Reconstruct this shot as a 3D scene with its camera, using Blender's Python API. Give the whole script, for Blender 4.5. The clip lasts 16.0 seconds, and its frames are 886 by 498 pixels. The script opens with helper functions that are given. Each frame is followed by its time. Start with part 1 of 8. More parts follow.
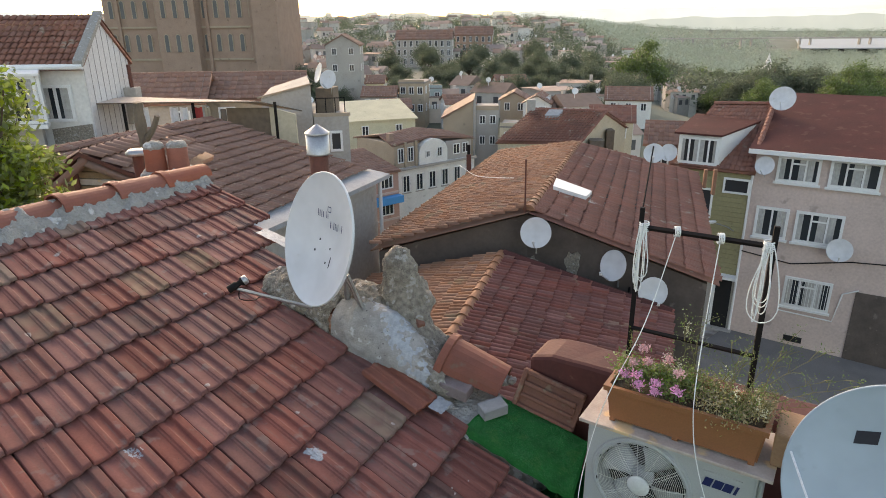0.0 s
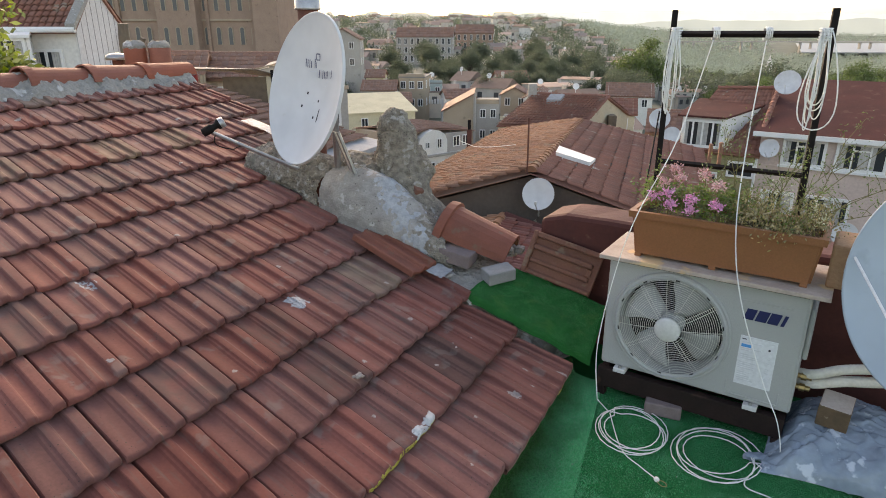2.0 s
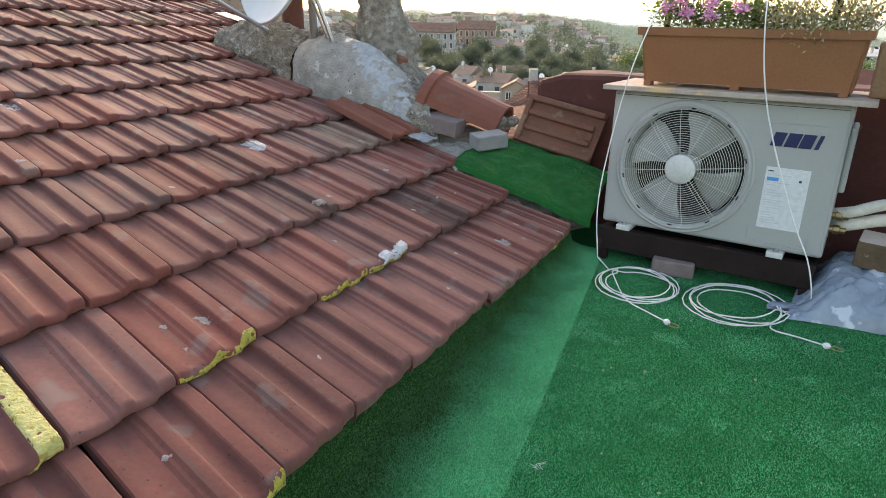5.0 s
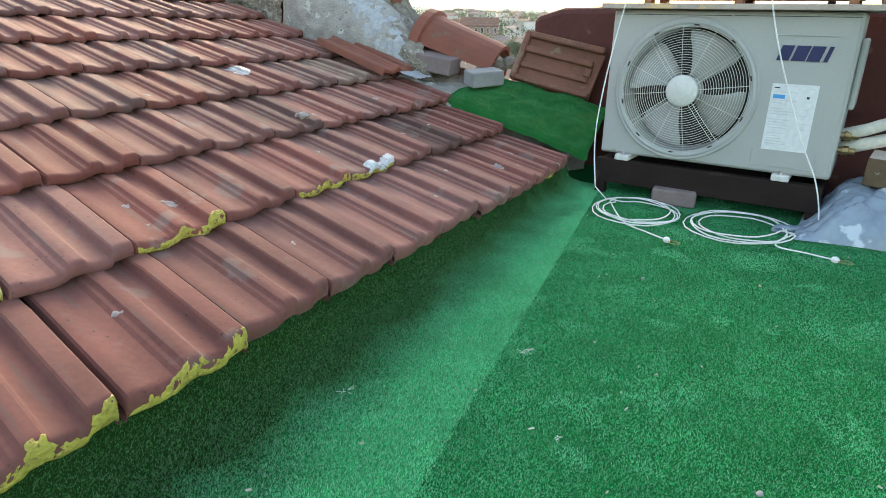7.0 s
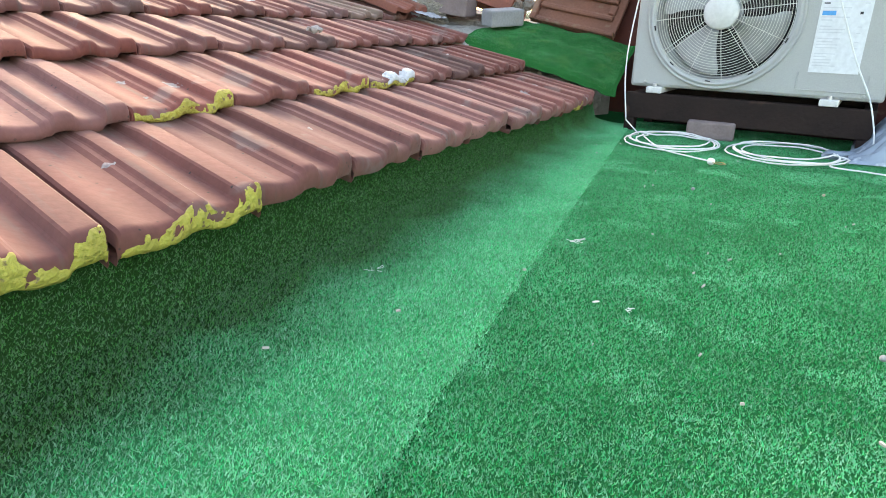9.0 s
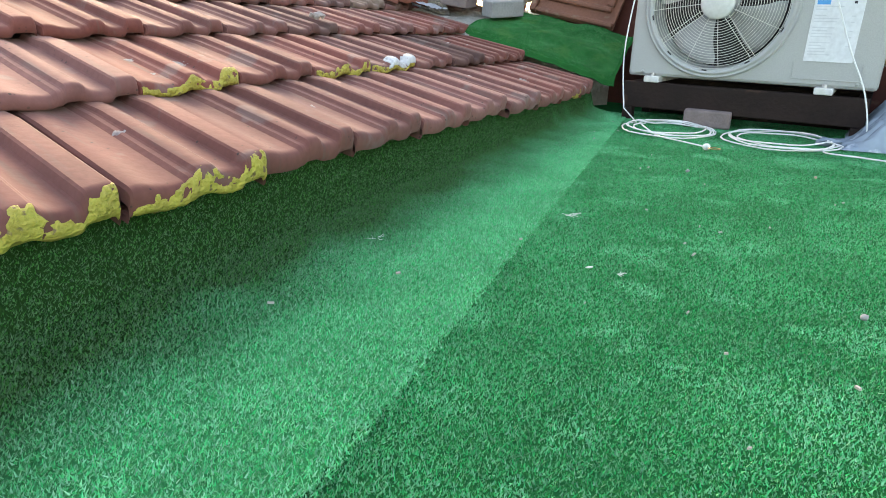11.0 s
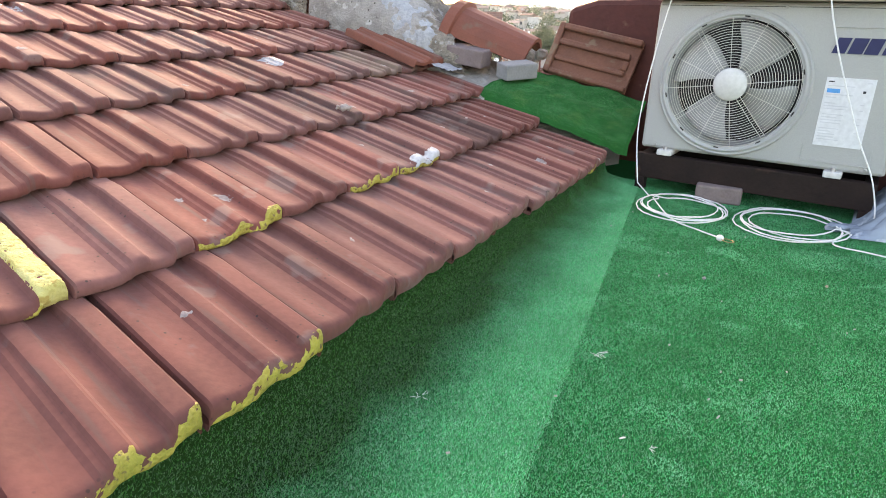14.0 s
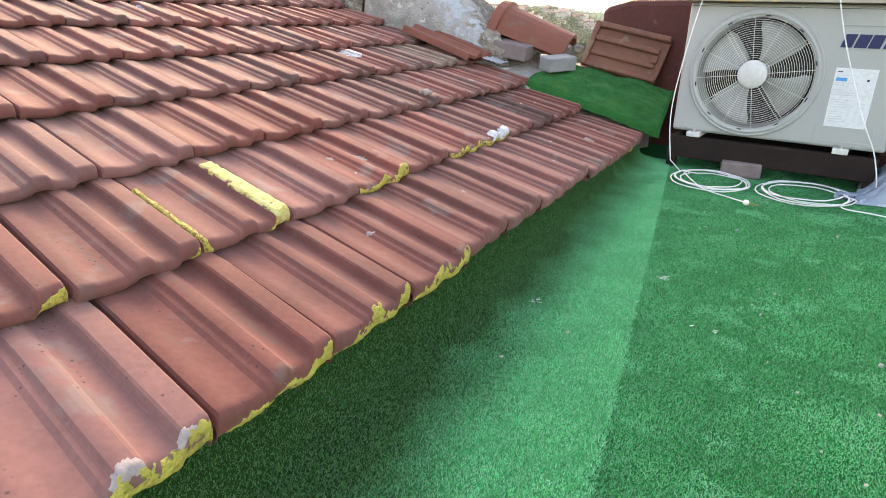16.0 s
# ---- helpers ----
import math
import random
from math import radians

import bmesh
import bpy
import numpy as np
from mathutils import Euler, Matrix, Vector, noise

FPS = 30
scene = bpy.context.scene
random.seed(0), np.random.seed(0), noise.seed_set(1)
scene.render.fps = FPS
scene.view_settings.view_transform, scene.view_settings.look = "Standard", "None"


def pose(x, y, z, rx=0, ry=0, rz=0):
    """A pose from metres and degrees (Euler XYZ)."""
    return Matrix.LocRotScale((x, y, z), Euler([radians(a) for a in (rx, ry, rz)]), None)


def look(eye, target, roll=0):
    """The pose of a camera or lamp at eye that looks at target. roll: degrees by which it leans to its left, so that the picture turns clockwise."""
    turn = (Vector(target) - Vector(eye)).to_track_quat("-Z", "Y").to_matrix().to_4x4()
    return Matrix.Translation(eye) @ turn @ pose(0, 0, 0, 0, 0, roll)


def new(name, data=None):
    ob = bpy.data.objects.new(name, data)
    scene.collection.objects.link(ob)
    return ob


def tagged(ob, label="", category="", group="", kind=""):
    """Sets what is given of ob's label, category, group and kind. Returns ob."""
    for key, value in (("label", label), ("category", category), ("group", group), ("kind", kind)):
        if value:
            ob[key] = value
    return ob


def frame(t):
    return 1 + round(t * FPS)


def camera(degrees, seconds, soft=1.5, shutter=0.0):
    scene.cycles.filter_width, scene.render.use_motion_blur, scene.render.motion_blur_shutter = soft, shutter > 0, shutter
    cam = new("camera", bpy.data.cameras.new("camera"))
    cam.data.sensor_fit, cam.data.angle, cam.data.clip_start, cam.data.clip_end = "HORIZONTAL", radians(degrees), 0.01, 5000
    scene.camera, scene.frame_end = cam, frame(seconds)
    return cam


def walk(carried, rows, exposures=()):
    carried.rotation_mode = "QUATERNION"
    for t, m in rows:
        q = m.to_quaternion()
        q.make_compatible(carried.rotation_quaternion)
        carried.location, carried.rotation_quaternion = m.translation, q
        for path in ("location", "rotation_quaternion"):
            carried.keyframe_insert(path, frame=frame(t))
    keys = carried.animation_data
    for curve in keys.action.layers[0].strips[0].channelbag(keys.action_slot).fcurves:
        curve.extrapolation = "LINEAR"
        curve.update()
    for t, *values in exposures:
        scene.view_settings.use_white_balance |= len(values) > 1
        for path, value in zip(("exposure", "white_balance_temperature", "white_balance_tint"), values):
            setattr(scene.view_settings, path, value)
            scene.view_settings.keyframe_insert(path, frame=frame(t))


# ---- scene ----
cam = camera(69.8, 16.0, 0.95)
PATH = [
    (0, (0.162, -0.139, 2.805), (0.024, 1.74, 2.134), -0.6),
    (0.5, (0.141, -0.138, 2.531), (0.004, 1.741, 1.861), -0.5),
    (1, (0.135, -0.117, 2.252), (-0.002, 1.762, 1.582), -0.3),
    (1.5, (0.131, -0.074, 2.027), (-0.005, 1.806, 1.357), -0.1),
    (2, (0.136, -0.022, 1.799), (0.002, 1.858, 1.13), 0.0),
    (2.5, (0.139, 0.022, 1.644), (0.007, 1.901, 0.974), 0.2),
    (3, (0.148, 0.082, 1.494), (0.017, 1.962, 0.822), 0.4),
    (3.5, (0.167, 0.115, 1.34), (0.038, 1.994, 0.666), 0.6),
    (4, (0.165, 0.129, 1.196), (0.038, 2.008, 0.523), 0.8),
    (6.5, (0.308, 0.116, 0.788), (0.172, 1.991, 0.108), 1.0),
    (7, (0.263, 0.134, 0.696), (0.129, 2.01, 0.014), 1.2),
    (7.5, (0.212, 0.178, 0.605), (0.076, 2.054, -0.074), 1.2),
    (8, (0.195, 0.213, 0.503), (0.062, 2.089, -0.177), 1.4),
    (8.5, (0.188, 0.213, 0.442), (0.052, 2.089, -0.238), 1.3),
    (11, (0.196, 0.159, 0.371), (0.06, 2.034, -0.313), 1.6),
    (11.5, (0.177, 0.203, 0.372), (0.039, 2.077, -0.312), 1.7),
    (12, (0.159, 0.19, 0.414), (0.022, 2.063, -0.274), 1.7),
    (12.5, (0.151, 0.162, 0.471), (0.017, 2.033, -0.223), 1.7),
    (13, (0.147, 0.175, 0.593), (0.013, 2.044, -0.107), 1.7),
    (13.5, (0.129, 0.175, 0.675), (-0.01, 2.044, -0.023), 1.5),
    (14, (0.113, 0.182, 0.678), (-0.025, 2.051, -0.019), 1.5),
    (14.5, (0.108, 0.183, 0.674), (-0.032, 2.053, -0.022), 1.5),
    (15, (0.099, 0.13, 0.694), (-0.038, 2.0, -0.002), 1.6),
    (15.5, (-0.022, -0.051, 0.683), (-0.155, 1.819, -0.016), 1.6),
    (16, (-0.123, -0.25, 0.671), (-0.259, 1.618, -0.029), 1.7),
]
walk(cam, [(t, look(eye, target, roll)) for t, eye, target, roll in PATH],
     [(0, 1.17, 8350, 16), (3, 1.25, 8550, 19), (4, 1.36, 8500, 18), (5, 1.50, 8250, 15), (7, 1.88, 7900, 7), (8, 2.15, 8000, 6), (8.6, 2.38, 8200, 14), (9.6, 2.36, 8250, 15), (11, 2.18, 8350, 14), (11.6, 2.20, 8400, 13), (12.1, 2.36, 8500, 20), (12.5, 2.38, 8550, 21), (13.2, 2.22, 8800, 23), (16, 2.20, 8800, 22)])

# ---- light ----
SUN_TURN, SUN_UP = -24.0, 22.0
world = bpy.data.worlds.new("sky")
scene.world = world
world.use_nodes = True
wn = world.node_tree.nodes
sky = wn.new("ShaderNodeTexSky")
sky.sky_type, sky.sun_disc = "NISHITA", False
sky.sun_elevation, sky.sun_rotation = radians(SUN_UP), radians(SUN_TURN % 360)
sky.air_density, sky.dust_density, sky.ozone_density, sky.altitude = 1.0, 1.5, 1.0, 60
wn["Background"].inputs["Strength"].default_value = 0.20
world.node_tree.links.new(sky.outputs[0], wn["Background"].inputs["Color"])
sun = new("sun", bpy.data.lights.new("sun", "SUN"))
sun.data.energy, sun.data.angle, sun.data.color = 1.25, radians(30), (1.0, 0.87, 0.70)
a_, u_ = radians(SUN_TURN), radians(SUN_UP)
sun.matrix_world = look((200 * math.sin(a_) * math.cos(u_), 200 * math.cos(a_) * math.cos(u_), 200 * math.sin(u_)), (0, 0, 0))

# ---- materials ----
def surface(name, c1, c2, scale=6.0, rough=0.8, bump=0.3, fine=60.0, metal=0.0, vary=0.0, spots=None, spot_at=0.62, spot_scale=9.0, depth=0.01, island=False, spec=0.4, streak=None, streak_at=0.55, thin=0.0, specks=None, shaded_moss=None, odd=()):
    """Two colours mixed by noise at two scales, a third one in spots, a random shift for each piece, and relief."""
    m = bpy.data.materials.new(name)
    m.use_nodes = True
    t = m.node_tree
    N, L = t.nodes, t.links
    b = N["Principled BSDF"]
    b.inputs["Roughness"].default_value, b.inputs["Metallic"].default_value = rough, metal
    b.inputs["Specular IOR Level"].default_value = spec
    geo = N.new("ShaderNodeNewGeometry")

    def noise_at(s, detail=4.0):
        n = N.new("ShaderNodeTexNoise")
        n.inputs["Scale"].default_value, n.inputs["Detail"].default_value = s, detail
        L.new(geo.outputs["Position"], n.inputs["Vector"])
        return n.outputs["Fac"]

    def mix(f, c_a, c_b, mode="MIX"):
        n = N.new("ShaderNodeMix")
        n.data_type, n.blend_type = "RGBA", mode
        for sock, v in ((n.inputs[0], f), (n.inputs[6], c_a), (n.inputs[7], c_b)):
            if isinstance(v, (int, float)):
                sock.default_value = v
            elif isinstance(v, tuple):
                sock.default_value = (*v, 1)
            else:
                L.new(v, sock)
        return n.outputs[2]

    def ramp(v, lo, hi):
        n = N.new("ShaderNodeMapRange")
        n.inputs[1].default_value, n.inputs[2].default_value = lo, hi
        L.new(v, n.inputs[0])
        return n.outputs[0]

    big, small = noise_at(scale), noise_at(fine, 3.0)
    col = mix(ramp(big, 0.35, 0.65), c1, c2)
    dark = tuple(0.72 * (p + q) / 2 for p, q in zip(c1, c2))
    light = tuple(min(1, 1.18 * (p + q) / 2) for p, q in zip(c1, c2))
    col = mix(0.35, col, mix(ramp(small, 0.3, 0.7), dark, light))
    if spots:
        col = mix(ramp(noise_at(spot_scale, 6.0), spot_at, spot_at + 0.06), col, spots)
    if streak:
        mp = N.new("ShaderNodeMapping")
        mp.vector_type = "TEXTURE"
        mp.inputs["Rotation"].default_value = (0, 0, radians(145))
        mp.inputs["Scale"].default_value = (0.22, 0.020, 0.22)
        L.new(geo.outputs["Position"], mp.inputs["Vector"])
        n = N.new("ShaderNodeTexNoise")
        n.inputs["Scale"].default_value, n.inputs["Detail"].default_value = 1.0, 4.0
        L.new(mp.outputs[0], n.inputs["Vector"])
        col = mix(ramp(n.outputs["Fac"], streak_at, streak_at + 0.16), col, streak)
    if specks:
        vo = N.new("ShaderNodeTexVoronoi")
        vo.inputs["Scale"].default_value = specks[1]
        L.new(geo.outputs["Position"], vo.inputs["Vector"])
        near = N.new("ShaderNodeMapRange")
        near.inputs[1].default_value, near.inputs[2].default_value, near.inputs[3].default_value, near.inputs[4].default_value = specks[2], specks[2] * 1.6, 1.0, 0.0
        L.new(vo.outputs["Distance"], near.inputs[0])
        some = N.new("ShaderNodeMath")
        some.operation = "MULTIPLY"
        L.new(near.outputs[0], some.inputs[0])
        L.new(ramp(noise_at(specks[1] * 0.13, 2.0), 0.48, 0.60), some.inputs[1])
        col = mix(some.outputs[0], col, specks[0])
    if shaded_moss:
        # mossy soiling plus the eave's painted-in shade along the strip's outer half, with a soft uneven border
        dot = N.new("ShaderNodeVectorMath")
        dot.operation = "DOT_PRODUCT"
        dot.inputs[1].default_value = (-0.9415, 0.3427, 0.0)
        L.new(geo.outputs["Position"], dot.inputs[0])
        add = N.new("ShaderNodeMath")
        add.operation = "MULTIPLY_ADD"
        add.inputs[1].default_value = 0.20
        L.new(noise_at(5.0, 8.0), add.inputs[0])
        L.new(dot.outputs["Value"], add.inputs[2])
        col = mix(ramp(add.outputs[0], 0.405, 0.575), col, shaded_moss)
    if vary or odd:
        if island:
            rnd = geo.outputs["Random Per Island"]
        else:
            rnd = N.new("ShaderNodeObjectInfo").outputs["Random"]
    for at, to, share, c_odd in odd:
        # some pieces come from another firing or have weathered differently
        shift = N.new("ShaderNodeMath")
        shift.operation = "MULTIPLY"
        shift.inputs[1].default_value = 23.7
        L.new(rnd, shift.inputs[0])
        turn = N.new("ShaderNodeMath")
        turn.operation = "FRACT"
        L.new(shift.outputs[0], turn.inputs[0])
        amount = N.new("ShaderNodeMath")
        amount.operation = "MULTIPLY"
        amount.inputs[1].default_value = share
        L.new(ramp(turn.outputs[0], at, to), amount.inputs[0])
        patchy = N.new("ShaderNodeMath")
        patchy.operation = "MULTIPLY"
        L.new(amount.outputs[0], patchy.inputs[0])
        L.new(ramp(noise_at(9.0, 5.0), 0.25, 0.62), patchy.inputs[1])
        col = mix(patchy.outputs[0], col, c_odd)
    if vary:
        hsv = N.new("ShaderNodeHueSaturation")
        r1 = N.new("ShaderNodeMapRange")
        r1.inputs[3].default_value, r1.inputs[4].default_value = 1 - vary, 1 + vary
        L.new(rnd, r1.inputs[0])
        L.new(r1.outputs[0], hsv.inputs["Value"])
        mul = N.new("ShaderNodeMath")
        mul.operation = "MULTIPLY"
        mul.inputs[1].default_value = 7.31
        L.new(rnd, mul.inputs[0])
        fr = N.new("ShaderNodeMath")
        fr.operation = "FRACT"
        L.new(mul.outputs[0], fr.inputs[0])
        r2 = N.new("ShaderNodeMapRange")
        r2.inputs[3].default_value, r2.inputs[4].default_value = 1 - 1.1 * vary, 1 + 0.3 * vary
        L.new(fr.outputs[0], r2.inputs[0])
        L.new(r2.outputs[0], hsv.inputs["Saturation"])
        L.new(col, hsv.inputs["Color"])
        col = hsv.outputs[0]
    L.new(col, b.inputs["Base Color"])
    if thin:
        tr = N.new("ShaderNodeBsdfTranslucent")
        L.new(col, tr.inputs["Color"])
        mx = N.new("ShaderNodeMixShader")
        mx.inputs[0].default_value = thin
        L.new(b.outputs[0], mx.inputs[1])
        L.new(tr.outputs[0], mx.inputs[2])
        L.new(mx.outputs[0], N["Material Output"].inputs["Surface"])
    if bump:
        n = N.new("ShaderNodeBump")
        n.inputs["Strength"].default_value, n.inputs["Distance"].default_value = bump, depth
        s = N.new("ShaderNodeMath")
        s.operation = "ADD"
        L.new(big, s.inputs[0])
        L.new(small, s.inputs[1])
        L.new(s.outputs[0], n.inputs["Height"])
        L.new(n.outputs[0], b.inputs["Normal"])
    return m


M = {}
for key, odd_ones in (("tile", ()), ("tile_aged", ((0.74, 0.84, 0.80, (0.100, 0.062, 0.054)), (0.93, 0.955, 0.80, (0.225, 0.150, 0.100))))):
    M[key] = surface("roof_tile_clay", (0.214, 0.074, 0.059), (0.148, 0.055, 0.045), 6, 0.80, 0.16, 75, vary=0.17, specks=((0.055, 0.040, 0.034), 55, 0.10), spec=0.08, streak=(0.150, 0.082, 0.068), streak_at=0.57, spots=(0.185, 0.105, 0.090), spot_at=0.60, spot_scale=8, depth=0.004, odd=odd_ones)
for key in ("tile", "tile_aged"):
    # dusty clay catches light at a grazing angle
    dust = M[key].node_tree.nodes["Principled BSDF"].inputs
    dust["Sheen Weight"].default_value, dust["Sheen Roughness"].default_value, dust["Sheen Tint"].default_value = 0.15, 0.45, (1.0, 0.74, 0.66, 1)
M["tile_dark"] = surface("sooty_dark_clay", (0.122, 0.066, 0.058), (0.088, 0.052, 0.046), 7, 0.85, 0.3, 75, spec=0.08, spots=(0.125, 0.088, 0.078), spot_at=0.60, depth=0.004)
M["tile_loose"] = surface("loose_red_clay", (0.235, 0.074, 0.046), (0.170, 0.058, 0.038), 7, 0.75, 0.3, 120, spots=(0.17, 0.09, 0.06), spot_at=0.60, depth=0.004)
M["tile_back"] = surface("dull_clay_back", (0.215, 0.092, 0.060), (0.150, 0.070, 0.050), 8, 0.85, 0.4, 90, spots=(0.21, 0.14, 0.095), spot_at=0.6)
M["tile_new"] = surface("new_orange_clay", (0.32, 0.090, 0.048), (0.25, 0.072, 0.042), 8, 0.7, 0.15, 120, vary=0.1, depth=0.003)
M["tile_far"] = surface("neighbour_clay", (0.275, 0.112, 0.076), (0.19, 0.085, 0.063), 0.9, 0.8, 0.2, 12, vary=0.09, spots=(0.30, 0.22, 0.17), spot_at=0.63, spot_scale=2.0, island=True)
# weathered clay; its orange includes the low sun on the left-hand slopes
M["tile_old"] = surface("sunlit_weathered_orange", (0.285, 0.135, 0.072), (0.21, 0.098, 0.058), 0.9, 0.8, 0.2, 12, vary=0.17, spots=(0.20, 0.13, 0.08), spot_at=0.6, spot_scale=1.6, island=True)
M["tile_brown"] = surface("brown_clay", (0.29, 0.155, 0.108), (0.215, 0.115, 0.086), 0.9, 0.8, 0.2, 12, vary=0.12, spots=(0.30, 0.22, 0.16), spot_at=0.62, island=True)
M["sheet_red"] = surface("red_roof_sheet", (0.105, 0.040, 0.034), (0.078, 0.034, 0.029), 0.9, 0.9, 0.3, 14, spots=(0.116, 0.054, 0.045), spot_at=0.60, spot_scale=2.2, depth=0.02, spec=0.1)
M["tile_red"] = surface("deep_red_clay", (0.235, 0.072, 0.052), (0.160, 0.055, 0.043), 1.4, 0.8, 0.2, 12, vary=0.16, spots=(0.24, 0.13, 0.09), spot_at=0.62, spot_scale=2.4, island=True)
M["mortar"] = surface("grey_mortar", (0.36, 0.34, 0.305), (0.25, 0.235, 0.21), 9, 0.9, 1.0, 45, spots=(0.50, 0.49, 0.47), spot_at=0.6, depth=0.02)
M["concrete"] = surface("crumbling_concrete", (0.42, 0.37, 0.30), (0.175, 0.15, 0.122), 26, 0.92, 1.0, 95, spots=(0.46, 0.43, 0.39), spot_at=0.58, spot_scale=15, depth=0.03, specks=((0.07, 0.06, 0.05), 60, 0.16))
M["slab"] = surface("cracked_plaster_slab", (0.38, 0.36, 0.33), (0.25, 0.235, 0.215), 14, 0.9, 0.8, 90, spots=(0.50, 0.49, 0.47), spot_at=0.62, spot_scale=12, depth=0.012, specks=((0.10, 0.09, 0.08), 30, 0.12))
M["silver"] = surface("aluminium_sealing_paint", (0.42, 0.44, 0.455), (0.27, 0.285, 0.30), 30, 0.55, 0.8, 90, depth=0.008)
M["carpet"] = surface("green_grass_carpet", (0.008, 0.135, 0.044), (0.006, 0.095, 0.030), 9.0, 0.95, 0.8, 260, depth=0.008, spec=0.02)
# strip tint near the eave: mossy dirt with the eave's shade painted in
M["carpet_light"] = surface("pale_grass_carpet", (0.026, 0.260, 0.105), (0.020, 0.205, 0.080), 7.0, 0.95, 0.8, 260, depth=0.008, spec=0.02, shaded_moss=(0.016, 0.050, 0.013))
M["carpet_old"] = surface("worn_grass_carpet", (0.014, 0.140, 0.036), (0.010, 0.092, 0.023), 7.0, 0.95, 0.8, 260, depth=0.008, spec=0.02)
M["blade_old"] = surface("worn_grass_blade", (0.024, 0.285, 0.078), (0.016, 0.162, 0.042), 9.0, 0.85, 0, 90, vary=0.32, island=True, spec=0.04, spots=(0.052, 0.235, 0.054), spot_at=0.56, spot_scale=12)
M["blade"] = surface("grass_blade", (0.022, 0.420, 0.150), (0.011, 0.250, 0.078), 5.0, 0.85, 0, 90, vary=0.32, spots=(0.045, 0.430, 0.175), spot_at=0.55, spot_scale=6.0, island=True, spec=0.03)
M["blade_light"] = surface("pale_grass_blade", (0.050, 0.545, 0.220), (0.031, 0.400, 0.153), 8.0, 0.85, 0, 90, shaded_moss=(0.036, 0.145, 0.038), vary=0.34, island=True, spec=0.03)
M["ac_white"] = surface("cream_enamel", (0.385, 0.396, 0.386), (0.352, 0.362, 0.354), 2.5, 0.42, 0.03, 300, depth=0.001)
M["ac_hub"] = surface("light_grey_plastic", (0.60, 0.60, 0.58), (0.56, 0.56, 0.54), 5, 0.45, 0)
M["blade_fan"] = surface("grey_fan_plastic", (0.37, 0.38, 0.375), (0.33, 0.34, 0.335), 4, 0.5, 0)
M["wire"] = surface("pale_wire", (0.74, 0.73, 0.68), (0.66, 0.65, 0.61), 8, 0.4, 0)
M["black"] = surface("flat_black", (0.010, 0.010, 0.011), (0.015, 0.014, 0.014), 5, 0.8, 0)
M["dark_steel"] = surface("dark_painted_steel", (0.009, 0.008, 0.008), (0.015, 0.011, 0.010), 10, 0.7, 0.1, 80, spec=0.15)
M["stand_paint"] = surface("dull_brown_steel", (0.026, 0.016, 0.014), (0.016, 0.011, 0.010), 9, 0.7, 0.2, 80, spots=(0.045, 0.026, 0.020), spot_at=0.60, spec=0.15)
M["ink"] = surface("navy_ink", (0.012, 0.018, 0.085), (0.012, 0.018, 0.085), 5, 0.5, 0)
M["paper"] = surface("white_label", (0.67, 0.69, 0.71), (0.62, 0.64, 0.66), 9, 0.5, 0)
M["print"] = surface("grey_print", (0.56, 0.58, 0.61), (0.52, 0.54, 0.57), 9, 0.6, 0)
M["blue_print"] = surface("blue_print", (0.05, 0.30, 0.62), (0.05, 0.30, 0.62), 9, 0.6, 0)
M["black_print"] = surface("black_print", (0.02, 0.02, 0.03), (0.02, 0.02, 0.03), 9, 0.6, 0)
M["planter"] = surface("brown_plastic", (0.275, 0.112, 0.050), (0.24, 0.098, 0.044), 5, 0.5, 0.05, 120, spots=(0.37, 0.17, 0.08), spot_at=0.64)
M["soil"] = surface("dry_soil", (0.06, 0.045, 0.03), (0.09, 0.07, 0.045), 30, 0.95, 0.8, 150)
M["board"] = surface("worn_board", (0.50, 0.42, 0.36), (0.36, 0.29, 0.25), 10, 0.8, 0.3, 80, spots=(0.60, 0.42, 0.24), spot_at=0.62, spot_scale=5)
M["foam_block"] = surface("tan_block", (0.40, 0.24, 0.14), (0.33, 0.19, 0.11), 12, 0.9, 0.4, 70)
M["wall_red"] = surface("dark_red_wall_paint", (0.105, 0.030, 0.024), (0.078, 0.026, 0.022), 3, 0.8, 0.4, 40, spots=(0.15, 0.08, 0.06), spot_at=0.68, depth=0.006)
M["paver"] = surface("concrete_paver", (0.27, 0.275, 0.275), (0.20, 0.205, 0.205), 14, 0.95, 0.6, 120, depth=0.004)
M["paver_pink"] = surface("pink_paver", (0.225, 0.172, 0.165), (0.165, 0.130, 0.125), 14, 0.95, 0.6, 120, depth=0.004)
M["rope"] = surface("white_rope", (0.80, 0.81, 0.79), (0.68, 0.69, 0.67), 60, 0.8, 0.6, 500, depth=0.002)
M["brass"] = surface("brass", (0.40, 0.29, 0.13), (0.26, 0.19, 0.10), 30, 0.45, 0.1, 90, metal=0.9)
M["pipe"] = surface("white_pipe_wrap", (0.66, 0.64, 0.58), (0.52, 0.50, 0.45), 12, 0.7, 0.5, 70, depth=0.006)
M["wood_block"] = surface("old_wood", (0.30, 0.20, 0.12), (0.21, 0.135, 0.08), 9, 0.85, 0.5, 80)
M["wood_dark"] = surface("dark_brown_wood", (0.15, 0.095, 0.055), (0.09, 0.06, 0.038), 12, 0.85, 0.5, 80, spots=(0.30, 0.25, 0.18), spot_at=0.66, spot_scale=30)
M["wood_grey"] = surface("weathered_wood", (0.20, 0.155, 0.115), (0.13, 0.10, 0.075), 5, 0.9, 0.6, 40)
M["yellow"] = surface("yellow_sealant", (0.49, 0.42, 0.075), (0.32, 0.255, 0.050), 32, 0.75, 0.9, 140, spots=(0.185, 0.120, 0.055), spot_at=0.60, spot_scale=75, depth=0.010)
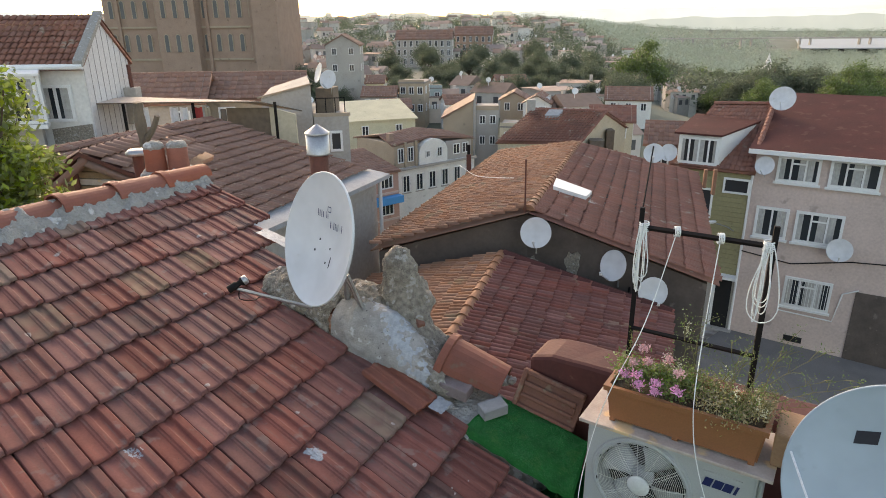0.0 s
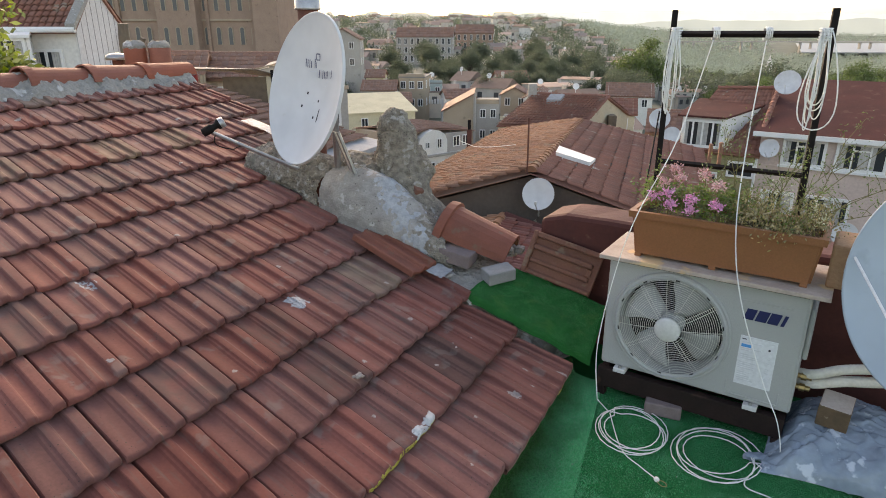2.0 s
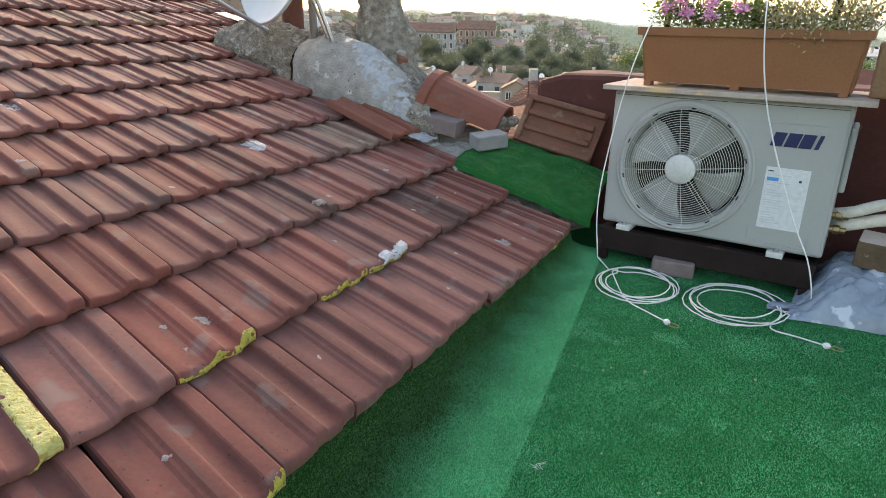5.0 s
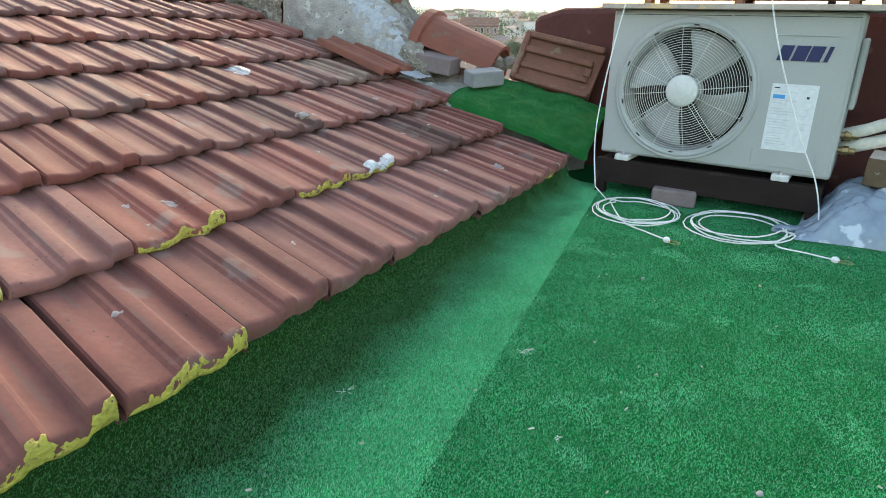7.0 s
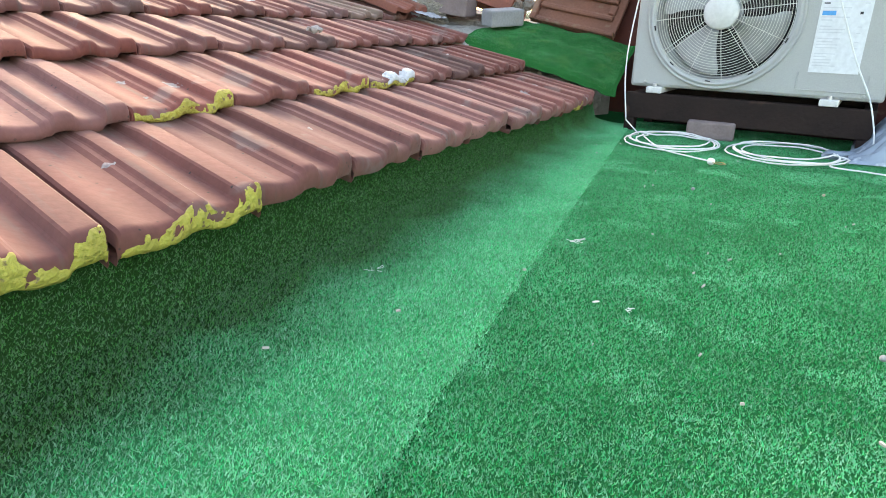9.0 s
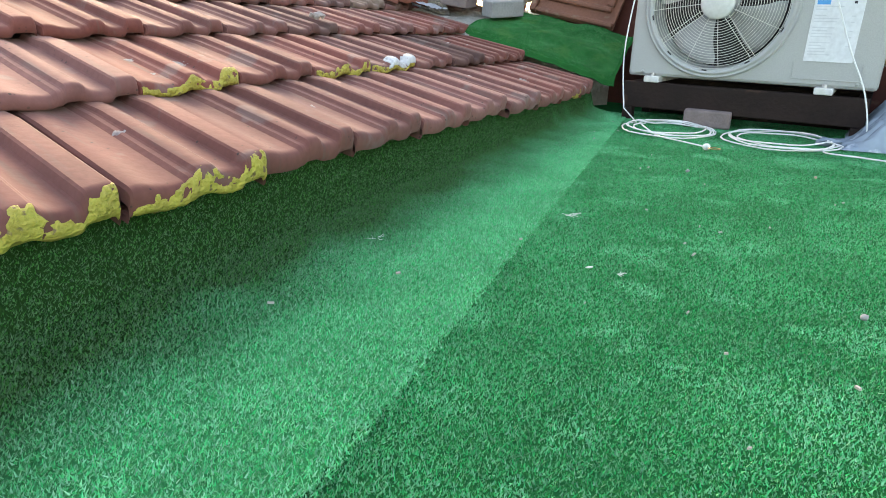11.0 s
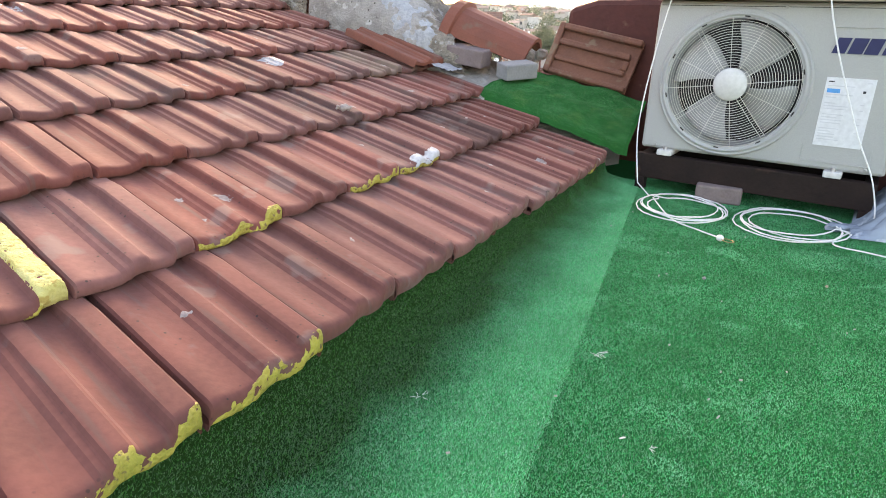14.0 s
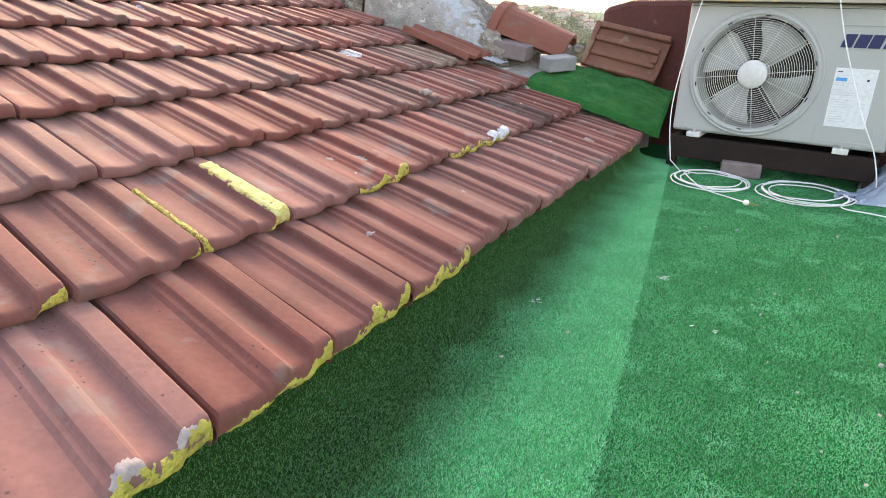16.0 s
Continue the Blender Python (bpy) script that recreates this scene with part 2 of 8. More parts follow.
M["cream_seal"] = surface("faded_cream_sealant", (0.58, 0.53, 0.22), (0.46, 0.40, 0.11), 38, 0.8, 0.8, 140, spots=(0.40, 0.30, 0.08), spot_at=0.57, spot_scale=45, depth=0.008)
M["splash_grey"] = surface("grey_plaster_splash", (0.40, 0.355, 0.33), (0.25, 0.20, 0.18), 60, 0.9, 0.6, 140, depth=0.004, spec=0.1)
M["splash"] = surface("white_plaster_splash", (0.56, 0.57, 0.57), (0.38, 0.38, 0.375), 25, 0.8, 0.6, 90, depth=0.005)
# pale enamel with the sky's blue reflection painted into the base colour
M["dish_sky"] = surface("sky_tinted_enamel", (0.36, 0.43, 0.49), (0.335, 0.405, 0.465), 2.5, 0.45, 0, 4, spots=(0.31, 0.37, 0.42), spot_at=0.66, spot_scale=6)
M["dish"] = surface("pale_grey_enamel", (0.585, 0.595, 0.60), (0.565, 0.575, 0.58), 2.5, 0.5, 0, 4, spots=(0.48, 0.46, 0.43), spot_at=0.66, spot_scale=6)
M["galv"] = surface("galvanised_steel", (0.46, 0.46, 0.46), (0.34, 0.34, 0.345), 9, 0.42, 0.15, 70, metal=0.8)
M["rust"] = surface("rusty_paint", (0.15, 0.052, 0.036), (0.10, 0.04, 0.03), 9, 0.8, 0.4, 70)
M["leaf"] = surface("leaf", (0.135, 0.195, 0.050), (0.095, 0.150, 0.038), 1.5, 0.55, 0, 20, vary=0.35, island=True, thin=0.4)
# vine green yellowed and raised: sun shining through is put into the colour
M["leaf_vine"] = surface("sunlit_vine_leaf", (0.26, 0.33, 0.04), (0.14, 0.21, 0.025), 3.0, 0.5, 0, 20, thin=0.45, vary=0.35, island=True)
# green lightened and greyed: distance haze is put into the leaf colour
M["leaf_dark"] = surface("hazy_dark_leaf", (0.136, 0.165, 0.100), (0.105, 0.138, 0.082), 0.5, 0.6, 0, 6, thin=0.4, vary=0.35, island=True)
M["bark"] = surface("bark", (0.10, 0.075, 0.05), (0.07, 0.05, 0.035), 6, 0.9, 0.7, 30)
M["stem"] = surface("dry_stem", (0.13, 0.14, 0.05), (0.19, 0.15, 0.07), 8, 0.8, 0, 40)
M["plant"] = surface("planter_leaf", (0.19, 0.27, 0.06), (0.12, 0.19, 0.04), 9, 0.6, 0, 60, thin=0.35, vary=0.35, island=True)
M["dry"] = surface("dry_leaf", (0.36, 0.29, 0.13), (0.24, 0.20, 0.085), 9, 0.8, 0, 60, vary=0.3, island=True)
M["petal"] = surface("pink_petal", (0.80, 0.36, 0.58), (0.70, 0.27, 0.50), 14, 0.6, 0, 90, vary=0.2, island=True)
M["petal_pale"] = surface("pale_pink_petal", (0.72, 0.42, 0.40), (0.64, 0.34, 0.36), 14, 0.6, 0, 90, vary=0.25, island=True)
M["petal_white"] = surface("cream_petal", (0.62, 0.60, 0.42), (0.5, 0.5, 0.32), 14, 0.6, 0, 90, vary=0.2, island=True)
M["tar"] = surface("tarred_wall", (0.125, 0.098, 0.082), (0.076, 0.060, 0.052), 1.6, 0.85, 0.5, 12, spots=(0.165, 0.135, 0.115), spot_at=0.64, spot_scale=2.6)
# brick is paled and desaturated; the haze before it is put into the colour
for key, c in dict(white=(0.76, 0.74, 0.69), cream=(0.56, 0.49, 0.36), yellow=(0.62, 0.56, 0.38), grey=(0.40, 0.375, 0.34), pink=(0.52, 0.33, 0.27), rose=(0.60, 0.475, 0.42), green=(0.31, 0.275, 0.15), aqua=(0.36, 0.45, 0.45), brick=(0.36, 0.245, 0.185), tan=(0.40, 0.32, 0.235), slate=(0.22, 0.21, 0.20)).items():
    M["w_" + key] = surface(key + "_render", c, tuple(0.82 * v for v in c), 0.6, 0.9, 0.25, 9, spots=tuple(0.62 * v for v in c), spot_at=0.66, spot_scale=1.2)
M["frame_white"] = surface("white_window_frame", (0.74, 0.74, 0.72), (0.70, 0.70, 0.68), 3, 0.5, 0)
M["curtain"] = surface("net_curtain", (0.50, 0.49, 0.46), (0.36, 0.35, 0.33), 7, 0.9, 0)
# near-black colour stands in for an unlit room behind the panes
M["room"] = surface("room_dark_paint", (0.03, 0.03, 0.032), (0.045, 0.042, 0.04), 1, 0.9, 0)
M["ground"] = surface("hill_ground", (0.150, 0.160, 0.125), (0.105, 0.125, 0.090), 0.03, 0.95, 0.2, 0.5, depth=0.2)
M["asphalt"] = surface("asphalt", (0.19, 0.18, 0.17), (0.14, 0.135, 0.13), 0.8, 0.9, 0.3, 20)
M["water"] = surface("estuary_water", (0.34, 0.36, 0.36), (0.31, 0.33, 0.33), 0.01, 0.7, 0.05, 0.3, depth=0.2)
M["steel_blue"] = surface("pale_tin", (0.34, 0.36, 0.37), (0.26, 0.27, 0.28), 3, 0.75, 0.1, 30, spec=0.2)
M["cloth_red"] = surface("red_cloth", (0.36, 0.05, 0.04), (0.30, 0.04, 0.035), 9, 0.9, 0)
M["cloth_white"] = surface("white_cloth", (0.66, 0.64, 0.62), (0.55, 0.53, 0.52), 9, 0.9, 0)
M["plastic_wrap"] = surface("cloudy_plastic_sheet", (0.26, 0.325, 0.385), (0.17, 0.22, 0.28), 7, 0.25, 0.35, 30, spots=(0.44, 0.50, 0.56), spot_at=0.58, spot_scale=14, depth=0.010)

M["far_wall"] = surface("far_render", (0.58, 0.53, 0.46), (0.44, 0.40, 0.35), 0.05, 0.9, 0, 1, vary=0.35, island=True)
M["far_glass"] = surface("far_window_glass", (0.10, 0.10, 0.10), (0.07, 0.07, 0.072), 0.3, 0.4, 0, 1, vary=0.3, island=True)
M["far_roof"] = surface("far_clay", (0.33, 0.21, 0.155), (0.26, 0.185, 0.145), 0.05, 0.9, 0, 1, vary=0.35, island=True)


def window_glass():
    m = bpy.data.materials.new("window_glass")
    m.use_nodes = True
    b = m.node_tree.nodes["Principled BSDF"]
    b.inputs["Base Color"].default_value = (0.03, 0.035, 0.04, 1)
    b.inputs["Roughness"].default_value, b.inputs["Specular IOR Level"].default_value = 0.06, 0.6
    return m


M["glass"] = window_glass()


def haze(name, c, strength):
    """Far backdrop: the pale morning haze is put into its colour and glow."""
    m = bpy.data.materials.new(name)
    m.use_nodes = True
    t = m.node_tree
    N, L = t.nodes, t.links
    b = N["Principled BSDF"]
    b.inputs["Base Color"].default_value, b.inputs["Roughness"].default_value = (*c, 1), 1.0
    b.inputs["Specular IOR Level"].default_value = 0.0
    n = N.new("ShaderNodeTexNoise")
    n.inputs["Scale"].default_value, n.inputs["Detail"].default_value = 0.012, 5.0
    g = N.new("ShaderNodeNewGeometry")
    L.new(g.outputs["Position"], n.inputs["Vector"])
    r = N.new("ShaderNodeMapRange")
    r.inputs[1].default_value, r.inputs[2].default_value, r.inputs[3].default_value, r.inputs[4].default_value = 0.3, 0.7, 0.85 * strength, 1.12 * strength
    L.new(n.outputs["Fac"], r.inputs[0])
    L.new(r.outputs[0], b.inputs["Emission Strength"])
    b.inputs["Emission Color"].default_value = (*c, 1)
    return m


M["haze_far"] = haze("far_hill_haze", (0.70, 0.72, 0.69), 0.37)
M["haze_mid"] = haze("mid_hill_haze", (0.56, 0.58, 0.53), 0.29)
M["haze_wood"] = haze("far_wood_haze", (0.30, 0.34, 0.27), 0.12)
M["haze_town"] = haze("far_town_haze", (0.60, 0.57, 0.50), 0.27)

# ---- building helpers ----
def finish(bm, name, smooth=False):
    me = bpy.data.meshes.new(name)
    bmesh.ops.recalc_face_normals(bm, faces=bm.faces)
    if smooth:
        for f in bm.faces:
            f.smooth = True
    bm.to_mesh(me)
    bm.free()
    return me


def part(name, bm, material, parent=None, label="", smooth=False, at=None):
    """Links a bmesh, or a mesh, as one object under a thing."""
    me = finish(bm, name, smooth) if isinstance(bm, bmesh.types.BMesh) else bm
    if material is not None and not me.materials:
        me.materials.append(M[material])
    ob = new(name, me)
    if parent is not None:
        ob.parent = parent
    if at is not None:
        ob.matrix_basis = at
    if label:
        ob["label"] = label
    if me.name.startswith("tiles"):
        ob["kind"] = "stuff"
    return ob


def thing(name, at, label, category, group="", kind=""):
    ob = new(name)
    ob.matrix_basis = at
    return tagged(ob, label, category, group, kind)


def box(bm, x0, x1, y0, y1, z0, z1, bevel=0.0, m=None):
    r = bmesh.ops.create_cube(bm, size=1)
    mm = Matrix.Translation(((x0 + x1) / 2, (y0 + y1) / 2, (z0 + z1) / 2)) @ Matrix.Diagonal((x1 - x0, y1 - y0, z1 - z0, 1))
    bmesh.ops.transform(bm, matrix=mm, verts=r["verts"])
    vs = r["verts"]
    if bevel:
        es = list({e for v in vs for e in v.link_edges})
        g = bmesh.ops.bevel(bm, geom=es, offset=bevel, segments=2, affect="EDGES", profile=0.5)
        vs = list({v for f in g["faces"] for v in f.verts} | {v for v in vs if v.is_valid})
    if m is not None:
        bmesh.ops.transform(bm, matrix=m, verts=[v for v in vs if v.is_valid])
    return bm


def cube(x0, x1, y0, y1, z0, z1, bevel=0.0, m=None):
    return box(bmesh.new(), x0, x1, y0, y1, z0, z1, bevel, m)


def tube(bm, pts, r, seg=8, closed=False, taper=None):
    """A round bar through the points."""
    pts = [Vector(p) for p in pts]
    rings, n = [], len(pts)
    up = Vector((0.13, 0.21, 0.97))
    for i, p in enumerate(pts):
        a, b = pts[(i - 1) % n if closed else max(i - 1, 0)], pts[(i + 1) % n if closed else min(i + 1, n - 1)]
        d = (b - a).normalized()
        s = d.cross(up)
        if s.length < 0.05:
            s = d.cross(Vector((1, 0, 0)))
        s.normalize()
        q = s.cross(d)
        rr = r if taper is None else r + (taper - r) * i / (n - 1)
        rings.append([bm.verts.new(p + rr * (math.cos(2 * math.pi * k / seg) * s + math.sin(2 * math.pi * k / seg) * q)) for k in range(seg)])
    for i in range(n if closed else n - 1):
        a, b = rings[i], rings[(i + 1) % n]
        for k in range(seg):
            bm.faces.new((a[k], a[(k + 1) % seg], b[(k + 1) % seg], b[k]))
    if not closed:
        bm.faces.new(rings[0][::-1])
        bm.faces.new(rings[-1])
    return bm


def lathe(bm, prof, seg=32, m=None):
    """Turns (radius, height) pairs round the z axis."""
    rings = []
    for r, z in prof:
        if r < 1e-6:
            rings.append([bm.verts.new((0, 0, z))])
        else:
            rings.append([bm.verts.new((r * math.cos(2 * math.pi * k / seg), r * math.sin(2 * math.pi * k / seg), z)) for k in range(seg)])
    for a, b in zip(rings, rings[1:]):
        for k in range(seg):
            j = (k + 1) % seg
            if len(a) == 1 and len(b) > 1:
                bm.faces.new((a[0], b[j], b[k]))
            elif len(b) == 1 and len(a) > 1:
                bm.faces.new((a[k], a[j], b[0]))
            elif len(a) > 1:
                bm.faces.new((a[k], a[j], b[j], b[k]))
    if m is not None:
        bmesh.ops.transform(bm, matrix=m, verts=[v for g in rings for v in g])
    return bm


def poly(bm, pts):
    return bm.faces.new([bm.verts.new(p) for p in pts])


def prism(pts, z0, z1):
    """An upright block over a polygon of (x, y); z0 and z1 may be lists."""
    bm = bmesh.new()
    n = len(pts)
    za = z0 if isinstance(z0, (list, tuple)) else [z0] * n
    zb = z1 if isinstance(z1, (list, tuple)) else [z1] * n
    lo = [bm.verts.new((x, y, z)) for (x, y), z in zip(pts, za)]
    hi = [bm.verts.new((x, y, z)) for (x, y), z in zip(pts, zb)]
    bm.faces.new(lo[::-1])
    bm.faces.new(hi)
    for i in range(n):
        j = (i + 1) % n
        bm.faces.new((lo[i], lo[j], hi[j], hi[i]))
    return bm


def mesh_np(name, verts, faces, smooth=False):
    """A mesh from arrays, for large numbers of faces of one size."""
    verts, faces = np.asarray(verts, dtype=np.float32), np.asarray(faces, dtype=np.int32)
    me = bpy.data.meshes.new(name)
    k = faces.shape[1]
    me.vertices.add(len(verts))
    me.vertices.foreach_set("co", verts.ravel())
    me.loops.add(faces.size)
    me.loops.foreach_set("vertex_index", faces.ravel())
    me.polygons.add(len(faces))
    me.polygons.foreach_set("loop_start", np.arange(0, faces.size, k, dtype=np.int32))
    if smooth:
        me.polygons.foreach_set("use_smooth", np.ones(len(faces), dtype=bool))
    me.update(calc_edges=True)
    me.validate()
    return me


def grid_faces(nu, nv):
    i = np.arange((nu - 1) * (nv - 1))
    a = (i // (nv - 1)) * nv + i % (nv - 1)
    return np.stack([a, a + nv, a + nv + 1, a + 1], axis=1)


def axes(o, ex, ey, ez):
    return Matrix(((ex[0], ey[0], ez[0], o[0]), (ex[1], ey[1], ez[1], o[1]), (ex[2], ey[2], ez[2], o[2]), (0, 0, 0, 1)))


def tiled_slope(a, b, c, d, width=0.23, course=0.33, wave=0.028, lip=0.03, per=5, thick=0.10, gap=0.03, lap=1.12):
    """A roof slope from the eave a-b up to the ridge d-c, of overlapping curved tiles whose open ends gape over the course below."""
    A, B, C, D = (np.array(p, dtype=float) for p in (a, b, c, d))
    nrm = np.cross(B - A, D - A)
    nrm /= np.linalg.norm(nrm)
    if nrm[2] < 0:
        nrm = -nrm
    nt = max(2, round(max(np.linalg.norm(B - A), np.linalg.norm(C - D)) / width))
    nc = max(2, round((np.linalg.norm(D - A) + np.linalg.norm(C - B)) / 2 / course))
    g = np.random.default_rng(nt * 31 + nc)
    n = nt * nc
    col, row = np.arange(n) // nc, np.arange(n) % nc
    lift, slip = g.normal(0, 0.12, n) * lip, g.normal(0, 0.045, n)
    t = np.linspace(gap, 1 - gap, per + 1)
    prof = wave * np.sin(np.pi * np.linspace(0.03, 0.97, per + 1)) ** 0.7
    U = ((col[:, None] + t[None, :]) / nt)[:, None, :]
    v0, v1 = (row + slip) / nc, np.minimum(row + lap + slip, nc + 0.02) / nc
    V = np.stack([v0, v0, v1], axis=1)[:, :, None]
    Hh = np.stack([lip * 0.62 + lift, lip + lift, -0.06 * lip + 0 * lift], axis=1)[:, :, None] + prof[None, None, :]
    U, V = np.broadcast_arrays(U, V)
    U, V = U[..., None], V[..., None]
    P = (1 - V) * ((1 - U) * A + U * B) + V * ((1 - U) * D + U * C) + Hh[..., None] * nrm
    m = per + 1
    f = []
    for r in range(2):
        for k in range(per):
            f.append((r * m + k, r * m + k + 1, (r + 1) * m + k + 1, (r + 1) * m + k))
    f = (np.array(f)[None] + (np.arange(n) * 3 * m)[:, None, None]).reshape(-1, 4)
    base = np.array([q - nrm * h for h in (thick + 0.07, 0.075) for q in (A, B, C, D)])
    slab = np.array([[0, 3, 2, 1], [4, 5, 6, 7], [0, 1, 5, 4], [1, 2, 6, 5], [2, 3, 7, 6], [3, 0, 4, 7]]) + n * 3 * m
    return mesh_np("tiles", np.vstack([P.reshape(-1, 3), base]), np.vstack([f, slab]))


CAPS = {}


def ridge_caps(parent, p, q, r, material, length=0.38):
    """A row of half-round cap tiles along a ridge, each a piece of its own."""
    key = (round(r, 2), material)
    if key not in CAPS:
        bm = bmesh.new()
        rings = []
        for x, rr in ((0, r * 1.12), (0.05, r * 1.12), (0.052, r * 0.95), (length * 1.06, r * 0.9)):
            rings.append([bm.verts.new((x, rr * math.cos(math.pi * k / 8), rr * math.sin(math.pi * k / 8) - 0.04)) for k in range(9)])
        for g0, g1 in zip(rings, rings[1:]):
            for k in range(8):
                bm.faces.new((g0[k], g0[k + 1], g1[k + 1], g1[k]))
        bm.faces.new(rings[0])
        bm.faces.new(rings[-1][::-1])
        CAPS[key] = finish(bm, "ridge_cap")
        CAPS[key].materials.append(M[material])
    p, q = Vector(p), Vector(q)
    n = max(1, round((q - p).length / length))
    d = (q - p).normalized()
    s = d.cross(Vector((0, 0, 1))).normalized()
    u = s.cross(d)
    for i in range(n):
        x = p + (q - p) * (i / n)
        o = new("ridge_cap", CAPS[key])
        o.parent = parent
        o.matrix_basis = axes(x, d, -s, u) @ Matrix.Diagonal(((q - p).length / n / length, 1, 1, 1)) @ pose(0, 0, 0.006 * math.sin(7.3 * i), 0, 0, 1.5 * math.sin(3.7 * i))

# ---- the terrace and its roof: frames of reference ----
SLOPE = math.atan(0.266)
E_DIR, N_DIR = Vector((0.4, 0.9165, 0)), Vector((-0.9165, 0.4, 0))
EAVE0 = Vector((-0.159, 1.146, 0.145))
UP_SLOPE = N_DIR * math.cos(SLOPE) + Vector((0, 0, math.sin(SLOPE)))
ROOF = axes(EAVE0, E_DIR, UP_SLOPE, E_DIR.cross(UP_SLOPE))
UNIT = pose(0.734, 2.894, 0, 0, 0, -29.2)
COURSE, TILE_W, COURSES = 0.353, 0.2555, 14


def on_roof(s, r, h=0.0):
    """World place s along the eave, r metres in plan up the slope, h over the tiles' line."""
    return EAVE0 + E_DIR * s + N_DIR * r + Vector((0, 0, 0.266 * r + h))


def roof_edge(r):
    """How far the roof reaches along the eave at r."""
    return float(np.interp(r, [0, 0.35, 0.7, 0.95, 1.2, 1.5, 2.3, 2.95, 3.5, 4.6], [1.92, 1.95, 2.09, 2.26, 2.30, 2.26, 2.45, 2.95, 3.4, 3.5]))


def seam(s):
    return -0.375 + 0.125 * s


# terrace slab, house body below it, roof body
par_l, par_r = UNIT @ Vector((-0.6, 0.75, 0)), UNIT @ Vector((2.6, 0.75, 0))
p_a, p_b = EAVE0 + E_DIR * -4.2 + N_DIR * 0.6, EAVE0 + E_DIR * -4.2 - N_DIR * 3.1
deck = part("terrace_floor", prism([(p_a.x, p_a.y), (p_b.x, p_b.y), (par_r.x, par_r.y), (par_l.x, par_l.y)], -0.25, -0.002), "carpet")
tagged(deck, "terrace slab covered in green artificial grass carpet", "floor", kind="structure")
r_l, r_t, r_c = on_roof(-3.3, 4.6), on_roof(3.45, 4.6), on_roof(1.9, 0.0)
body = part("house_wall", prism([(p_a.x, p_a.y), (p_b.x, p_b.y), (par_r.x, par_r.y), (par_l.x, par_l.y), (r_c.x, r_c.y), (-0.75, 3.9), (r_t.x, r_t.y), (r_l.x, r_l.y)], -16, -0.26), "w_grey")
tagged(body, "grey rendered house body below the roof terrace", "wall", kind="structure")
roof = thing("tiled_roof", Matrix.Identity(4), "low red-brown clay tile roof with weathered interlocking tiles", "roof", kind="structure")
edge = [on_roof(-3.25, 0.12, -0.075)] + [on_roof(roof_edge(r) - 0.2, r, -0.085) for r in (0.12, 0.7, 1.5, 2.3, 2.95, 3.5, 4.48)] + [on_roof(-3.25, 4.48, -0.075)]
bm = prism([(p.x, p.y) for p in edge], [p.z - 0.08 for p in edge], [p.z for p in edge])
part("roof_deck", bm, "wood_grey", roof)
back_t, back_l = on_roof(3.45, 4.48), on_roof(-3.3, 4.48)
low_t, low_l = back_t + N_DIR * 3.2 - Vector((0, 0, 0.9)), back_l + N_DIR * 3.2 - Vector((0, 0, 0.9))
part("back_slope", tiled_slope(low_t, low_l, back_l, back_t), "tile_brown", roof)

# parapet behind the outdoor unit
bm = cube(-0.6, 2.6, 0.5, 0.80, -0.3, 0.765, 0.03, UNIT)
bmesh.ops.subdivide_edges(bm, edges=[e for e in bm.edges if e.calc_length() > 0.6], cuts=24, use_grid_fill=True)
for v in bm.verts:
    q = UNIT.inverted() @ v.co
    k = max(0, min(1, (-0.38 - q.x) / 0.22))
    q.z -= 0.07 * k * k * max(0, min(1, q.z))
    q.z += 0.006 * noise.noise(q * 6)
    v.co = UNIT @ q
parapet = part("parapet_wall", bm, "wall_red", smooth=False)
tagged(parapet, "dark red painted parapet wall with worn rounded end", "wall", kind="structure")


# ---- grass carpet ----
def strip_z(r, s):
    t = max(0.0, (r - seam(s)) / (0.055 - seam(s)))
    return 0.0006 + 0.028 * t ** 3 + 0.080 * max(0.0, (t - 0.84) / 0.16) ** 1.5


us, ts = np.linspace(-4.0, 2.05, 900), np.linspace(0, 1, 56)
vv = []
for s in us:
    for t in ts:
        r = seam(s) + (0.055 - seam(s)) * t
        if t == 0:
            r += 0.006 * noise.noise(Vector((float(s) * 9, 0, 3))) + 0.007 * noise.noise(Vector((float(s) * 55, 0, 8)))
        p = EAVE0 + E_DIR * float(s) + N_DIR * float(r)
        vv.append((p.x, p.y, strip_z(r, s) + 0.004 * noise.noise(Vector((float(s) * 3, float(r) * 5, 0))) * (t > 0)))
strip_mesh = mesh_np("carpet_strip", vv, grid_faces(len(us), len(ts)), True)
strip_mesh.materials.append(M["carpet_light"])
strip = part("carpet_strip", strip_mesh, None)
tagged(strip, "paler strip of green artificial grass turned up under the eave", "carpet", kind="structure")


def blades(name, count, place, tall, material, seed):
    rng = np.random.default_rng(seed)
    base = place(rng, count)
    count = len(base)
    ang = rng.uniform(0, 2 * np.pi, count)
    wid, hgt = rng.uniform(0.0006, 0.0013, count), tall * rng.uniform(0.5, 1.15, count)
    d = np.stack([np.cos(ang), np.sin(ang), np.zeros(count)], axis=1)
    lean = rng.normal(0, 0.55, (count, 2)) * hgt[:, None] + np.array([0.1, 0.25]) * hgt[:, None]
    tip = base + np.stack([lean[:, 0], lean[:, 1], hgt], axis=1)
    v = np.stack([base - d * wid[:, None], base + d * wid[:, None], tip], axis=1).reshape(-1, 3)
    ob = part(name, mesh_np(name, v, np.arange(3 * count).reshape(-1, 3)), material)
    return tagged(ob, "short green artificial grass fibres", "grass", kind="stuff")


E2, N2, O2 = np.array(E_DIR)[:2], np.array(N_DIR)[:2], np.array(EAVE0)[:2]


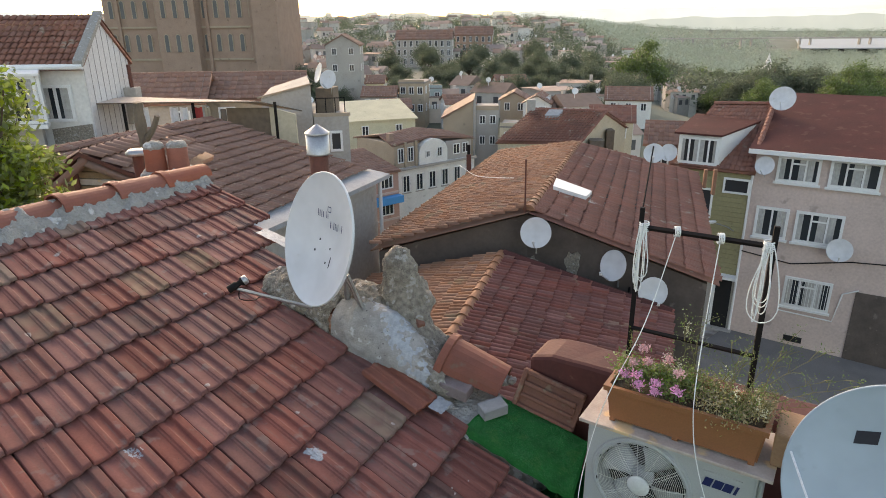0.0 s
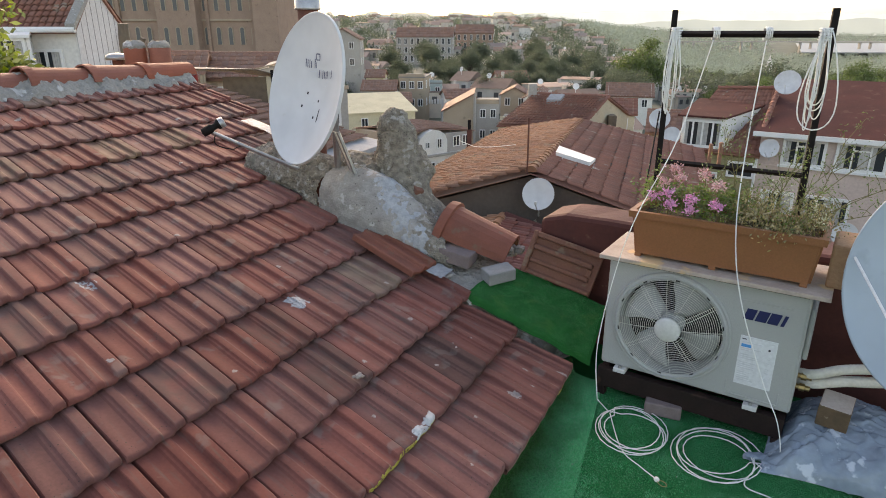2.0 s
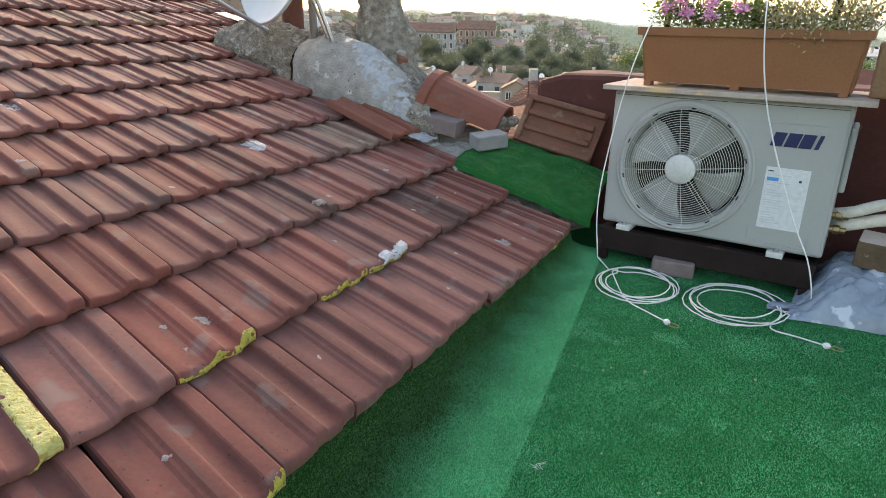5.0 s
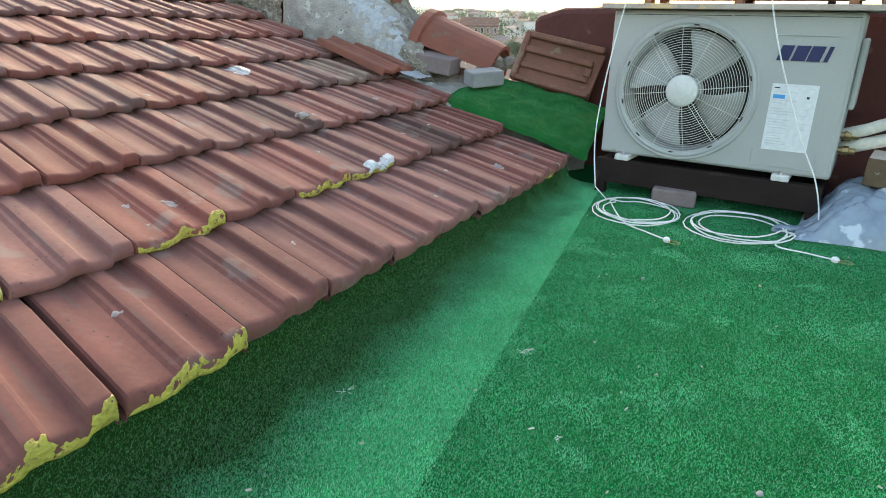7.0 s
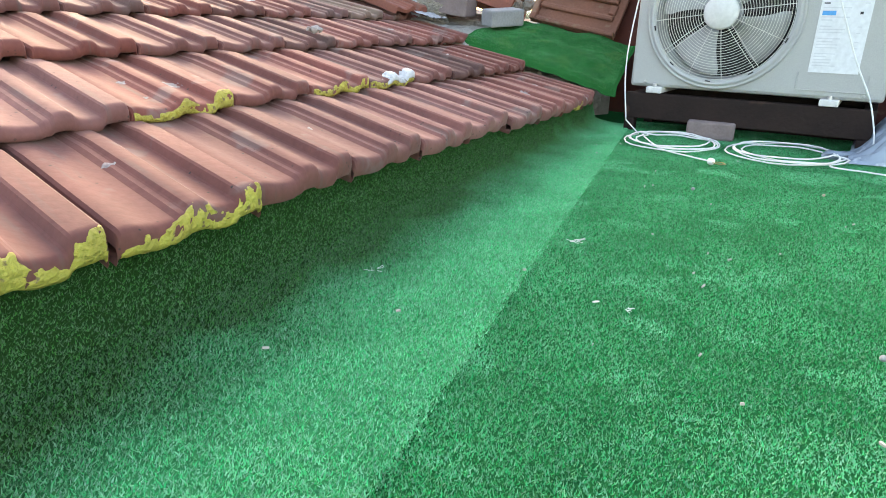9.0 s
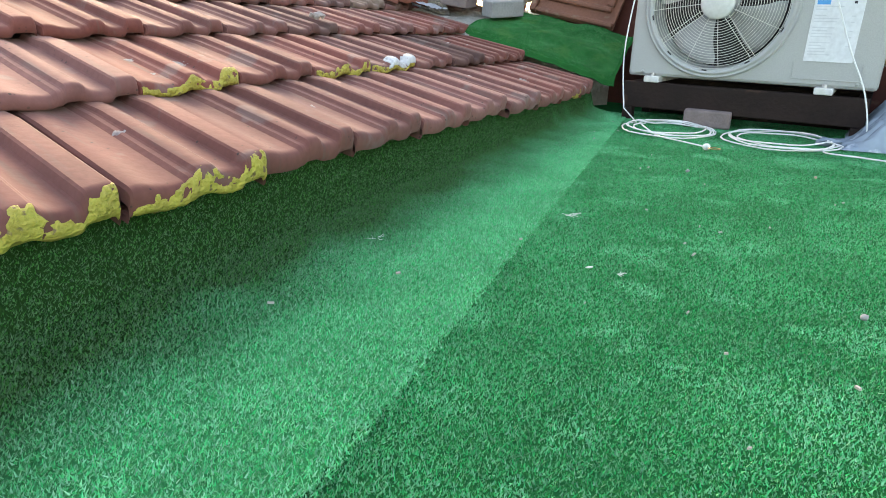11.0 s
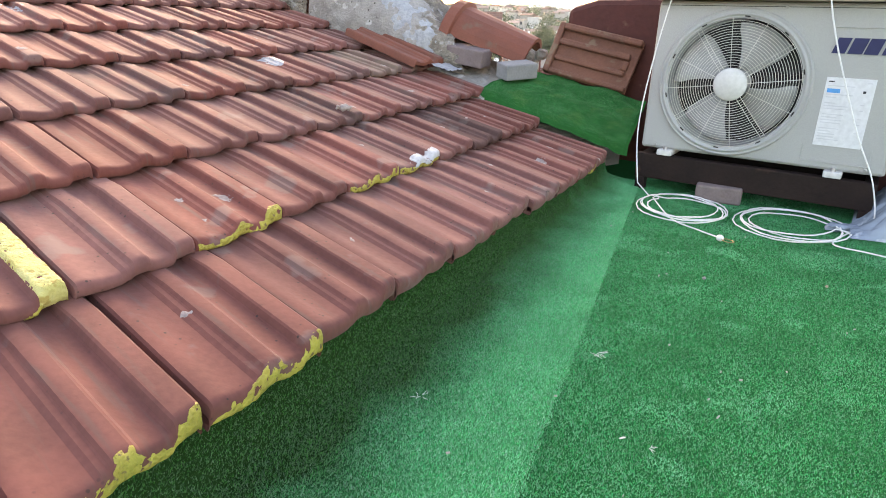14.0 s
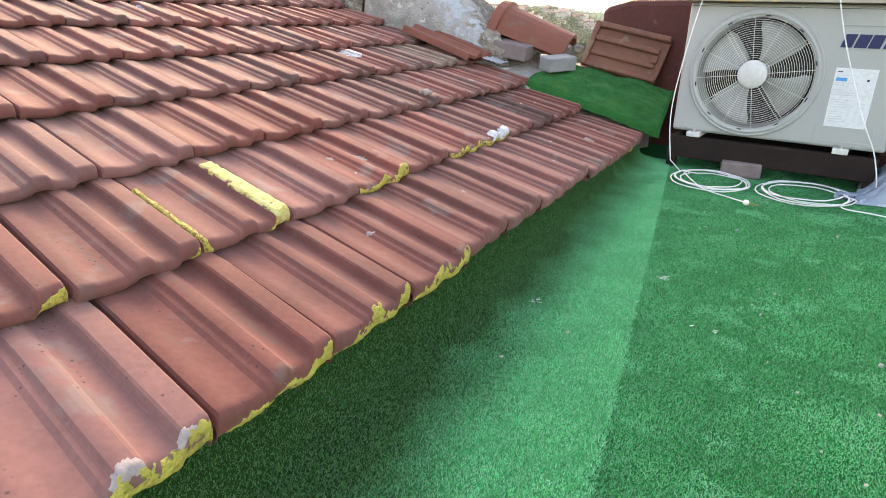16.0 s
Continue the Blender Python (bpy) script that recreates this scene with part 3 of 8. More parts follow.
def deck_spots(rng, n):
    s, k = -0.85 + 3.05 * rng.uniform(0, 1, n) ** 1.15, rng.uniform(0, 1, n) ** 1.15
    r = (-0.375 + 0.125 * s) - k * (1.15 + 0.35 * (s + 0.85))
    xy = O2 + s[:, None] * E2 + r[:, None] * N2
    return np.column_stack([xy, np.full(n, -0.001)])


def strip_spots(rng, n):
    s, t = -0.95 + 3.0 * rng.uniform(0, 1, n) ** 1.1, rng.uniform(-0.02, 1, n) + rng.normal(0, 0.006, n)
    t = np.clip(t, -0.05, 1)
    sm = -0.375 + 0.125 * s
    r = sm + (0.055 - sm) * t
    xy = O2 + s[:, None] * E2 + r[:, None] * N2
    z = 0.003 + 0.028 * np.clip(t, 0, 1) ** 3 + 0.080 * np.clip((t - 0.84) / 0.16, 0, 1) ** 1.5
    return np.column_stack([xy, z])


blades("grass_fibres", 700000, deck_spots, 0.0038, "blade", 3)
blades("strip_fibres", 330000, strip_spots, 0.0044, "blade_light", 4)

# carpet piece draped over the rubble by the roof's corner
c00, c10, c11, c01 = (np.array(p) for p in ((0.690, 2.945, 0.150), (0.015, 3.335, 0.335), (0.27, 3.60, 0.415), (0.82, 3.27, 0.315)))
n = 44
vv = []
for i in range(n):
    for j in range(n):
        u, w = i / (n - 1), j / (n - 1)
        p = (1 - u) * (1 - w) * c00 + u * (1 - w) * c10 + u * w * c11 + (1 - u) * w * c01
        hem = max(0.0, 1 - w / 0.07)
        lump = 0.010 * math.sin(math.pi * u) * (0.6 + math.sin(3.1 * w)) + 0.020 * noise.noise(Vector((u * 5, w * 4, 1))) + 0.008 * noise.noise(Vector((u * 13, w * 9, 4)))
        p = p + np.array([-0.018 * hem * noise.noise(Vector((u * 9, 0, 5))), -0.02 * hem * noise.noise(Vector((u * 8, 0, 9))) - 0.01 * hem, lump - 0.030 * hem * hem])
        vv.append(p)
drape_v = np.array(vv).reshape(n, n, 3)
drape = part("carpet_drape", mesh_np("carpet_drape", vv, grid_faces(n, n), True), "carpet_old")
tagged(drape, "loose green artificial grass piece draped over rubble", "carpet")


def drape_spots(rng, n_):
    a, b = rng.uniform(0.02, 0.98, n_) * (n - 1.001), rng.uniform(0.02, 0.98, n_) * (n - 1.001)
    i, j = a.astype(int), b.astype(int)
    fa, fb = (a - i)[:, None], (b - j)[:, None]
    return (1 - fa) * ((1 - fb) * drape_v[i, j] + fb * drape_v[i, j + 1]) + fa * ((1 - fb) * drape_v[i + 1, j] + fb * drape_v[i + 1, j + 1])


blades("drape_fibres", 60000, drape_spots, 0.0036, "blade_old", 6)
bm = prism([(0.47, 3.13), (0.74, 3.34), (0.29, 3.60), (0.07, 3.34)], -0.05, [0.12, 0.22, 0.36, 0.28])
tagged(part("mortar_bed", bm, "mortar"), "mortar bed under the loose carpet", "mortar", kind="structure")
bm = prism([(-0.34, 3.62), (0.05, 3.28), (0.34, 3.60), (0.06, 3.92)], -0.05, [0.44, 0.29, 0.37, 0.45])
bmesh.ops.subdivide_edges(bm, edges=bm.edges[:], cuts=14, use_grid_fill=True)
for v in bm.verts:
    v.co.z += 0.02 * noise.noise(v.co * 14) + 0.012 * noise.noise(v.co * 37)
tagged(part("mortar_bed", bm, "mortar"), "crumbly mortar bed under the loose pavers", "mortar", kind="structure")


# ---- clay tiles of the terrace roof ----
TILE_X = np.array([0, 0.010, 0.026, 0.06, 0.11, 0.16, 0.22, 0.29, 0.352, 0.366, 0.385, 0.418, 0.430, 0.447, 0.475, 0.515, 0.555, 0.575, 0.60, 0.64, 0.70, 0.750, 0.776, 0.788, 0.806, 0.822, 0.87, 0.93, 0.968, 0.984, 0.994, 1.0])
TILE_H = np.array([-0.7, 0.10, 0.32, 0.38, 0.34, 0.20, 0.06, 0.0, 0.02, 0.12, 0.28, 0.32, 0.42, 0.70, 0.80, 0.83, 0.78, 0.66, 0.36, 0.12, 0.02, 0.0, 0.04, 0.16, 0.74, 0.88, 0.93, 0.94, 0.91, 0.80, 0.45, -0.7]) * 0.0215
SKEW, TILE_B = 0.20, 0.2490
# from the underside round the rounded front lip and up the back: distance, drop, share of the wave
LIP = np.array([(0.050, -0.026, 0.40), (0.005, -0.0225, 0.52), (0.0, -0.0175, 0.60), (0.0, -0.010, 0.78), (0.0035, -0.0035, 0.92), (0.010, -0.0004, 0.99), (0.020, 0.0, 1.0), (0.16, 0.0, 1.0), (0.300, 0.0, 1.0), (0.345, -0.001, 0.80), (0.415, -0.003, 0.55)])
LIP_Q = np.concatenate([[0], np.cumsum(np.hypot(np.diff(LIP[:, 0]), np.diff(LIP[:, 1] + 0.012 * LIP[:, 2])))])
LIP_Q -= LIP_Q[3]


def lip_rows(eave):
    rows = LIP.copy()
    if eave:
        rows[:3, 1] -= (0.010, 0.011, 0.008)
    return rows


def tile_point(x, q, eave=False):
    """Place and outward normal on a tile, x across it and q metres over its front lip."""
    rows = lip_rows(eave)
    i = min(len(rows) - 2, max(0, int(np.searchsorted(LIP_Q, q)) - 1))
    f = (q - LIP_Q[i]) / (LIP_Q[i + 1] - LIP_Q[i])
    h = float(np.interp(x, TILE_X, TILE_H))
    pa, pb = ((r[0], r[1] + h * r[2]) for r in rows[i:i + 2])
    y, z = pa[0] + f * (pb[0] - pa[0]), pa[1] + f * (pb[1] - pa[1])
    y += 0.006 * abs(2 * min(1, max(0, x)) - 1) ** 9 * max(0, 1 - y / 0.03)
    t = Vector((0, pb[0] - pa[0], pb[1] - pa[1])).normalized()
    return Vector((x * TILE_B + SKEW * y, y, z)), Vector((0, -t.z, t.y))


def tile_mesh(name, seed, eave, material="tile"):
    v = []
    for q in LIP_Q:
        for x in TILE_X:
            p, _ = tile_point(float(x), float(q), eave)
            v.append((p.x, p.y, p.z + (0.0007 * math.sin(5 * x + seed * 2.1) + 0.0008 * math.sin(40 * p.y + seed)) * (seed > 0)))
    nx = len(TILE_X)
    f = [(r * nx + i, r * nx + i + 1, (r + 1) * nx + i + 1, (r + 1) * nx + i) for r in range(len(LIP) - 1) for i in range(nx - 1)]
    me = mesh_np(name, v, f, True)
    bend = np.abs(np.diff(np.diff(TILE_H) / np.diff(TILE_X * TILE_B)))
    crisp = {i + 1 for i in range(nx - 2) if bend[i] > 0.38}
    for e in me.edges:
        a, b = e.vertices
        if a % nx == b % nx and a % nx in crisp:
            e.use_edge_sharp = True
        if a // nx == b // nx == 1:
            e.use_edge_sharp = True
    me.materials.append(M[material])
    return me


TILES = [tile_mesh("roof_tile", k, False) for k in range(5)]
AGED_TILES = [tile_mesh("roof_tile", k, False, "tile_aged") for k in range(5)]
DARK_TILE = tile_mesh("roof_tile", 6, False, "tile_dark")
EAVE_TILES = [tile_mesh("roof_tile", k, True) for k in range(3)]
rng = random.Random(5)
TILE_AT = {}
COATED = {(0, i) for i in range(-6, 0)} | {(1, i) for i in (-4, -3, -2, 0, 2, 3)} | {(0, 6)}


def tile_start(k, i):
    return i * TILE_W - 0.006 + 0.042 * k


def lay_tiles():
    tilt = pose(0, 0, 0, -4.8)
    for k in range(COURSES - 1):
        r = k * 0.3405
        end, i = roof_edge(r + 0.1), -13
        while True:
            s = tile_start(k, i) + rng.uniform(-0.0012, 0.0012)
            room = end - s
            if room < 0.05:
                break
            m = ROOF @ pose(s, k * COURSE + rng.uniform(-0.007, 0.007), rng.uniform(-0.001, 0.003), 0, 0, rng.uniform(-0.4, 0.4)) @ tilt @ pose(0, 0, 0, rng.uniform(-0.35, 0.35), rng.uniform(-0.3, 0.3))
            sag = max(0.0, min(1.0, (s - 0.2) / 1.6))
            m = Matrix.Translation((0, 0, -0.024 * sag * sag * (3 - 2 * sag) * max(0.0, 1 - 0.45 * k))) @ m @ Matrix.Diagonal((min(1, room / TILE_W), 1, 1, 1))
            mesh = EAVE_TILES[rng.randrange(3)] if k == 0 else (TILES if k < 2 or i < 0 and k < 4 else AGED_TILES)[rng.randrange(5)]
            if (k, i) in ((1, 5),):
                mesh = DARK_TILE
            if (k, i) in COATED:
                mesh = (TILES if k else EAVE_TILES)[0]
            ob = new("roof_tile", mesh)
            ob.parent = roof
            ob.matrix_basis = m
            TILE_AT[k, i] = m
            i += 1


lay_tiles()

# ridge: mortar bed and orange caps
vv, us = [], np.linspace(-3.3, 3.5, 520)
for s in us:
    for j in range(30):
        t = j / 29
        p = on_roof(float(s), 4.20 + 0.5 * t, 0)
        b_ = 0.11 * math.sin(math.pi * min(1, t * 1.15)) + 0.045 * noise.noise(Vector((float(s) * 4, t * 3, 2))) + 0.040 * noise.noise(Vector((float(s) * 11, t * 7, 5))) + 0.022 * noise.noise(Vector((float(s) * 33, t * 16, 6)))
        if j == 0:
            p = on_roof(float(s), 4.20 + 0.12 * noise.noise(Vector((float(s) * 2.2, 0, 7))), -0.03)
        vv.append((p.x, p.y, p.z + b_ - 0.02))
part("ridge_mortar", mesh_np("ridge_mortar", vv, grid_faces(len(us), 30), True), "mortar", roof, "rough grey mortar bed")


def cap_tile(length=0.44, r0=0.125, r1=0.105):
    bm = bmesh.new()
    rings = []
    for x, r in ((0, r0 * 1.1), (0.05, r0 * 1.12), (0.055, r0), (length, r1)):
        o = [bm.verts.new((x, r * math.cos(math.pi * k / 12), r * 0.9 * math.sin(math.pi * k / 12))) for k in range(13)]
        i_ = [bm.verts.new((x, (r - 0.014) * math.cos(math.pi * k / 12), (r - 0.014) * 0.9 * math.sin(math.pi * k / 12))) for k in range(13)]
        rings.append((o, i_))
    for (o0, i0), (o1, i1) in zip(rings, rings[1:]):
        for k in range(12):
            bm.faces.new((o0[k], o0[k + 1], o1[k + 1], o1[k]))
            bm.faces.new((i0[k], i1[k], i1[k + 1], i0[k + 1]))
        for k in (0, 12):
            bm.faces.new((o0[k], o1[k], i1[k], i0[k]))
    for o, i_ in (rings[0], rings[-1]):
        for k in range(12):
            bm.faces.new((o[k], i_[k], i_[k + 1], o[k + 1]))
    return finish(bm, "cap_tile", False)


CAP = cap_tile()
CAP.materials.append(M["tile_new"])
s = 3.02
for k in range(12):
    p = on_roof(s, 4.46, 0.0 + 0.012 * ((k * 7) % 3))
    o = part("ridge_cap", CAP, None, roof)
    ang = math.degrees(math.atan2(E_DIR.y, E_DIR.x)) + ((k * 5) % 4 - 1.5) * 1.6
    o.matrix_basis = pose(p.x, p.y, p.z, 0, -1.0 + (k % 3), ang) @ Matrix.Diagonal((1.26, 1.12, 1.12, 1))
    s -= 0.52


# ---- crumbling masonry at the roof's edge ----
def rough(p, amount, seed=0.0):
    """Broken-stone relief: lumps, ledges and pits."""
    o = Vector((seed, 1.7 * seed, 0))
    q = Vector((0.0, 0.0, 0.0))
    for f, a in ((6.0, 1.0), (13.0, 0.55), (29.0, 0.28), (64.0, 0.12)):
        q += a * Vector((noise.noise(p * f + o), noise.noise(p * f + o + Vector((31, 7, 3))), noise.noise(p * f + o + Vector((5, 47, 11)))))
    q -= Vector((0, 0, 1)) * 0.5 * abs(noise.noise(p * 17 + o))
    return q * amount


def bank(lower, upper, back, drop, nu, nv, amount, seed):
    """A leaning face between two lines, folded back over its top."""
    lower, upper = np.array(lower, dtype=float), np.array(upper, dtype=float)
    t = np.linspace(0, 1, len(lower))
    v = []
    for i in range(nu):
        u = i / (nu - 1)
        lo = np.array([np.interp(u, t, lower[:, k]) for k in range(3)])
        hi = np.array([np.interp(u, t, upper[:, k]) for k in range(3)])
        for j in range(nv):
            w = 1.5 * j / (nv - 1)
            if w <= 1:
                p = lo + (hi - lo) * w + np.array((-0.03, -0.06, 0.05)) * math.sin(math.pi * w)
            else:
                p = hi + (w - 1) / 0.5 * np.array(back) - np.array((0, 0, drop)) * ((w - 1) / 0.5) ** 2
            p = Vector(p)
            v.append(tuple(p + rough(p, amount, seed)))
    return mesh_np("masonry", v, grid_faces(nu, nv), True)


def standing_stump(nz=120, seg=110):
    """The upright broken end of a wall: waisted, leaning, with ledges."""
    zs = [0.36, 0.50, 0.60, 0.69, 0.79, 0.88, 0.95, 1.00, 1.08, 1.16, 1.22, 1.25]
    cx = [-0.24, -0.26, -0.28, -0.325, -0.375, -0.405, -0.435, -0.445, -0.460, -0.480, -0.492, -0.497]
    cy = [3.86, 3.88, 3.91, 3.95, 4.06, 4.11, 4.15, 4.16, 4.16, 4.16, 4.16, 4.16]
    ra = [0.21, 0.19, 0.18, 0.160, 0.145, 0.168, 0.178, 0.155, 0.125, 0.112, 0.088, 0.04]
    rb = [0.16, 0.15, 0.15, 0.15, 0.14, 0.145, 0.145, 0.13, 0.11, 0.10, 0.09, 0.04]
    v = []
    for i in range(nz):
        z = 0.36 + 0.89 * (i / (nz - 1)) ** 0.9
        x, y, a, b = (float(np.interp(z, zs, c)) for c in (cx, cy, ra, rb))
        for k in range(seg + 1):
            g = 2 * math.pi * (k % seg) / seg
            c, s_ = math.cos(g), math.sin(g)
            sq = 1 / max(abs(c), abs(s_)) ** 0.35
            p = Vector((x + a * sq * c, y + b * sq * s_, z))
            v.append(tuple(p + rough(p, 0.034, 2.0)))
    top = [Vector(p) for p in v[-(seg + 1):]]
    mid = sum(top, Vector((0, 0, 0))) / len(top) + Vector((0, 0, 0.012))
    v += [tuple(mid)] * (seg + 1)
    return mesh_np("stump", v, grid_faces(nz + 1, seg + 1), True)


stump = thing("masonry_stump", Matrix.Identity(4), "crumbling grey concrete and stone stump at the roof edge", "masonry")
part("upright", standing_stump(), "concrete", stump, "leaning stone and mortar stump")
face = bank([(-0.98, 4.00, 0.60), (-0.84, 3.88, 0.575), (-0.58, 3.72, 0.50), (-0.27, 3.60, 0.43), (-0.04, 3.56, 0.38)], [(-0.875, 4.12, 0.90), (-0.72, 4.02, 0.945), (-0.50, 3.90, 0.87), (-0.29, 3.78, 0.72), (-0.10, 3.70, 0.58)], (0.10, 0.16, 0), 0.12, 220, 90, 0.013, 4.0)
face.materials.append(M["slab"])
face.materials.append(M["silver"])
face.materials.append(M["concrete"])
for f in face.polygons:
    c = f.center
    ragged = 0.16 * noise.noise(c * 9) + 0.22 * noise.noise(c * 31)
    if ragged > 1.8 * (abs(c.x + 0.42 - 0.7 * (0.74 - c.z)) - 0.07) + 0.02 and c.x < -0.2:
        f.material_index = 1
    elif c.x > -0.27 + 0.25 * ragged or c.z > 0.93 + 0.2 * ragged:
        f.material_index = 2
part("plaster_face", face, None, stump, "smooth grey plaster with silver paint")
part("rubble_core", bank([(-1.62, 4.36, 0.74), (-1.40, 4.24, 0.71), (-1.2, 4.12, 0.67), (-0.995, 4.03, 0.62)], [(-1.55, 4.52, 0.95), (-1.32, 4.40, 1.00), (-1.10, 4.27, 0.99), (-0.89, 4.17, 0.93)], (0.12, 0.22, 0), 0.25, 150, 80, 0.042, 7.0), "concrete", stump, "rough stone rubble")
part("rubble_bed", bank([(-0.95, 4.10, 0.70), (-0.75, 4.05, 0.80), (-0.62, 3.98, 0.80), (-0.5, 3.95, 0.7)], [(-0.90, 4.30, 0.95), (-0.76, 4.22, 1.0), (-0.62, 4.20, 0.96), (-0.5, 4.2, 0.9)], (0.1, 0.2, 0), 0.3, 80, 50, 0.030, 9.0), "concrete", stump)
bm = cube(-0.028, 0.028, -0.03, 0.03, -0.018, 0.018, 0.006, pose(-0.304, 3.925, 0.79, 20, 10, 30))
tagged(part("brick_piece", bm, "tile_back"), "broken dull red brick piece set in the masonry stump", "brick")


# ---- the air-conditioning outdoor unit ----
def outdoor_unit():
    W, D, Z0, Z1 = 0.862, 0.32, 0.173, 0.745
    fx, fz, fr = 0.312, 0.452, 0.238
    t = thing("outdoor_unit", UNIT, "cream air-conditioning outdoor unit with round fan grille", "air conditioner")
    body = part("casing", cube(0, W, 0.004, D, Z0, Z1, 0.012), "ac_white", t)
    # the fan opening goes through the casing's front
    bm = bmesh.new()
    seg = 72
    angs = sorted([2 * math.pi * k / seg for k in range(seg)] + [math.atan2(z - fz, x - fx) % (2 * math.pi) for x in (0.012, W - 0.012) for z in (Z0 + 0.012, Z1 - 0.012)])
    inner, outer, deep, lip = [], [], [], []
    for g in angs:
        c, s_ = math.cos(g), math.sin(g)
        ks = [((W - 0.012 - fx) / c if c > 0 else (0.012 - fx) / c) if abs(c) > 1e-6 else 9, ((Z1 - 0.012 - fz) / s_ if s_ > 0 else (Z0 + 0.012 - fz) / s_) if abs(s_) > 1e-6 else 9]
        k = min(ks)
        outer.append(bm.verts.new((fx + k * c, 0.0, fz + k * s_)))
        lip.append(bm.verts.new((fx + (fr + 0.012) * c, -0.012, fz + (fr + 0.012) * s_)))
        inner.append(bm.verts.new((fx + fr * c, -0.010, fz + fr * s_)))
        deep.append(bm.verts.new((fx + fr * 0.97 * c, 0.12, fz + fr * 0.97 * s_)))
    rim = [bm.verts.new((fx + (fr + 0.018) * math.cos(g), 0.0, fz + (fr + 0.018) * math.sin(g))) for g in angs]
    n = len(angs)
    for i in range(n):
        j = (i + 1) % n
        for a, b in ((outer, rim), (rim, lip), (lip, inner), (inner, deep)):
            bm.faces.new((a[i], a[j], b[j], b[i]))
    # the casing is five-sided: its front face makes room for the pierced panel
    b2 = bmesh.new()
    b2.from_mesh(body.data)
    bmesh.ops.delete(b2, geom=[f for f in b2.faces if f.normal.y < -0.95], context="FACES")
    b2.to_mesh(body.data)
    b2.free()
    part("front_panel", bm, "ac_white", t, "cream front panel")
    # black disc: the shade inside the casing is put into its colour
    part("fan_housing", lathe(bmesh.new(), [(0.0, 0), (fr * 0.99, 0)], 48, pose(fx, 0.119, fz, -90)), "black", t, "black disc standing in for the shaded hollow")
    # four broad swept blades
    for k in range(4):
        bm = bmesh.new()
        a0 = radians(146 - 90 * k)
        rows = []
        for i in range(7):
            r = 0.055 + (fr - 0.072) * i / 6
            spread = 0.40 + 0.12 * (i / 6) ** 0.8
            sweep = 0.16 * (i / 6) ** 1.3
            row = []
            for j in range(7):
                g = a0 + sweep + spread * (j / 6 - 0.5) * 2 * (1.0 if i < 6 else 0.9)
                row.append(bm.verts.new((fx + r * math.cos(g), 0.082 - 0.062 * (j / 6), fz + r * math.sin(g))))
            rows.append(row)
        for i in range(6):
            for j in range(6):
                bm.faces.new((rows[i][j], rows[i][j + 1], rows[i + 1][j + 1], rows[i + 1][j]))
        o = part("fan_blade", bm, "blade_fan", t, "grey plastic fan blade", True)
        sol = o.modifiers.new("thick", "SOLIDIFY")
        sol.thickness = 0.003
    part("fan_hub", lathe(bmesh.new(), [(0, 0.05), (0.05, 0.045), (0.056, 0.03), (0.056, 0)], 32, pose(fx, 0.078, fz, 90)), "blade_fan", t, "", True)
    part("guard_frame", lathe(bmesh.new(), [(0.244, 0.010), (0.248, 0.017), (0.254, 0.017), (0.257, 0.011), (0.262, 0.011), (0.265, 0.014), (0.269, 0.012), (0.272, -0.001)], 72, pose(fx, 0.0, fz, 90)), "ac_white", t, "", True)
    # wire guard
    guard = part("fan_guard", lathe(bmesh.new(), [(0, 0.012), (0.052, 0.010), (0.060, 0.004), (0.060, -0.004), (0, -0.004)], 40, pose(fx, -0.034, fz, 90)), "ac_hub", t, "pale wire fan guard", True)
    for k in range(19):
        r = 0.070 + 0.0092 * k
        y = -0.034 + 0.024 * (r / fr) ** 3
        bm = tube(bmesh.new(), [(fx + r * math.cos(2 * math.pi * i / 56), y, fz + r * math.sin(2 * math.pi * i / 56)) for i in range(56)], 0.00095, 5, True)
        part("guard_ring", bm, "wire", guard, "", True)
    for k in range(12):
        # every third spoke is a pair
        g = radians(8 + 30 * k)
        for off in ((-0.0075, 0.0075) if k % 3 == 1 else (0.0,)):
            pts = [(fx + r * math.cos(g) - off * math.sin(g), -0.0325 + 0.024 * (r / fr) ** 3, fz + r * math.sin(g) + off * math.cos(g)) for r in (0.060, 0.10, 0.14, 0.18, 0.21, 0.243)]
            part("guard_spoke", tube(bmesh.new(), pts, 0.0012, 5), "wire", guard)
    # slots round the guard
    for k in range(10):
        g = 2 * math.pi * k / 10 + 0.25
        m = pose(fx, -0.0125, fz) @ Matrix.Rotation(-g, 4, "Y")
        part("guard_clip", cube(fr + 0.002, fr + 0.006, -0.002, 0.002, -0.009, 0.009, 0, m), "black", t)
    part("lid_seam", cube(0.012, W - 0.012, -0.0015, 0.002, 0.7265, 0.7285), "black", t, "dark seam under the lid")
    # recessed service panel, maker's mark as plain slanted shapes, data label
    for x0, x1, z0, z1 in ((0.590, 0.808, 0.200, 0.203), (0.590, 0.593, 0.205, 0.26), (0.805, 0.808, 0.205, 0.26), (0.606, 0.800, 0.664, 0.668)):
        part("pressed_edge", cube(x0, x1, -0.004, 0.001, z0, z1, 0.001), "ac_white", t)
    for k, (x, wl) in enumerate(((0.615, 0.040), (0.662, 0.044), (0.710, 0.042), (0.762, 0.014))):
        bm = bmesh.new()
        sl = 0.014
        for y in (-0.004, 0.0005):
            poly(bm, [(x, y, 0.580), (x + wl, y, 0.580), (x + wl + sl, y, 0.632), (x + sl, y, 0.632)])
        part("mark_shape", bm, "ink", t, "navy mark")
    lab = part("data_label", cube(0.620, 0.770, -0.0035, 0.001, 0.262, 0.500), "paper", t, "white printed data label")
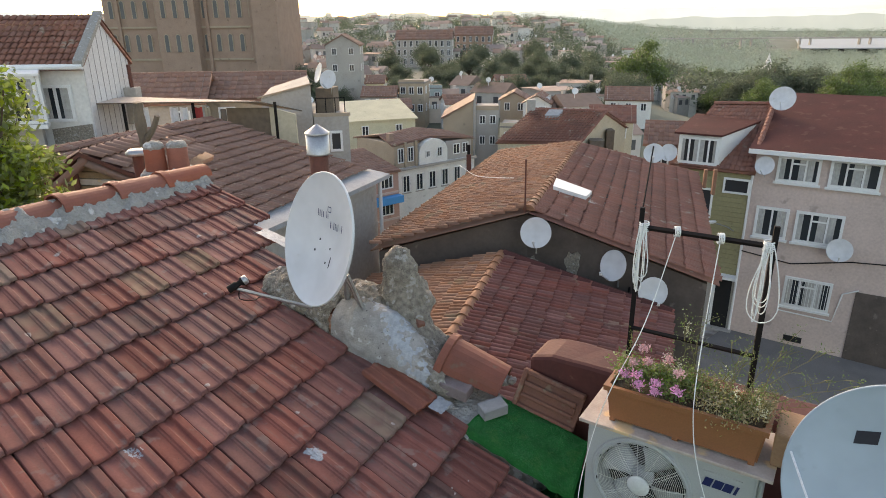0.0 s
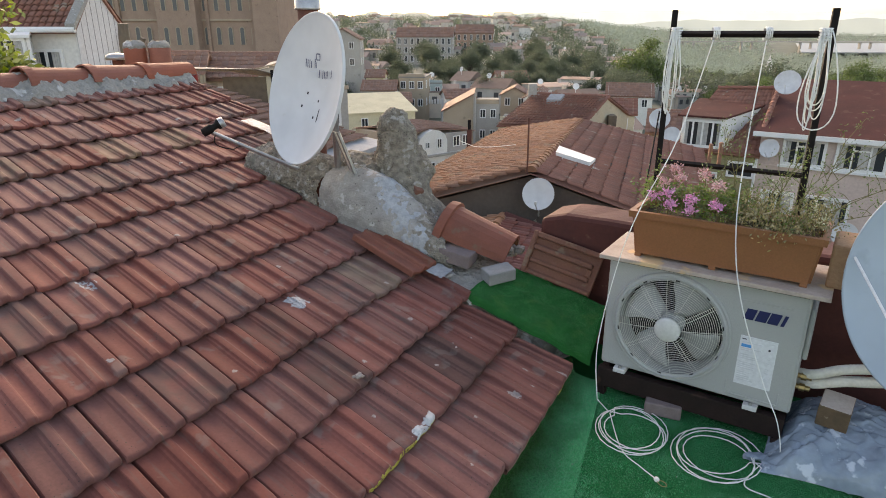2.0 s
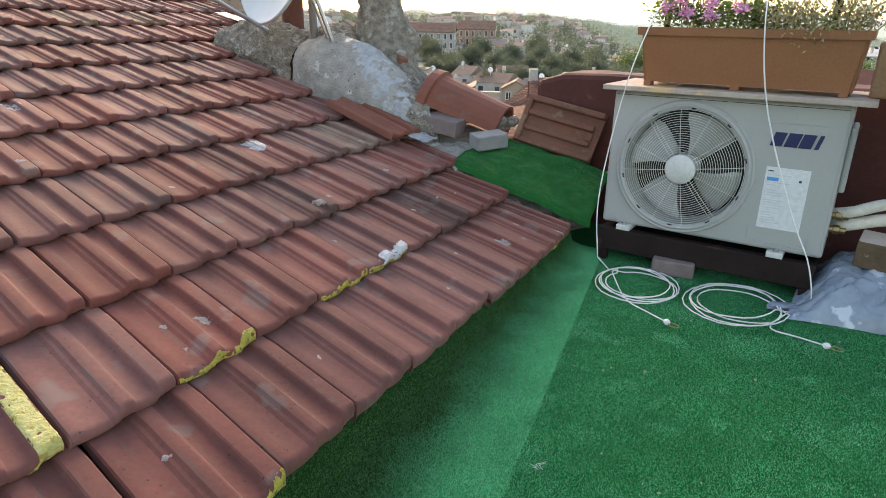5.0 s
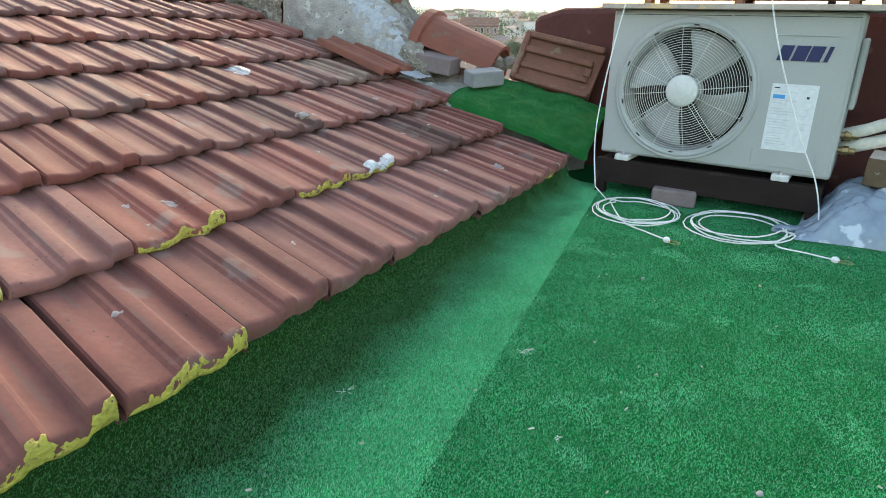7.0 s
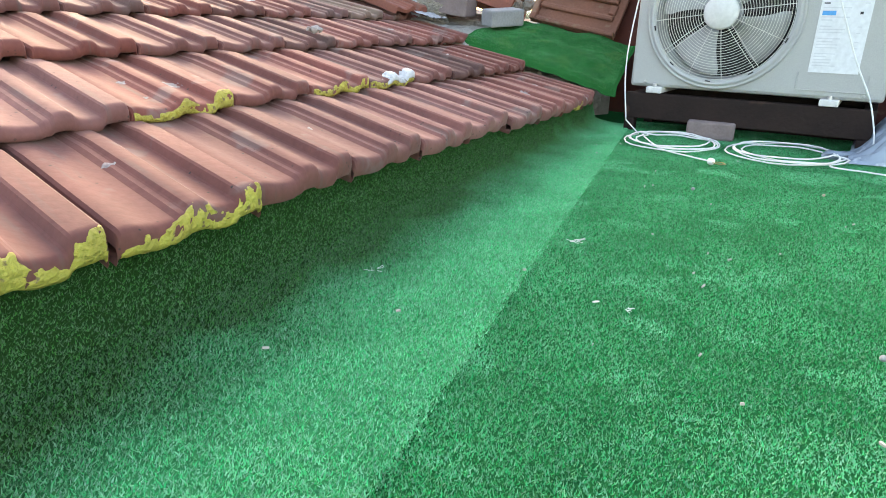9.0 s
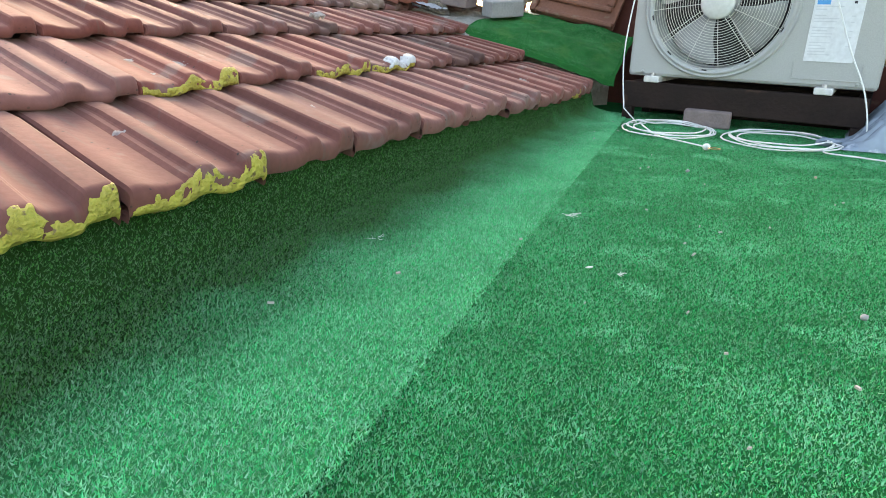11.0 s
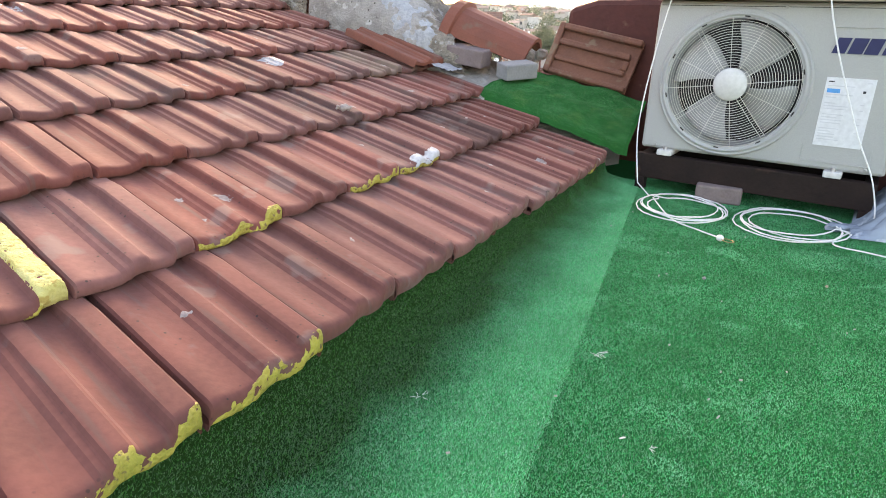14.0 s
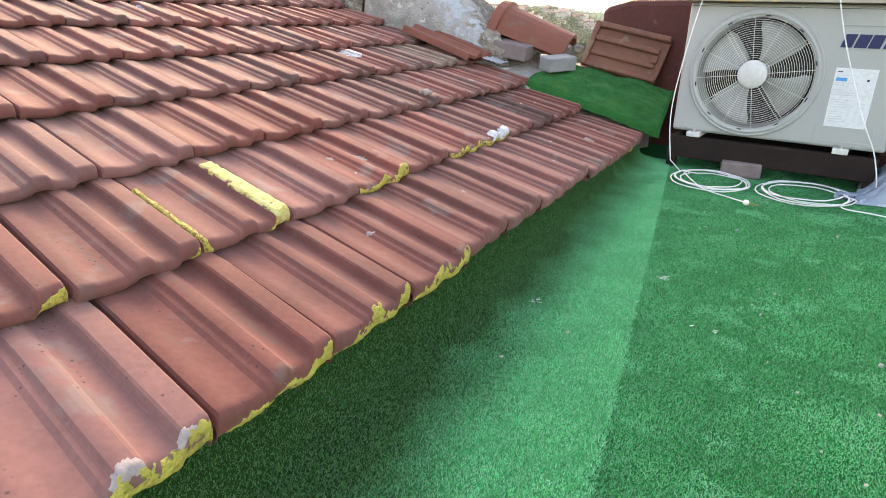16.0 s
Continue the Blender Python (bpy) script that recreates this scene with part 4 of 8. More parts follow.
    bars = [(0.628, 0.646, 0.484, 0.488, "black_print"), (0.628, 0.668, 0.448, 0.462, "blue_print"), (0.737, 0.746, 0.452, 0.460, "black_print"), (0.745, 0.760, 0.485, 0.488, "print")]
    rr = random.Random(2)
    for k in range(20):
        z = 0.47 - 0.0098 * k
        if k not in (1, 2, 5, 9, 14):
            bars.append((0.628, 0.628 + rr.uniform(0.03, 0.085), z, z + 0.0035, "print"))
        if k in (6, 8, 11, 13, 16):
            bars.append((0.738, 0.750, z, z + 0.003, "print"))
    for x0, x1, z0, z1, mt in bars:
        part("print_line", cube(x0, x1, -0.0050, -0.0030, z0, z1), mt, lab)
    # side service cover and feet
    part("service_cover", cube(W, W + 0.022, 0.06, 0.27, 0.42, 0.66, 0.008), "ac_white", t)
    for x in (0.105, 0.705):
        part("foot", cube(x - 0.03, x + 0.03, -0.028, 0.30, 0.152, 0.176, 0.004), "ac_hub", t, "pale metal foot")
        part("foot_bolt", lathe(bmesh.new(), [(0, 0.012), (0.008, 0.012), (0.009, 0)], 10, pose(x, -0.014, 0.176)), "galv", t)
    for x in (0.06, 0.45, 0.80):
        part("screw", lathe(bmesh.new(), [(0, 0.004), (0.005, 0.003), (0.006, 0)], 10, pose(x, 0.0, 0.192 if x != 0.45 else 0.728, 90)), "galv", t)
    return t


outdoor_unit()

# dark steel stand under the unit
stand = thing("unit_stand", UNIT, "low dark steel stand under the outdoor unit", "stand")
for y in (-0.02, 0.25):
    part("rail", cube(-0.005, 0.85, y, y + 0.045, 0.050, 0.150, 0.003), "stand_paint", stand)
for x in (0.0, 0.81):
    part("cross_rail", cube(x, x + 0.04, 0.03, 0.25, 0.088, 0.147, 0.003), "stand_paint", stand)
    for y in (-0.02, 0.25):
        part("leg", cube(x, x + 0.04, y, y + 0.042, 0.0, 0.0495, 0.003), "stand_paint", stand)
# dark plate added behind the legs to stand in for shade under the unit
part("back_plate", cube(0.0, 0.85, 0.30, 0.31, 0.0, 0.15), "stand_paint", stand)


def paver(name, at, size, material, label):
    bm = cube(-size[0] / 2, size[0] / 2, -size[1] / 2, size[1] / 2, 0, size[2], 0.008)
    return tagged(part(name, bm, material, at=at), label, "paver", "loose pavers")


paver("concrete_paver", pose(1.02, 2.715, 0.0, 0, 0, -20), (0.17, 0.09, 0.066), "paver_pink", "pinkish concrete paver on the carpet under the stand")
paver("concrete_paver", pose(0.215, 3.445, 0.385, 6, -4, 28), (0.175, 0.11, 0.075), "paver", "grey concrete paver lying on the green carpet")
paver("concrete_paver", pose(-0.035, 3.60, 0.435, 5, 8, -22), (0.205, 0.13, 0.085), "paver_pink", "pinkish grey concrete paver holding down the roof edge")

# board on the unit and planter on the board
bm = cube(-0.035, 0.925, -0.055, 0.36, 0.747, 0.767, 0.003, UNIT)
tagged(part("board", bm, "board"), "worn pale board lying on top of the outdoor unit", "board")


def planter():
    t = thing("planter_box", UNIT, "long brown plastic planter with feet and a rim", "planter")
    x0, x1, y0, y1, z0, z1 = 0.085, 0.862, -0.01, 0.29, 0.785, 0.992
    bm = bmesh.new()

    def ring(k, z, inset):
        fl = 0.022 * (1 - k)
        a, b, c, d = x0 + fl + inset, x1 - fl - inset, y0 + fl + inset, y1 - fl - inset
        return [bm.verts.new(p) for p in ((a, c, z), (b, c, z), (b, d, z), (a, d, z))]

    rings = [ring(0, z0, 0), ring(0.9, z1 - 0.03, 0), ring(0.9, z1 - 0.03, -0.012), ring(1, z1, -0.012), ring(1, z1, 0.012), ring(0.6, z1 - 0.09, 0.012)]
    for a, b in zip(rings, rings[1:]):
        for i in range(4):
            bm.faces.new((a[i], a[(i + 1) % 4], b[(i + 1) % 4], b[i]))
    bm.faces.new(rings[0][::-1])
    bm.faces.new(rings[-1])
    bmesh.ops.bevel(bm, geom=[e for e in bm.edges if abs(e.verts[0].co.z - e.verts[1].co.z) > 0.05], offset=0.012, segments=3, affect="EDGES")
    part("box", bm, "planter", t)
    for x in (0.11, 0.44, 0.80):
        for y in (0.012, 0.22):
            part("foot", cube(x, x + 0.03, y, y + 0.05, 0.767, 0.787, 0.003), "planter", t)
    bm = cube(x0 + 0.025, x1 - 0.025, y0 + 0.02, y1 - 0.02, z1 - 0.10, z1 - 0.035)
    bmesh.ops.subdivide_edges(bm, edges=bm.edges[:], cuts=12, use_grid_fill=True)
    for v in bm.verts:
        v.co.z += 0.012 * noise.noise(v.co * 22)
    part("soil", bm, "soil", t)


planter()


# ---- flowers and weeds in the planter ----
def leaf_cloud(rng, count, centre, spread, size, flat=0.35):
    """Small pointed leaves scattered round a centre."""
    c = np.asarray(centre) + rng.normal(0, 1, (count, 3)) * np.asarray(spread)
    d = rng.normal(0, 1, (count, 3))
    d[:, 2] = d[:, 2] * flat + 0.3
    d /= np.linalg.norm(d, axis=1)[:, None]
    s = np.cross(d, rng.normal(0, 1, (count, 3)))
    s /= np.linalg.norm(s, axis=1)[:, None]
    l = size * rng.uniform(0.6, 1.3, count)[:, None]
    v = np.stack([c, c + d * l * 0.5 + s * l * 0.22, c + d * l, c + d * l * 0.5 - s * l * 0.22], axis=1)
    return v.reshape(-1, 3)


def quads(name, verts):
    return mesh_np(name, verts, np.arange(len(verts)).reshape(-1, 4))


def geranium():
    t = thing("geranium", UNIT, "pink flowering geranium growing in the planter", "flower")
    g = np.random.default_rng(8)
    cl = [leaf_cloud(g, 260, (x, 0.13 + g.uniform(-0.06, 0.06), 1.02 + g.uniform(0, 0.05)), (0.035, 0.04, 0.032), 0.022) for x in np.linspace(0.14, 0.47, 9)]
    part("leaves", quads("leaves", np.vstack(cl)), "plant", t)
    heads = [(0.165, 0.03, 1.065, 0), (0.20, 0.05, 1.125, 1), (0.235, 0.00, 1.09, 0), (0.27, 0.06, 1.15, 1), (0.25, -0.01, 1.045, 0), (0.335, -0.01, 1.075, 0), (0.36, 0.10, 1.17, 1), (0.34, -0.02, 1.035, 0), (0.43, 0.04, 1.14, 1), (0.44, 0.0, 1.06, 0), (0.22, 0.15, 1.17, 1)]
    for x, y, z, _ in heads:
        part("stem", tube(bmesh.new(), [(x + 0.02, y + 0.06, 0.95), (x + 0.01, y + 0.02, (z + 0.95) / 2), (x, y, z)], 0.0022, 5), "stem", t)
    for x, y, z, kind in heads:
        c = leaf_cloud(g, 130, (x, y, z), (0.0125, 0.0125, 0.010), 0.0155, 0.8)
        part("flower_head", quads("flower_head", c), "petal_pale" if kind else "petal", t, "pale pink flower head" if kind else "bright pink flower head")


def weeds():
    t = thing("weeds", UNIT, "tangled dry and green weeds growing in the planter", "plant")
    g = np.random.default_rng(9)
    cl = [leaf_cloud(g, 260, (x, 0.12 + g.uniform(-0.09, 0.09), 0.99 + g.uniform(0, 0.06)), (0.035, 0.05, 0.034), 0.017, 1.4) for x in np.linspace(0.45, 0.84, 16)]
    part("dry_leaves", quads("dry_leaves", np.vstack([c for i, c in enumerate(cl) if i % 3 != 1])), "dry", t, "dry yellowish leaves")
    part("green_leaves", quads("green_leaves", np.vstack(cl[1::3])), "plant", t)
    rr = random.Random(4)
    bm, tips = bmesh.new(), []
    shoots = [(0.42, 0.15, -0.02, 0.02, 0.42), (0.50, 0.2, -0.10, 0.02, 0.36), (0.47, 0.16, 0.03, 0.0, 0.46), (0.58, 0.15, 0.10, 0.05, 0.26), (0.64, 0.12, 0.05, 0.1, 0.30), (0.70, 0.15, 0.20, 0.1, 0.34), (0.76, 0.12, 0.26, 0.05, 0.42), (0.80, 0.1, 0.34, 0.02, 0.30), (0.82, 0.2, 0.30, 0.1, 0.24), (0.78, 0.14, 0.12, 0.04, 0.50), (0.66, 0.2, -0.05, 0.1, 0.30), (0.73, 0.08, 0.05, -0.06, 0.22), (0.84, 0.15, 0.42, 0.04, 0.20), (0.55, 0.1, 0.0, -0.03, 0.20), (0.12, 0.18, 0.0, 0.04, 0.22), (0.61, 0.1, 0.16, 0.0, 0.36)]
    for x, y, dx, dy, h in shoots:
        pts = [(x + dx * k * k + 0.012 * rr.uniform(-1, 1), y + dy * k + 0.012 * rr.uniform(-1, 1), 0.95 + h * k) for k in (0, 0.2, 0.4, 0.6, 0.8, 1.0)]
        tube(bm, pts, 0.0026, 5, taper=0.001)
        tips.append(pts[-1])
        for k in range(2, 6):
            for _ in range(2):
                p = Vector(pts[k]) - (Vector(pts[k]) - Vector(pts[k - 1])) * rr.random()
                e = p + Vector((rr.uniform(-0.07, 0.07), rr.uniform(-0.05, 0.05), rr.uniform(0.01, 0.07)))
                tube(bm, [p, (p + e) / 2 + Vector((0, 0, 0.008)), e], 0.0014, 4)
                tips.append(tuple(e))
    part("stems", bm, "stem", t)
    cl = np.vstack([leaf_cloud(g, 12, p, (0.014, 0.014, 0.018), 0.012, 1.0) for p in tips])
    part("shoot_leaves", quads("shoot_leaves", cl), "plant", t)
    for p in (tips[9], tips[30], (0.80, 0.05, 1.09), (0.70, 0.06, 1.12), (0.83, 0.02, 1.06), tips[1], tips[20]):
        part("seed_head", quads("seed_head", leaf_cloud(g, 46, p, (0.010, 0.010, 0.022), 0.012, 1.0)), "petal_white", t, "pale seed head")


geranium()
weeds()

# tan block beside the planter
tagged(part("tan_block", cube(0.89, 1.02, 0.06, 0.30, 0.7675, 0.955, 0.01, UNIT), "foam_block"), "tan rough block standing beside the planter", "block")

# ---- steel frame with clothes lines ----
fr_ = thing("line_frame", UNIT, "dark square steel frame for washing lines", "frame")
for x, lean in ((0.07, -0.012), (0.722, 0.01)):
    part("post", tube(bmesh.new(), [(x, 0.41, 0.0), (x, 0.41, 1.86)], 0.0185, 4), "dark_steel", fr_)
part("top_bar", tube(bmesh.new(), [(0.06, 0.405, 1.752), (0.735, 0.405, 1.757)], 0.0145, 4), "dark_steel", fr_)
part("lower_bar", tube(bmesh.new(), [(0.06, 0.405, 1.148), (0.735, 0.405, 1.152)], 0.0125, 4), "dark_steel", fr_)


def sag(a, b, n=24, drop=0.0, wob=0.0, seed=1):
    rr = random.Random(seed)
    a, b = Vector(a), Vector(b)
    return [a + (b - a) * (i / n) - Vector((0, 0, 4 * drop * (i / n) * (1 - i / n))) + Vector((rr.uniform(-wob, wob), rr.uniform(-wob, wob), 0)) for i in range(n + 1)]


def smooth_line(pts, n=6):
    """A Catmull-Rom line through the points."""
    pts = [Vector(p) for p in pts]
    out = []
    for i in range(len(pts) - 1):
        p0, p1, p2, p3 = pts[max(i - 1, 0)], pts[i], pts[i + 1], pts[min(i + 2, len(pts) - 1)]
        for k in range(n):
            t = k / n
            out.append(0.5 * (2 * p1 + (p2 - p0) * t + (2 * p0 - 5 * p1 + 4 * p2 - p3) * t * t + (3 * p1 - p0 - 3 * p2 + p3) * t ** 3))
    return out + [pts[-1]]


def coil(centre, radius, turns, start, squash, yaw, seed, lead, tail):
    """A rope: it comes down along lead, lies in turns on the carpet and ends along tail."""
    rr = random.Random(seed)
    pts = []
    for i in range(turns * 22 + 1):
        g = start + 2 * math.pi * i / 22
        k = i // 22
        q = 1 + 0.12 * math.sin(3 * k + seed) + 0.06 * math.sin(2 * g + 2.1 * k) - 0.05 * (k % 3)
        x, y = radius * q * math.cos(g) + 0.012 * math.sin(1.7 * k), radius * squash * q * math.sin(g) + 0.012 * math.cos(2.3 * k)
        c, s_ = math.cos(yaw), math.sin(yaw)
        pts.append(Vector((centre[0] + c * x - s_ * y, centre[1] + s_ * x + c * y, 0.011 + 0.0035 * (k % 4) + 0.0015 * math.sin(5 * g + k))))
    return smooth_line(list(lead)) + pts + smooth_line([pts[-1]] + list(tail))


bar = lambda x, dz=0.0: tuple(UNIT @ Vector((x, 0.405, 1.757 + dz)))
rope_a = coil((0.835, 2.54), 0.150, 4, 2.2, 1.15, -0.05, 1, [bar(0.262), tuple(UNIT @ Vector((0.20, 0.20, 1.30))), tuple(UNIT @ Vector((0.12, -0.03, 0.99))), tuple(UNIT @ Vector((0.055, -0.075, 0.70))), tuple(UNIT @ Vector((0.01, -0.10, 0.30))), (0.70, 2.72, 0.06)], [(0.76, 2.40, 0.012), (0.82, 2.28, 0.012), (0.868, 2.205, 0.012)])
rope_b = coil((1.165, 2.385), 0.165, 4, 0.3, 1.12, -0.50, 2, [bar(0.478), tuple(UNIT @ Vector((0.50, 0.15, 1.30))), tuple(UNIT @ Vector((0.535, -0.04, 0.99))), tuple(UNIT @ Vector((0.60, -0.075, 0.70))), tuple(UNIT @ Vector((0.74, -0.09, 0.35))), tuple(UNIT @ Vector((0.83, -0.10, 0.17))), (1.42, 2.36, 0.02), (1.34, 2.40, 0.012)], [(1.22, 2.20, 0.012), (1.29, 2.13, 0.012), (1.352, 2.078, 0.012)])
for pts, lab in ((rope_a, "white washing line hanging from the frame and coiled on the carpet"), (rope_b, "white washing line crossing the unit and coiled on the carpet")):
    t = thing("washing_line", Matrix.Identity(4), lab, "rope", "washing lines")
    part("rope", tube(bmesh.new(), pts, 0.0026, 6), "rope", t, "", True)
    e = Vector(pts[-1])
    d = (e - Vector(pts[-3])).normalized()
    part("knot", lathe(bmesh.new(), [(0, -0.014), (0.009, -0.008), (0.0115, 0), (0.009, 0.008), (0, 0.014)], 12, pose(e.x, e.y, e.z, 0, 90, math.degrees(math.atan2(d.y, d.x)))), "rope", t, "", True)
    o = e + d * 0.030
    part("hook_ring", tube(bmesh.new(), [(o.x + 0.020 * math.cos(g) * d.x - 0.014 * math.sin(g) * d.y, o.y + 0.020 * math.cos(g) * d.y + 0.014 * math.sin(g) * d.x, 0.012) for g in [2 * math.pi * k / 20 for k in range(20)]], 0.0016, 6, True), "brass", t, "small brass ring")
    k0 = Vector(pts[0])
    bm = bmesh.new()
    for j in range(4):
        tube(bm, [k0 + Vector((0.008 * j - 0.012 + 0.003 * math.cos(g), 0.027 * math.cos(g), 0.027 * math.sin(g))) for g in [2 * math.pi * k / 12 for k in range(12)]], 0.0036, 5, True)
    part("tie", bm, "rope", t)


def hank(x, drop, wide, seed, label):
    """A bundle of spare line looped over the bar."""
    t = thing("rope_hank", UNIT, label, "rope", "rope hanks")
    rr = random.Random(seed)
    for k in range(7):
        w, l, ox = wide * (1.15 if k == 0 else rr.uniform(0.15, 0.6)), drop * rr.uniform(0.72, 1.0), rr.uniform(-0.02, 0.02)
        loop = []
        for i in range(26):
            g = 2 * math.pi * i / 26
            loop.append((x + ox + w * math.sin(g) * (0.35 + 0.65 * (0.5 - 0.5 * math.cos(g))), 0.375 - 0.012 * rr.random() - 0.02 * math.sin(g) ** 2, 1.765 - l * (0.5 - 0.5 * math.cos(g)) + 0.012 * math.cos(2 * g)))
        part("loop", tube(bmesh.new(), loop, 0.0031, 5, True), "rope", t)
    bm = bmesh.new()
    for j in range(5):
        tube(bm, [(x + 0.024 * math.cos(g), 0.405 + 0.030 * math.sin(g), 1.735 + 0.011 * j) for g in [2 * math.pi * k / 12 for k in range(12)]], 0.004, 5, True)
    part("wrap", bm, "rope", t)


hank(0.088, 0.40, 0.045, 1, "hank of white rope tied to a frame corner")
hank(0.700, 0.42, 0.085, 2, "wide hank of white rope hung on the frame")


# ---- loose things on the roof and the terrace ----
def coat(name, key, x0, x1, q0, q1, cover, material, label, thick=0.0020, step=0.0032):
    """A thin uneven coat on one tile; it shows where cover(x, q, place) is above zero."""
    m = TILE_AT[key]
    nx, nq = max(4, int((x1 - x0) * TILE_B / step)), max(4, int((q1 - q0) / step))
    v, keep = [], []
    for a in range(nx + 1):
        for b in range(nq + 1):
            x, q = x0 + (x1 - x0) * a / nx, q0 + (q1 - q0) * b / nq
            p, n = tile_point(x, q, key[0] == 0)
            w = m @ p
            c = cover(x, q, w)
            keep.append(c)
            v.append(tuple(m @ (p + n * thick * (max(-1.0, min(1.0, c * 5)) + 0.8 * noise.noise(w * 130)))))
    keep = np.array(keep)
    f = grid_faces(nx + 1, nq + 1)
    f = f[keep[f].max(axis=1) > -0.25]
    return part(name, mesh_np(name, v, f, True), material, roof, label)


def sealant(key, reach, seed, holes=0.0, x0=0.02, x1=0.995):
    """Sealant over a tile's front lip: reach gives (x, metres over the lip) up to which it was smeared."""
    xs, qs = [p[0] for p in reach], [p[1] for p in reach]

    def cover(x, q, w):
        ragged = 0.010 * noise.noise(w * 38 + Vector((seed, 0, 0))) + 0.007 * noise.noise(w * 95)
        up = (float(np.interp(x, xs, qs)) + ragged - q) / 0.010
        worn = 0.62 - holes + 1.2 * noise.noise(w * 55 + Vector((0, seed, 0))) + 0.5 * noise.noise(w * 140)
        ends = min(x - x0, x1 - x) / 0.03 + 0.5 * noise.noise(w * 70)
        return min(up, worn if q > -0.006 or holes > 0.3 else worn + 0.5, ends + 0.2)

    return coat("sealant_bead", key, x0, x1, -0.0215, 0.05, cover, "yellow", "ragged yellow sealant on the tile edge")


def joint_line(key, x0, x1, y1, seed, full, material):
    """Sealant smeared along a tile's edge, up the slope."""
    def cover(x, q, w):
        t = (x - x0) / (x1 - x0)
        side = min(t, 1 - t) * 4 * full + 0.9 * noise.noise(w * 34 + Vector((seed, 0, 0))) + 0.4 * noise.noise(w * 120)
        return min(side, (y1 - q) / 0.02, 0.8 + 1.4 * noise.noise(w * 60 + Vector((0, 0, seed))))

    return coat("sealant_line", key, x0, x1, -0.018, y1 + 0.01, cover, material, "faded sealant along a tile joint", 0.0024)


def splash(k, s, y, size, seed, material="splash", stretch=1.0):
    """A thin ragged splash of plaster that follows the tiles."""
    i0 = math.floor((s - SKEW * y - size - tile_start(k, 0)) / TILE_W)
    i1 = math.floor((s - SKEW * y + size - tile_start(k, 0)) / TILE_W)
    for i in range(i0, i1 + 1):
        if (k, i) not in TILE_AT:
            continue

        def cover(x, q, w, i=i):
            a, b = tile_start(k, i) + x * TILE_B + SKEW * q - s, (q - y) / stretch
            d = math.hypot(a, b)
            u = Vector((a, b, 0)) / max(d, 1e-5)
            edge = size * (0.70 + 0.32 * noise.noise(u * 1.3 + Vector((0, 0, seed))) + 0.26 * noise.noise(u * 4.1 + Vector((0, 0, seed + 3))))
            return min((edge - d) / 0.012 + 0.5 * noise.noise(w * 120), 1.0 + 1.3 * noise.noise(w * 75 + Vector((0, 0, seed))))

        xa = max(0.0, (s - size - SKEW * y - tile_start(k, i)) / TILE_B - 0.1)
        xb = min(1.0, (s + size - SKEW * y - tile_start(k, i)) / TILE_B + 0.1)
        if xb - xa > 0.05:
            coat("plaster_splash", (k, i), xa, xb, max(-0.012, y - size * stretch), min(0.34, y + size * stretch), cover, material, "dried pale plaster splash", 0.0014)


sealant((0, -1), [(0, -0.012), (0.12, -0.006), (0.28, 0.002), (0.40, 0.014), (0.50, 0.020), (0.58, 0.008), (0.74, -0.002), (0.80, 0.008), (0.96, 0.014), (1, 0.016)], 1, 0.24)
sealant((0, -2), [(0, -0.012), (0.18, -0.010), (0.34, 0.004), (0.44, 0.012), (0.56, 0.016), (0.62, 0.0), (0.78, -0.004), (0.86, 0.006), (0.97, 0.018), (1, 0.018)], 2, 0.26)
sealant((0, -3), [(0, -0.010), (0.3, -0.010), (0.6, -0.008), (0.74, -0.004), (0.86, 0.006), (1, 0.010)], 3, 0.22)
sealant((0, -4), [(0, -0.006), (0.2, 0.004), (0.5, 0.012), (0.7, 0.010), (0.86, 0.014), (1, 0.012)], 4, 0.15)
sealant((0, -5), [(0, -0.010), (0.4, 0.0), (0.6, 0.006), (1, 0.004)], 5, 0.25)
sealant((0, 6), [(0.4, -0.02), (0.6, -0.01), (0.8, 0.0), (1, 0.004)], 6, 0.4, 0.45, 0.85)
sealant((1, 0), [(0, -0.002), (0.25, 0.002), (0.45, 0.010), (0.6, 0.008), (0.78, 0.012), (0.86, 0.028), (1, 0.030)], 7, 0.30)
sealant((1, 2), [(0, 0.004), (0.3, 0.006), (0.5, 0.012), (0.8, 0.008), (1, 0.012)], 8, 0.30)
sealant((1, 3), [(0, 0.012), (0.25, 0.010), (0.5, 0.0), (0.7, -0.001), (1, -0.003)], 9, 0.26, 0.02, 0.97)
sealant((1, -2), [(0, 0.010), (0.06, 0.004), (0.12, -0.025), (0.66, -0.025), (0.76, -0.008), (0.88, -0.004), (1, 0.006)], 10, 0.18)
sealant((1, -3), [(0.80, -0.03), (0.93, -0.01), (1, 0.010)], 11, 0.1, 0.80)
sealant((1, -4), [(0.70, -0.03), (0.82, -0.005), (1, 0.008)], 12, 0.1, 0.68)
joint_line((1, -2), 0.80, 0.99, 0.31, 3, 1.0, "cream_seal")
joint_line((1, -2), 0.012, 0.062, 0.29, 5, 0.9, "yellow")
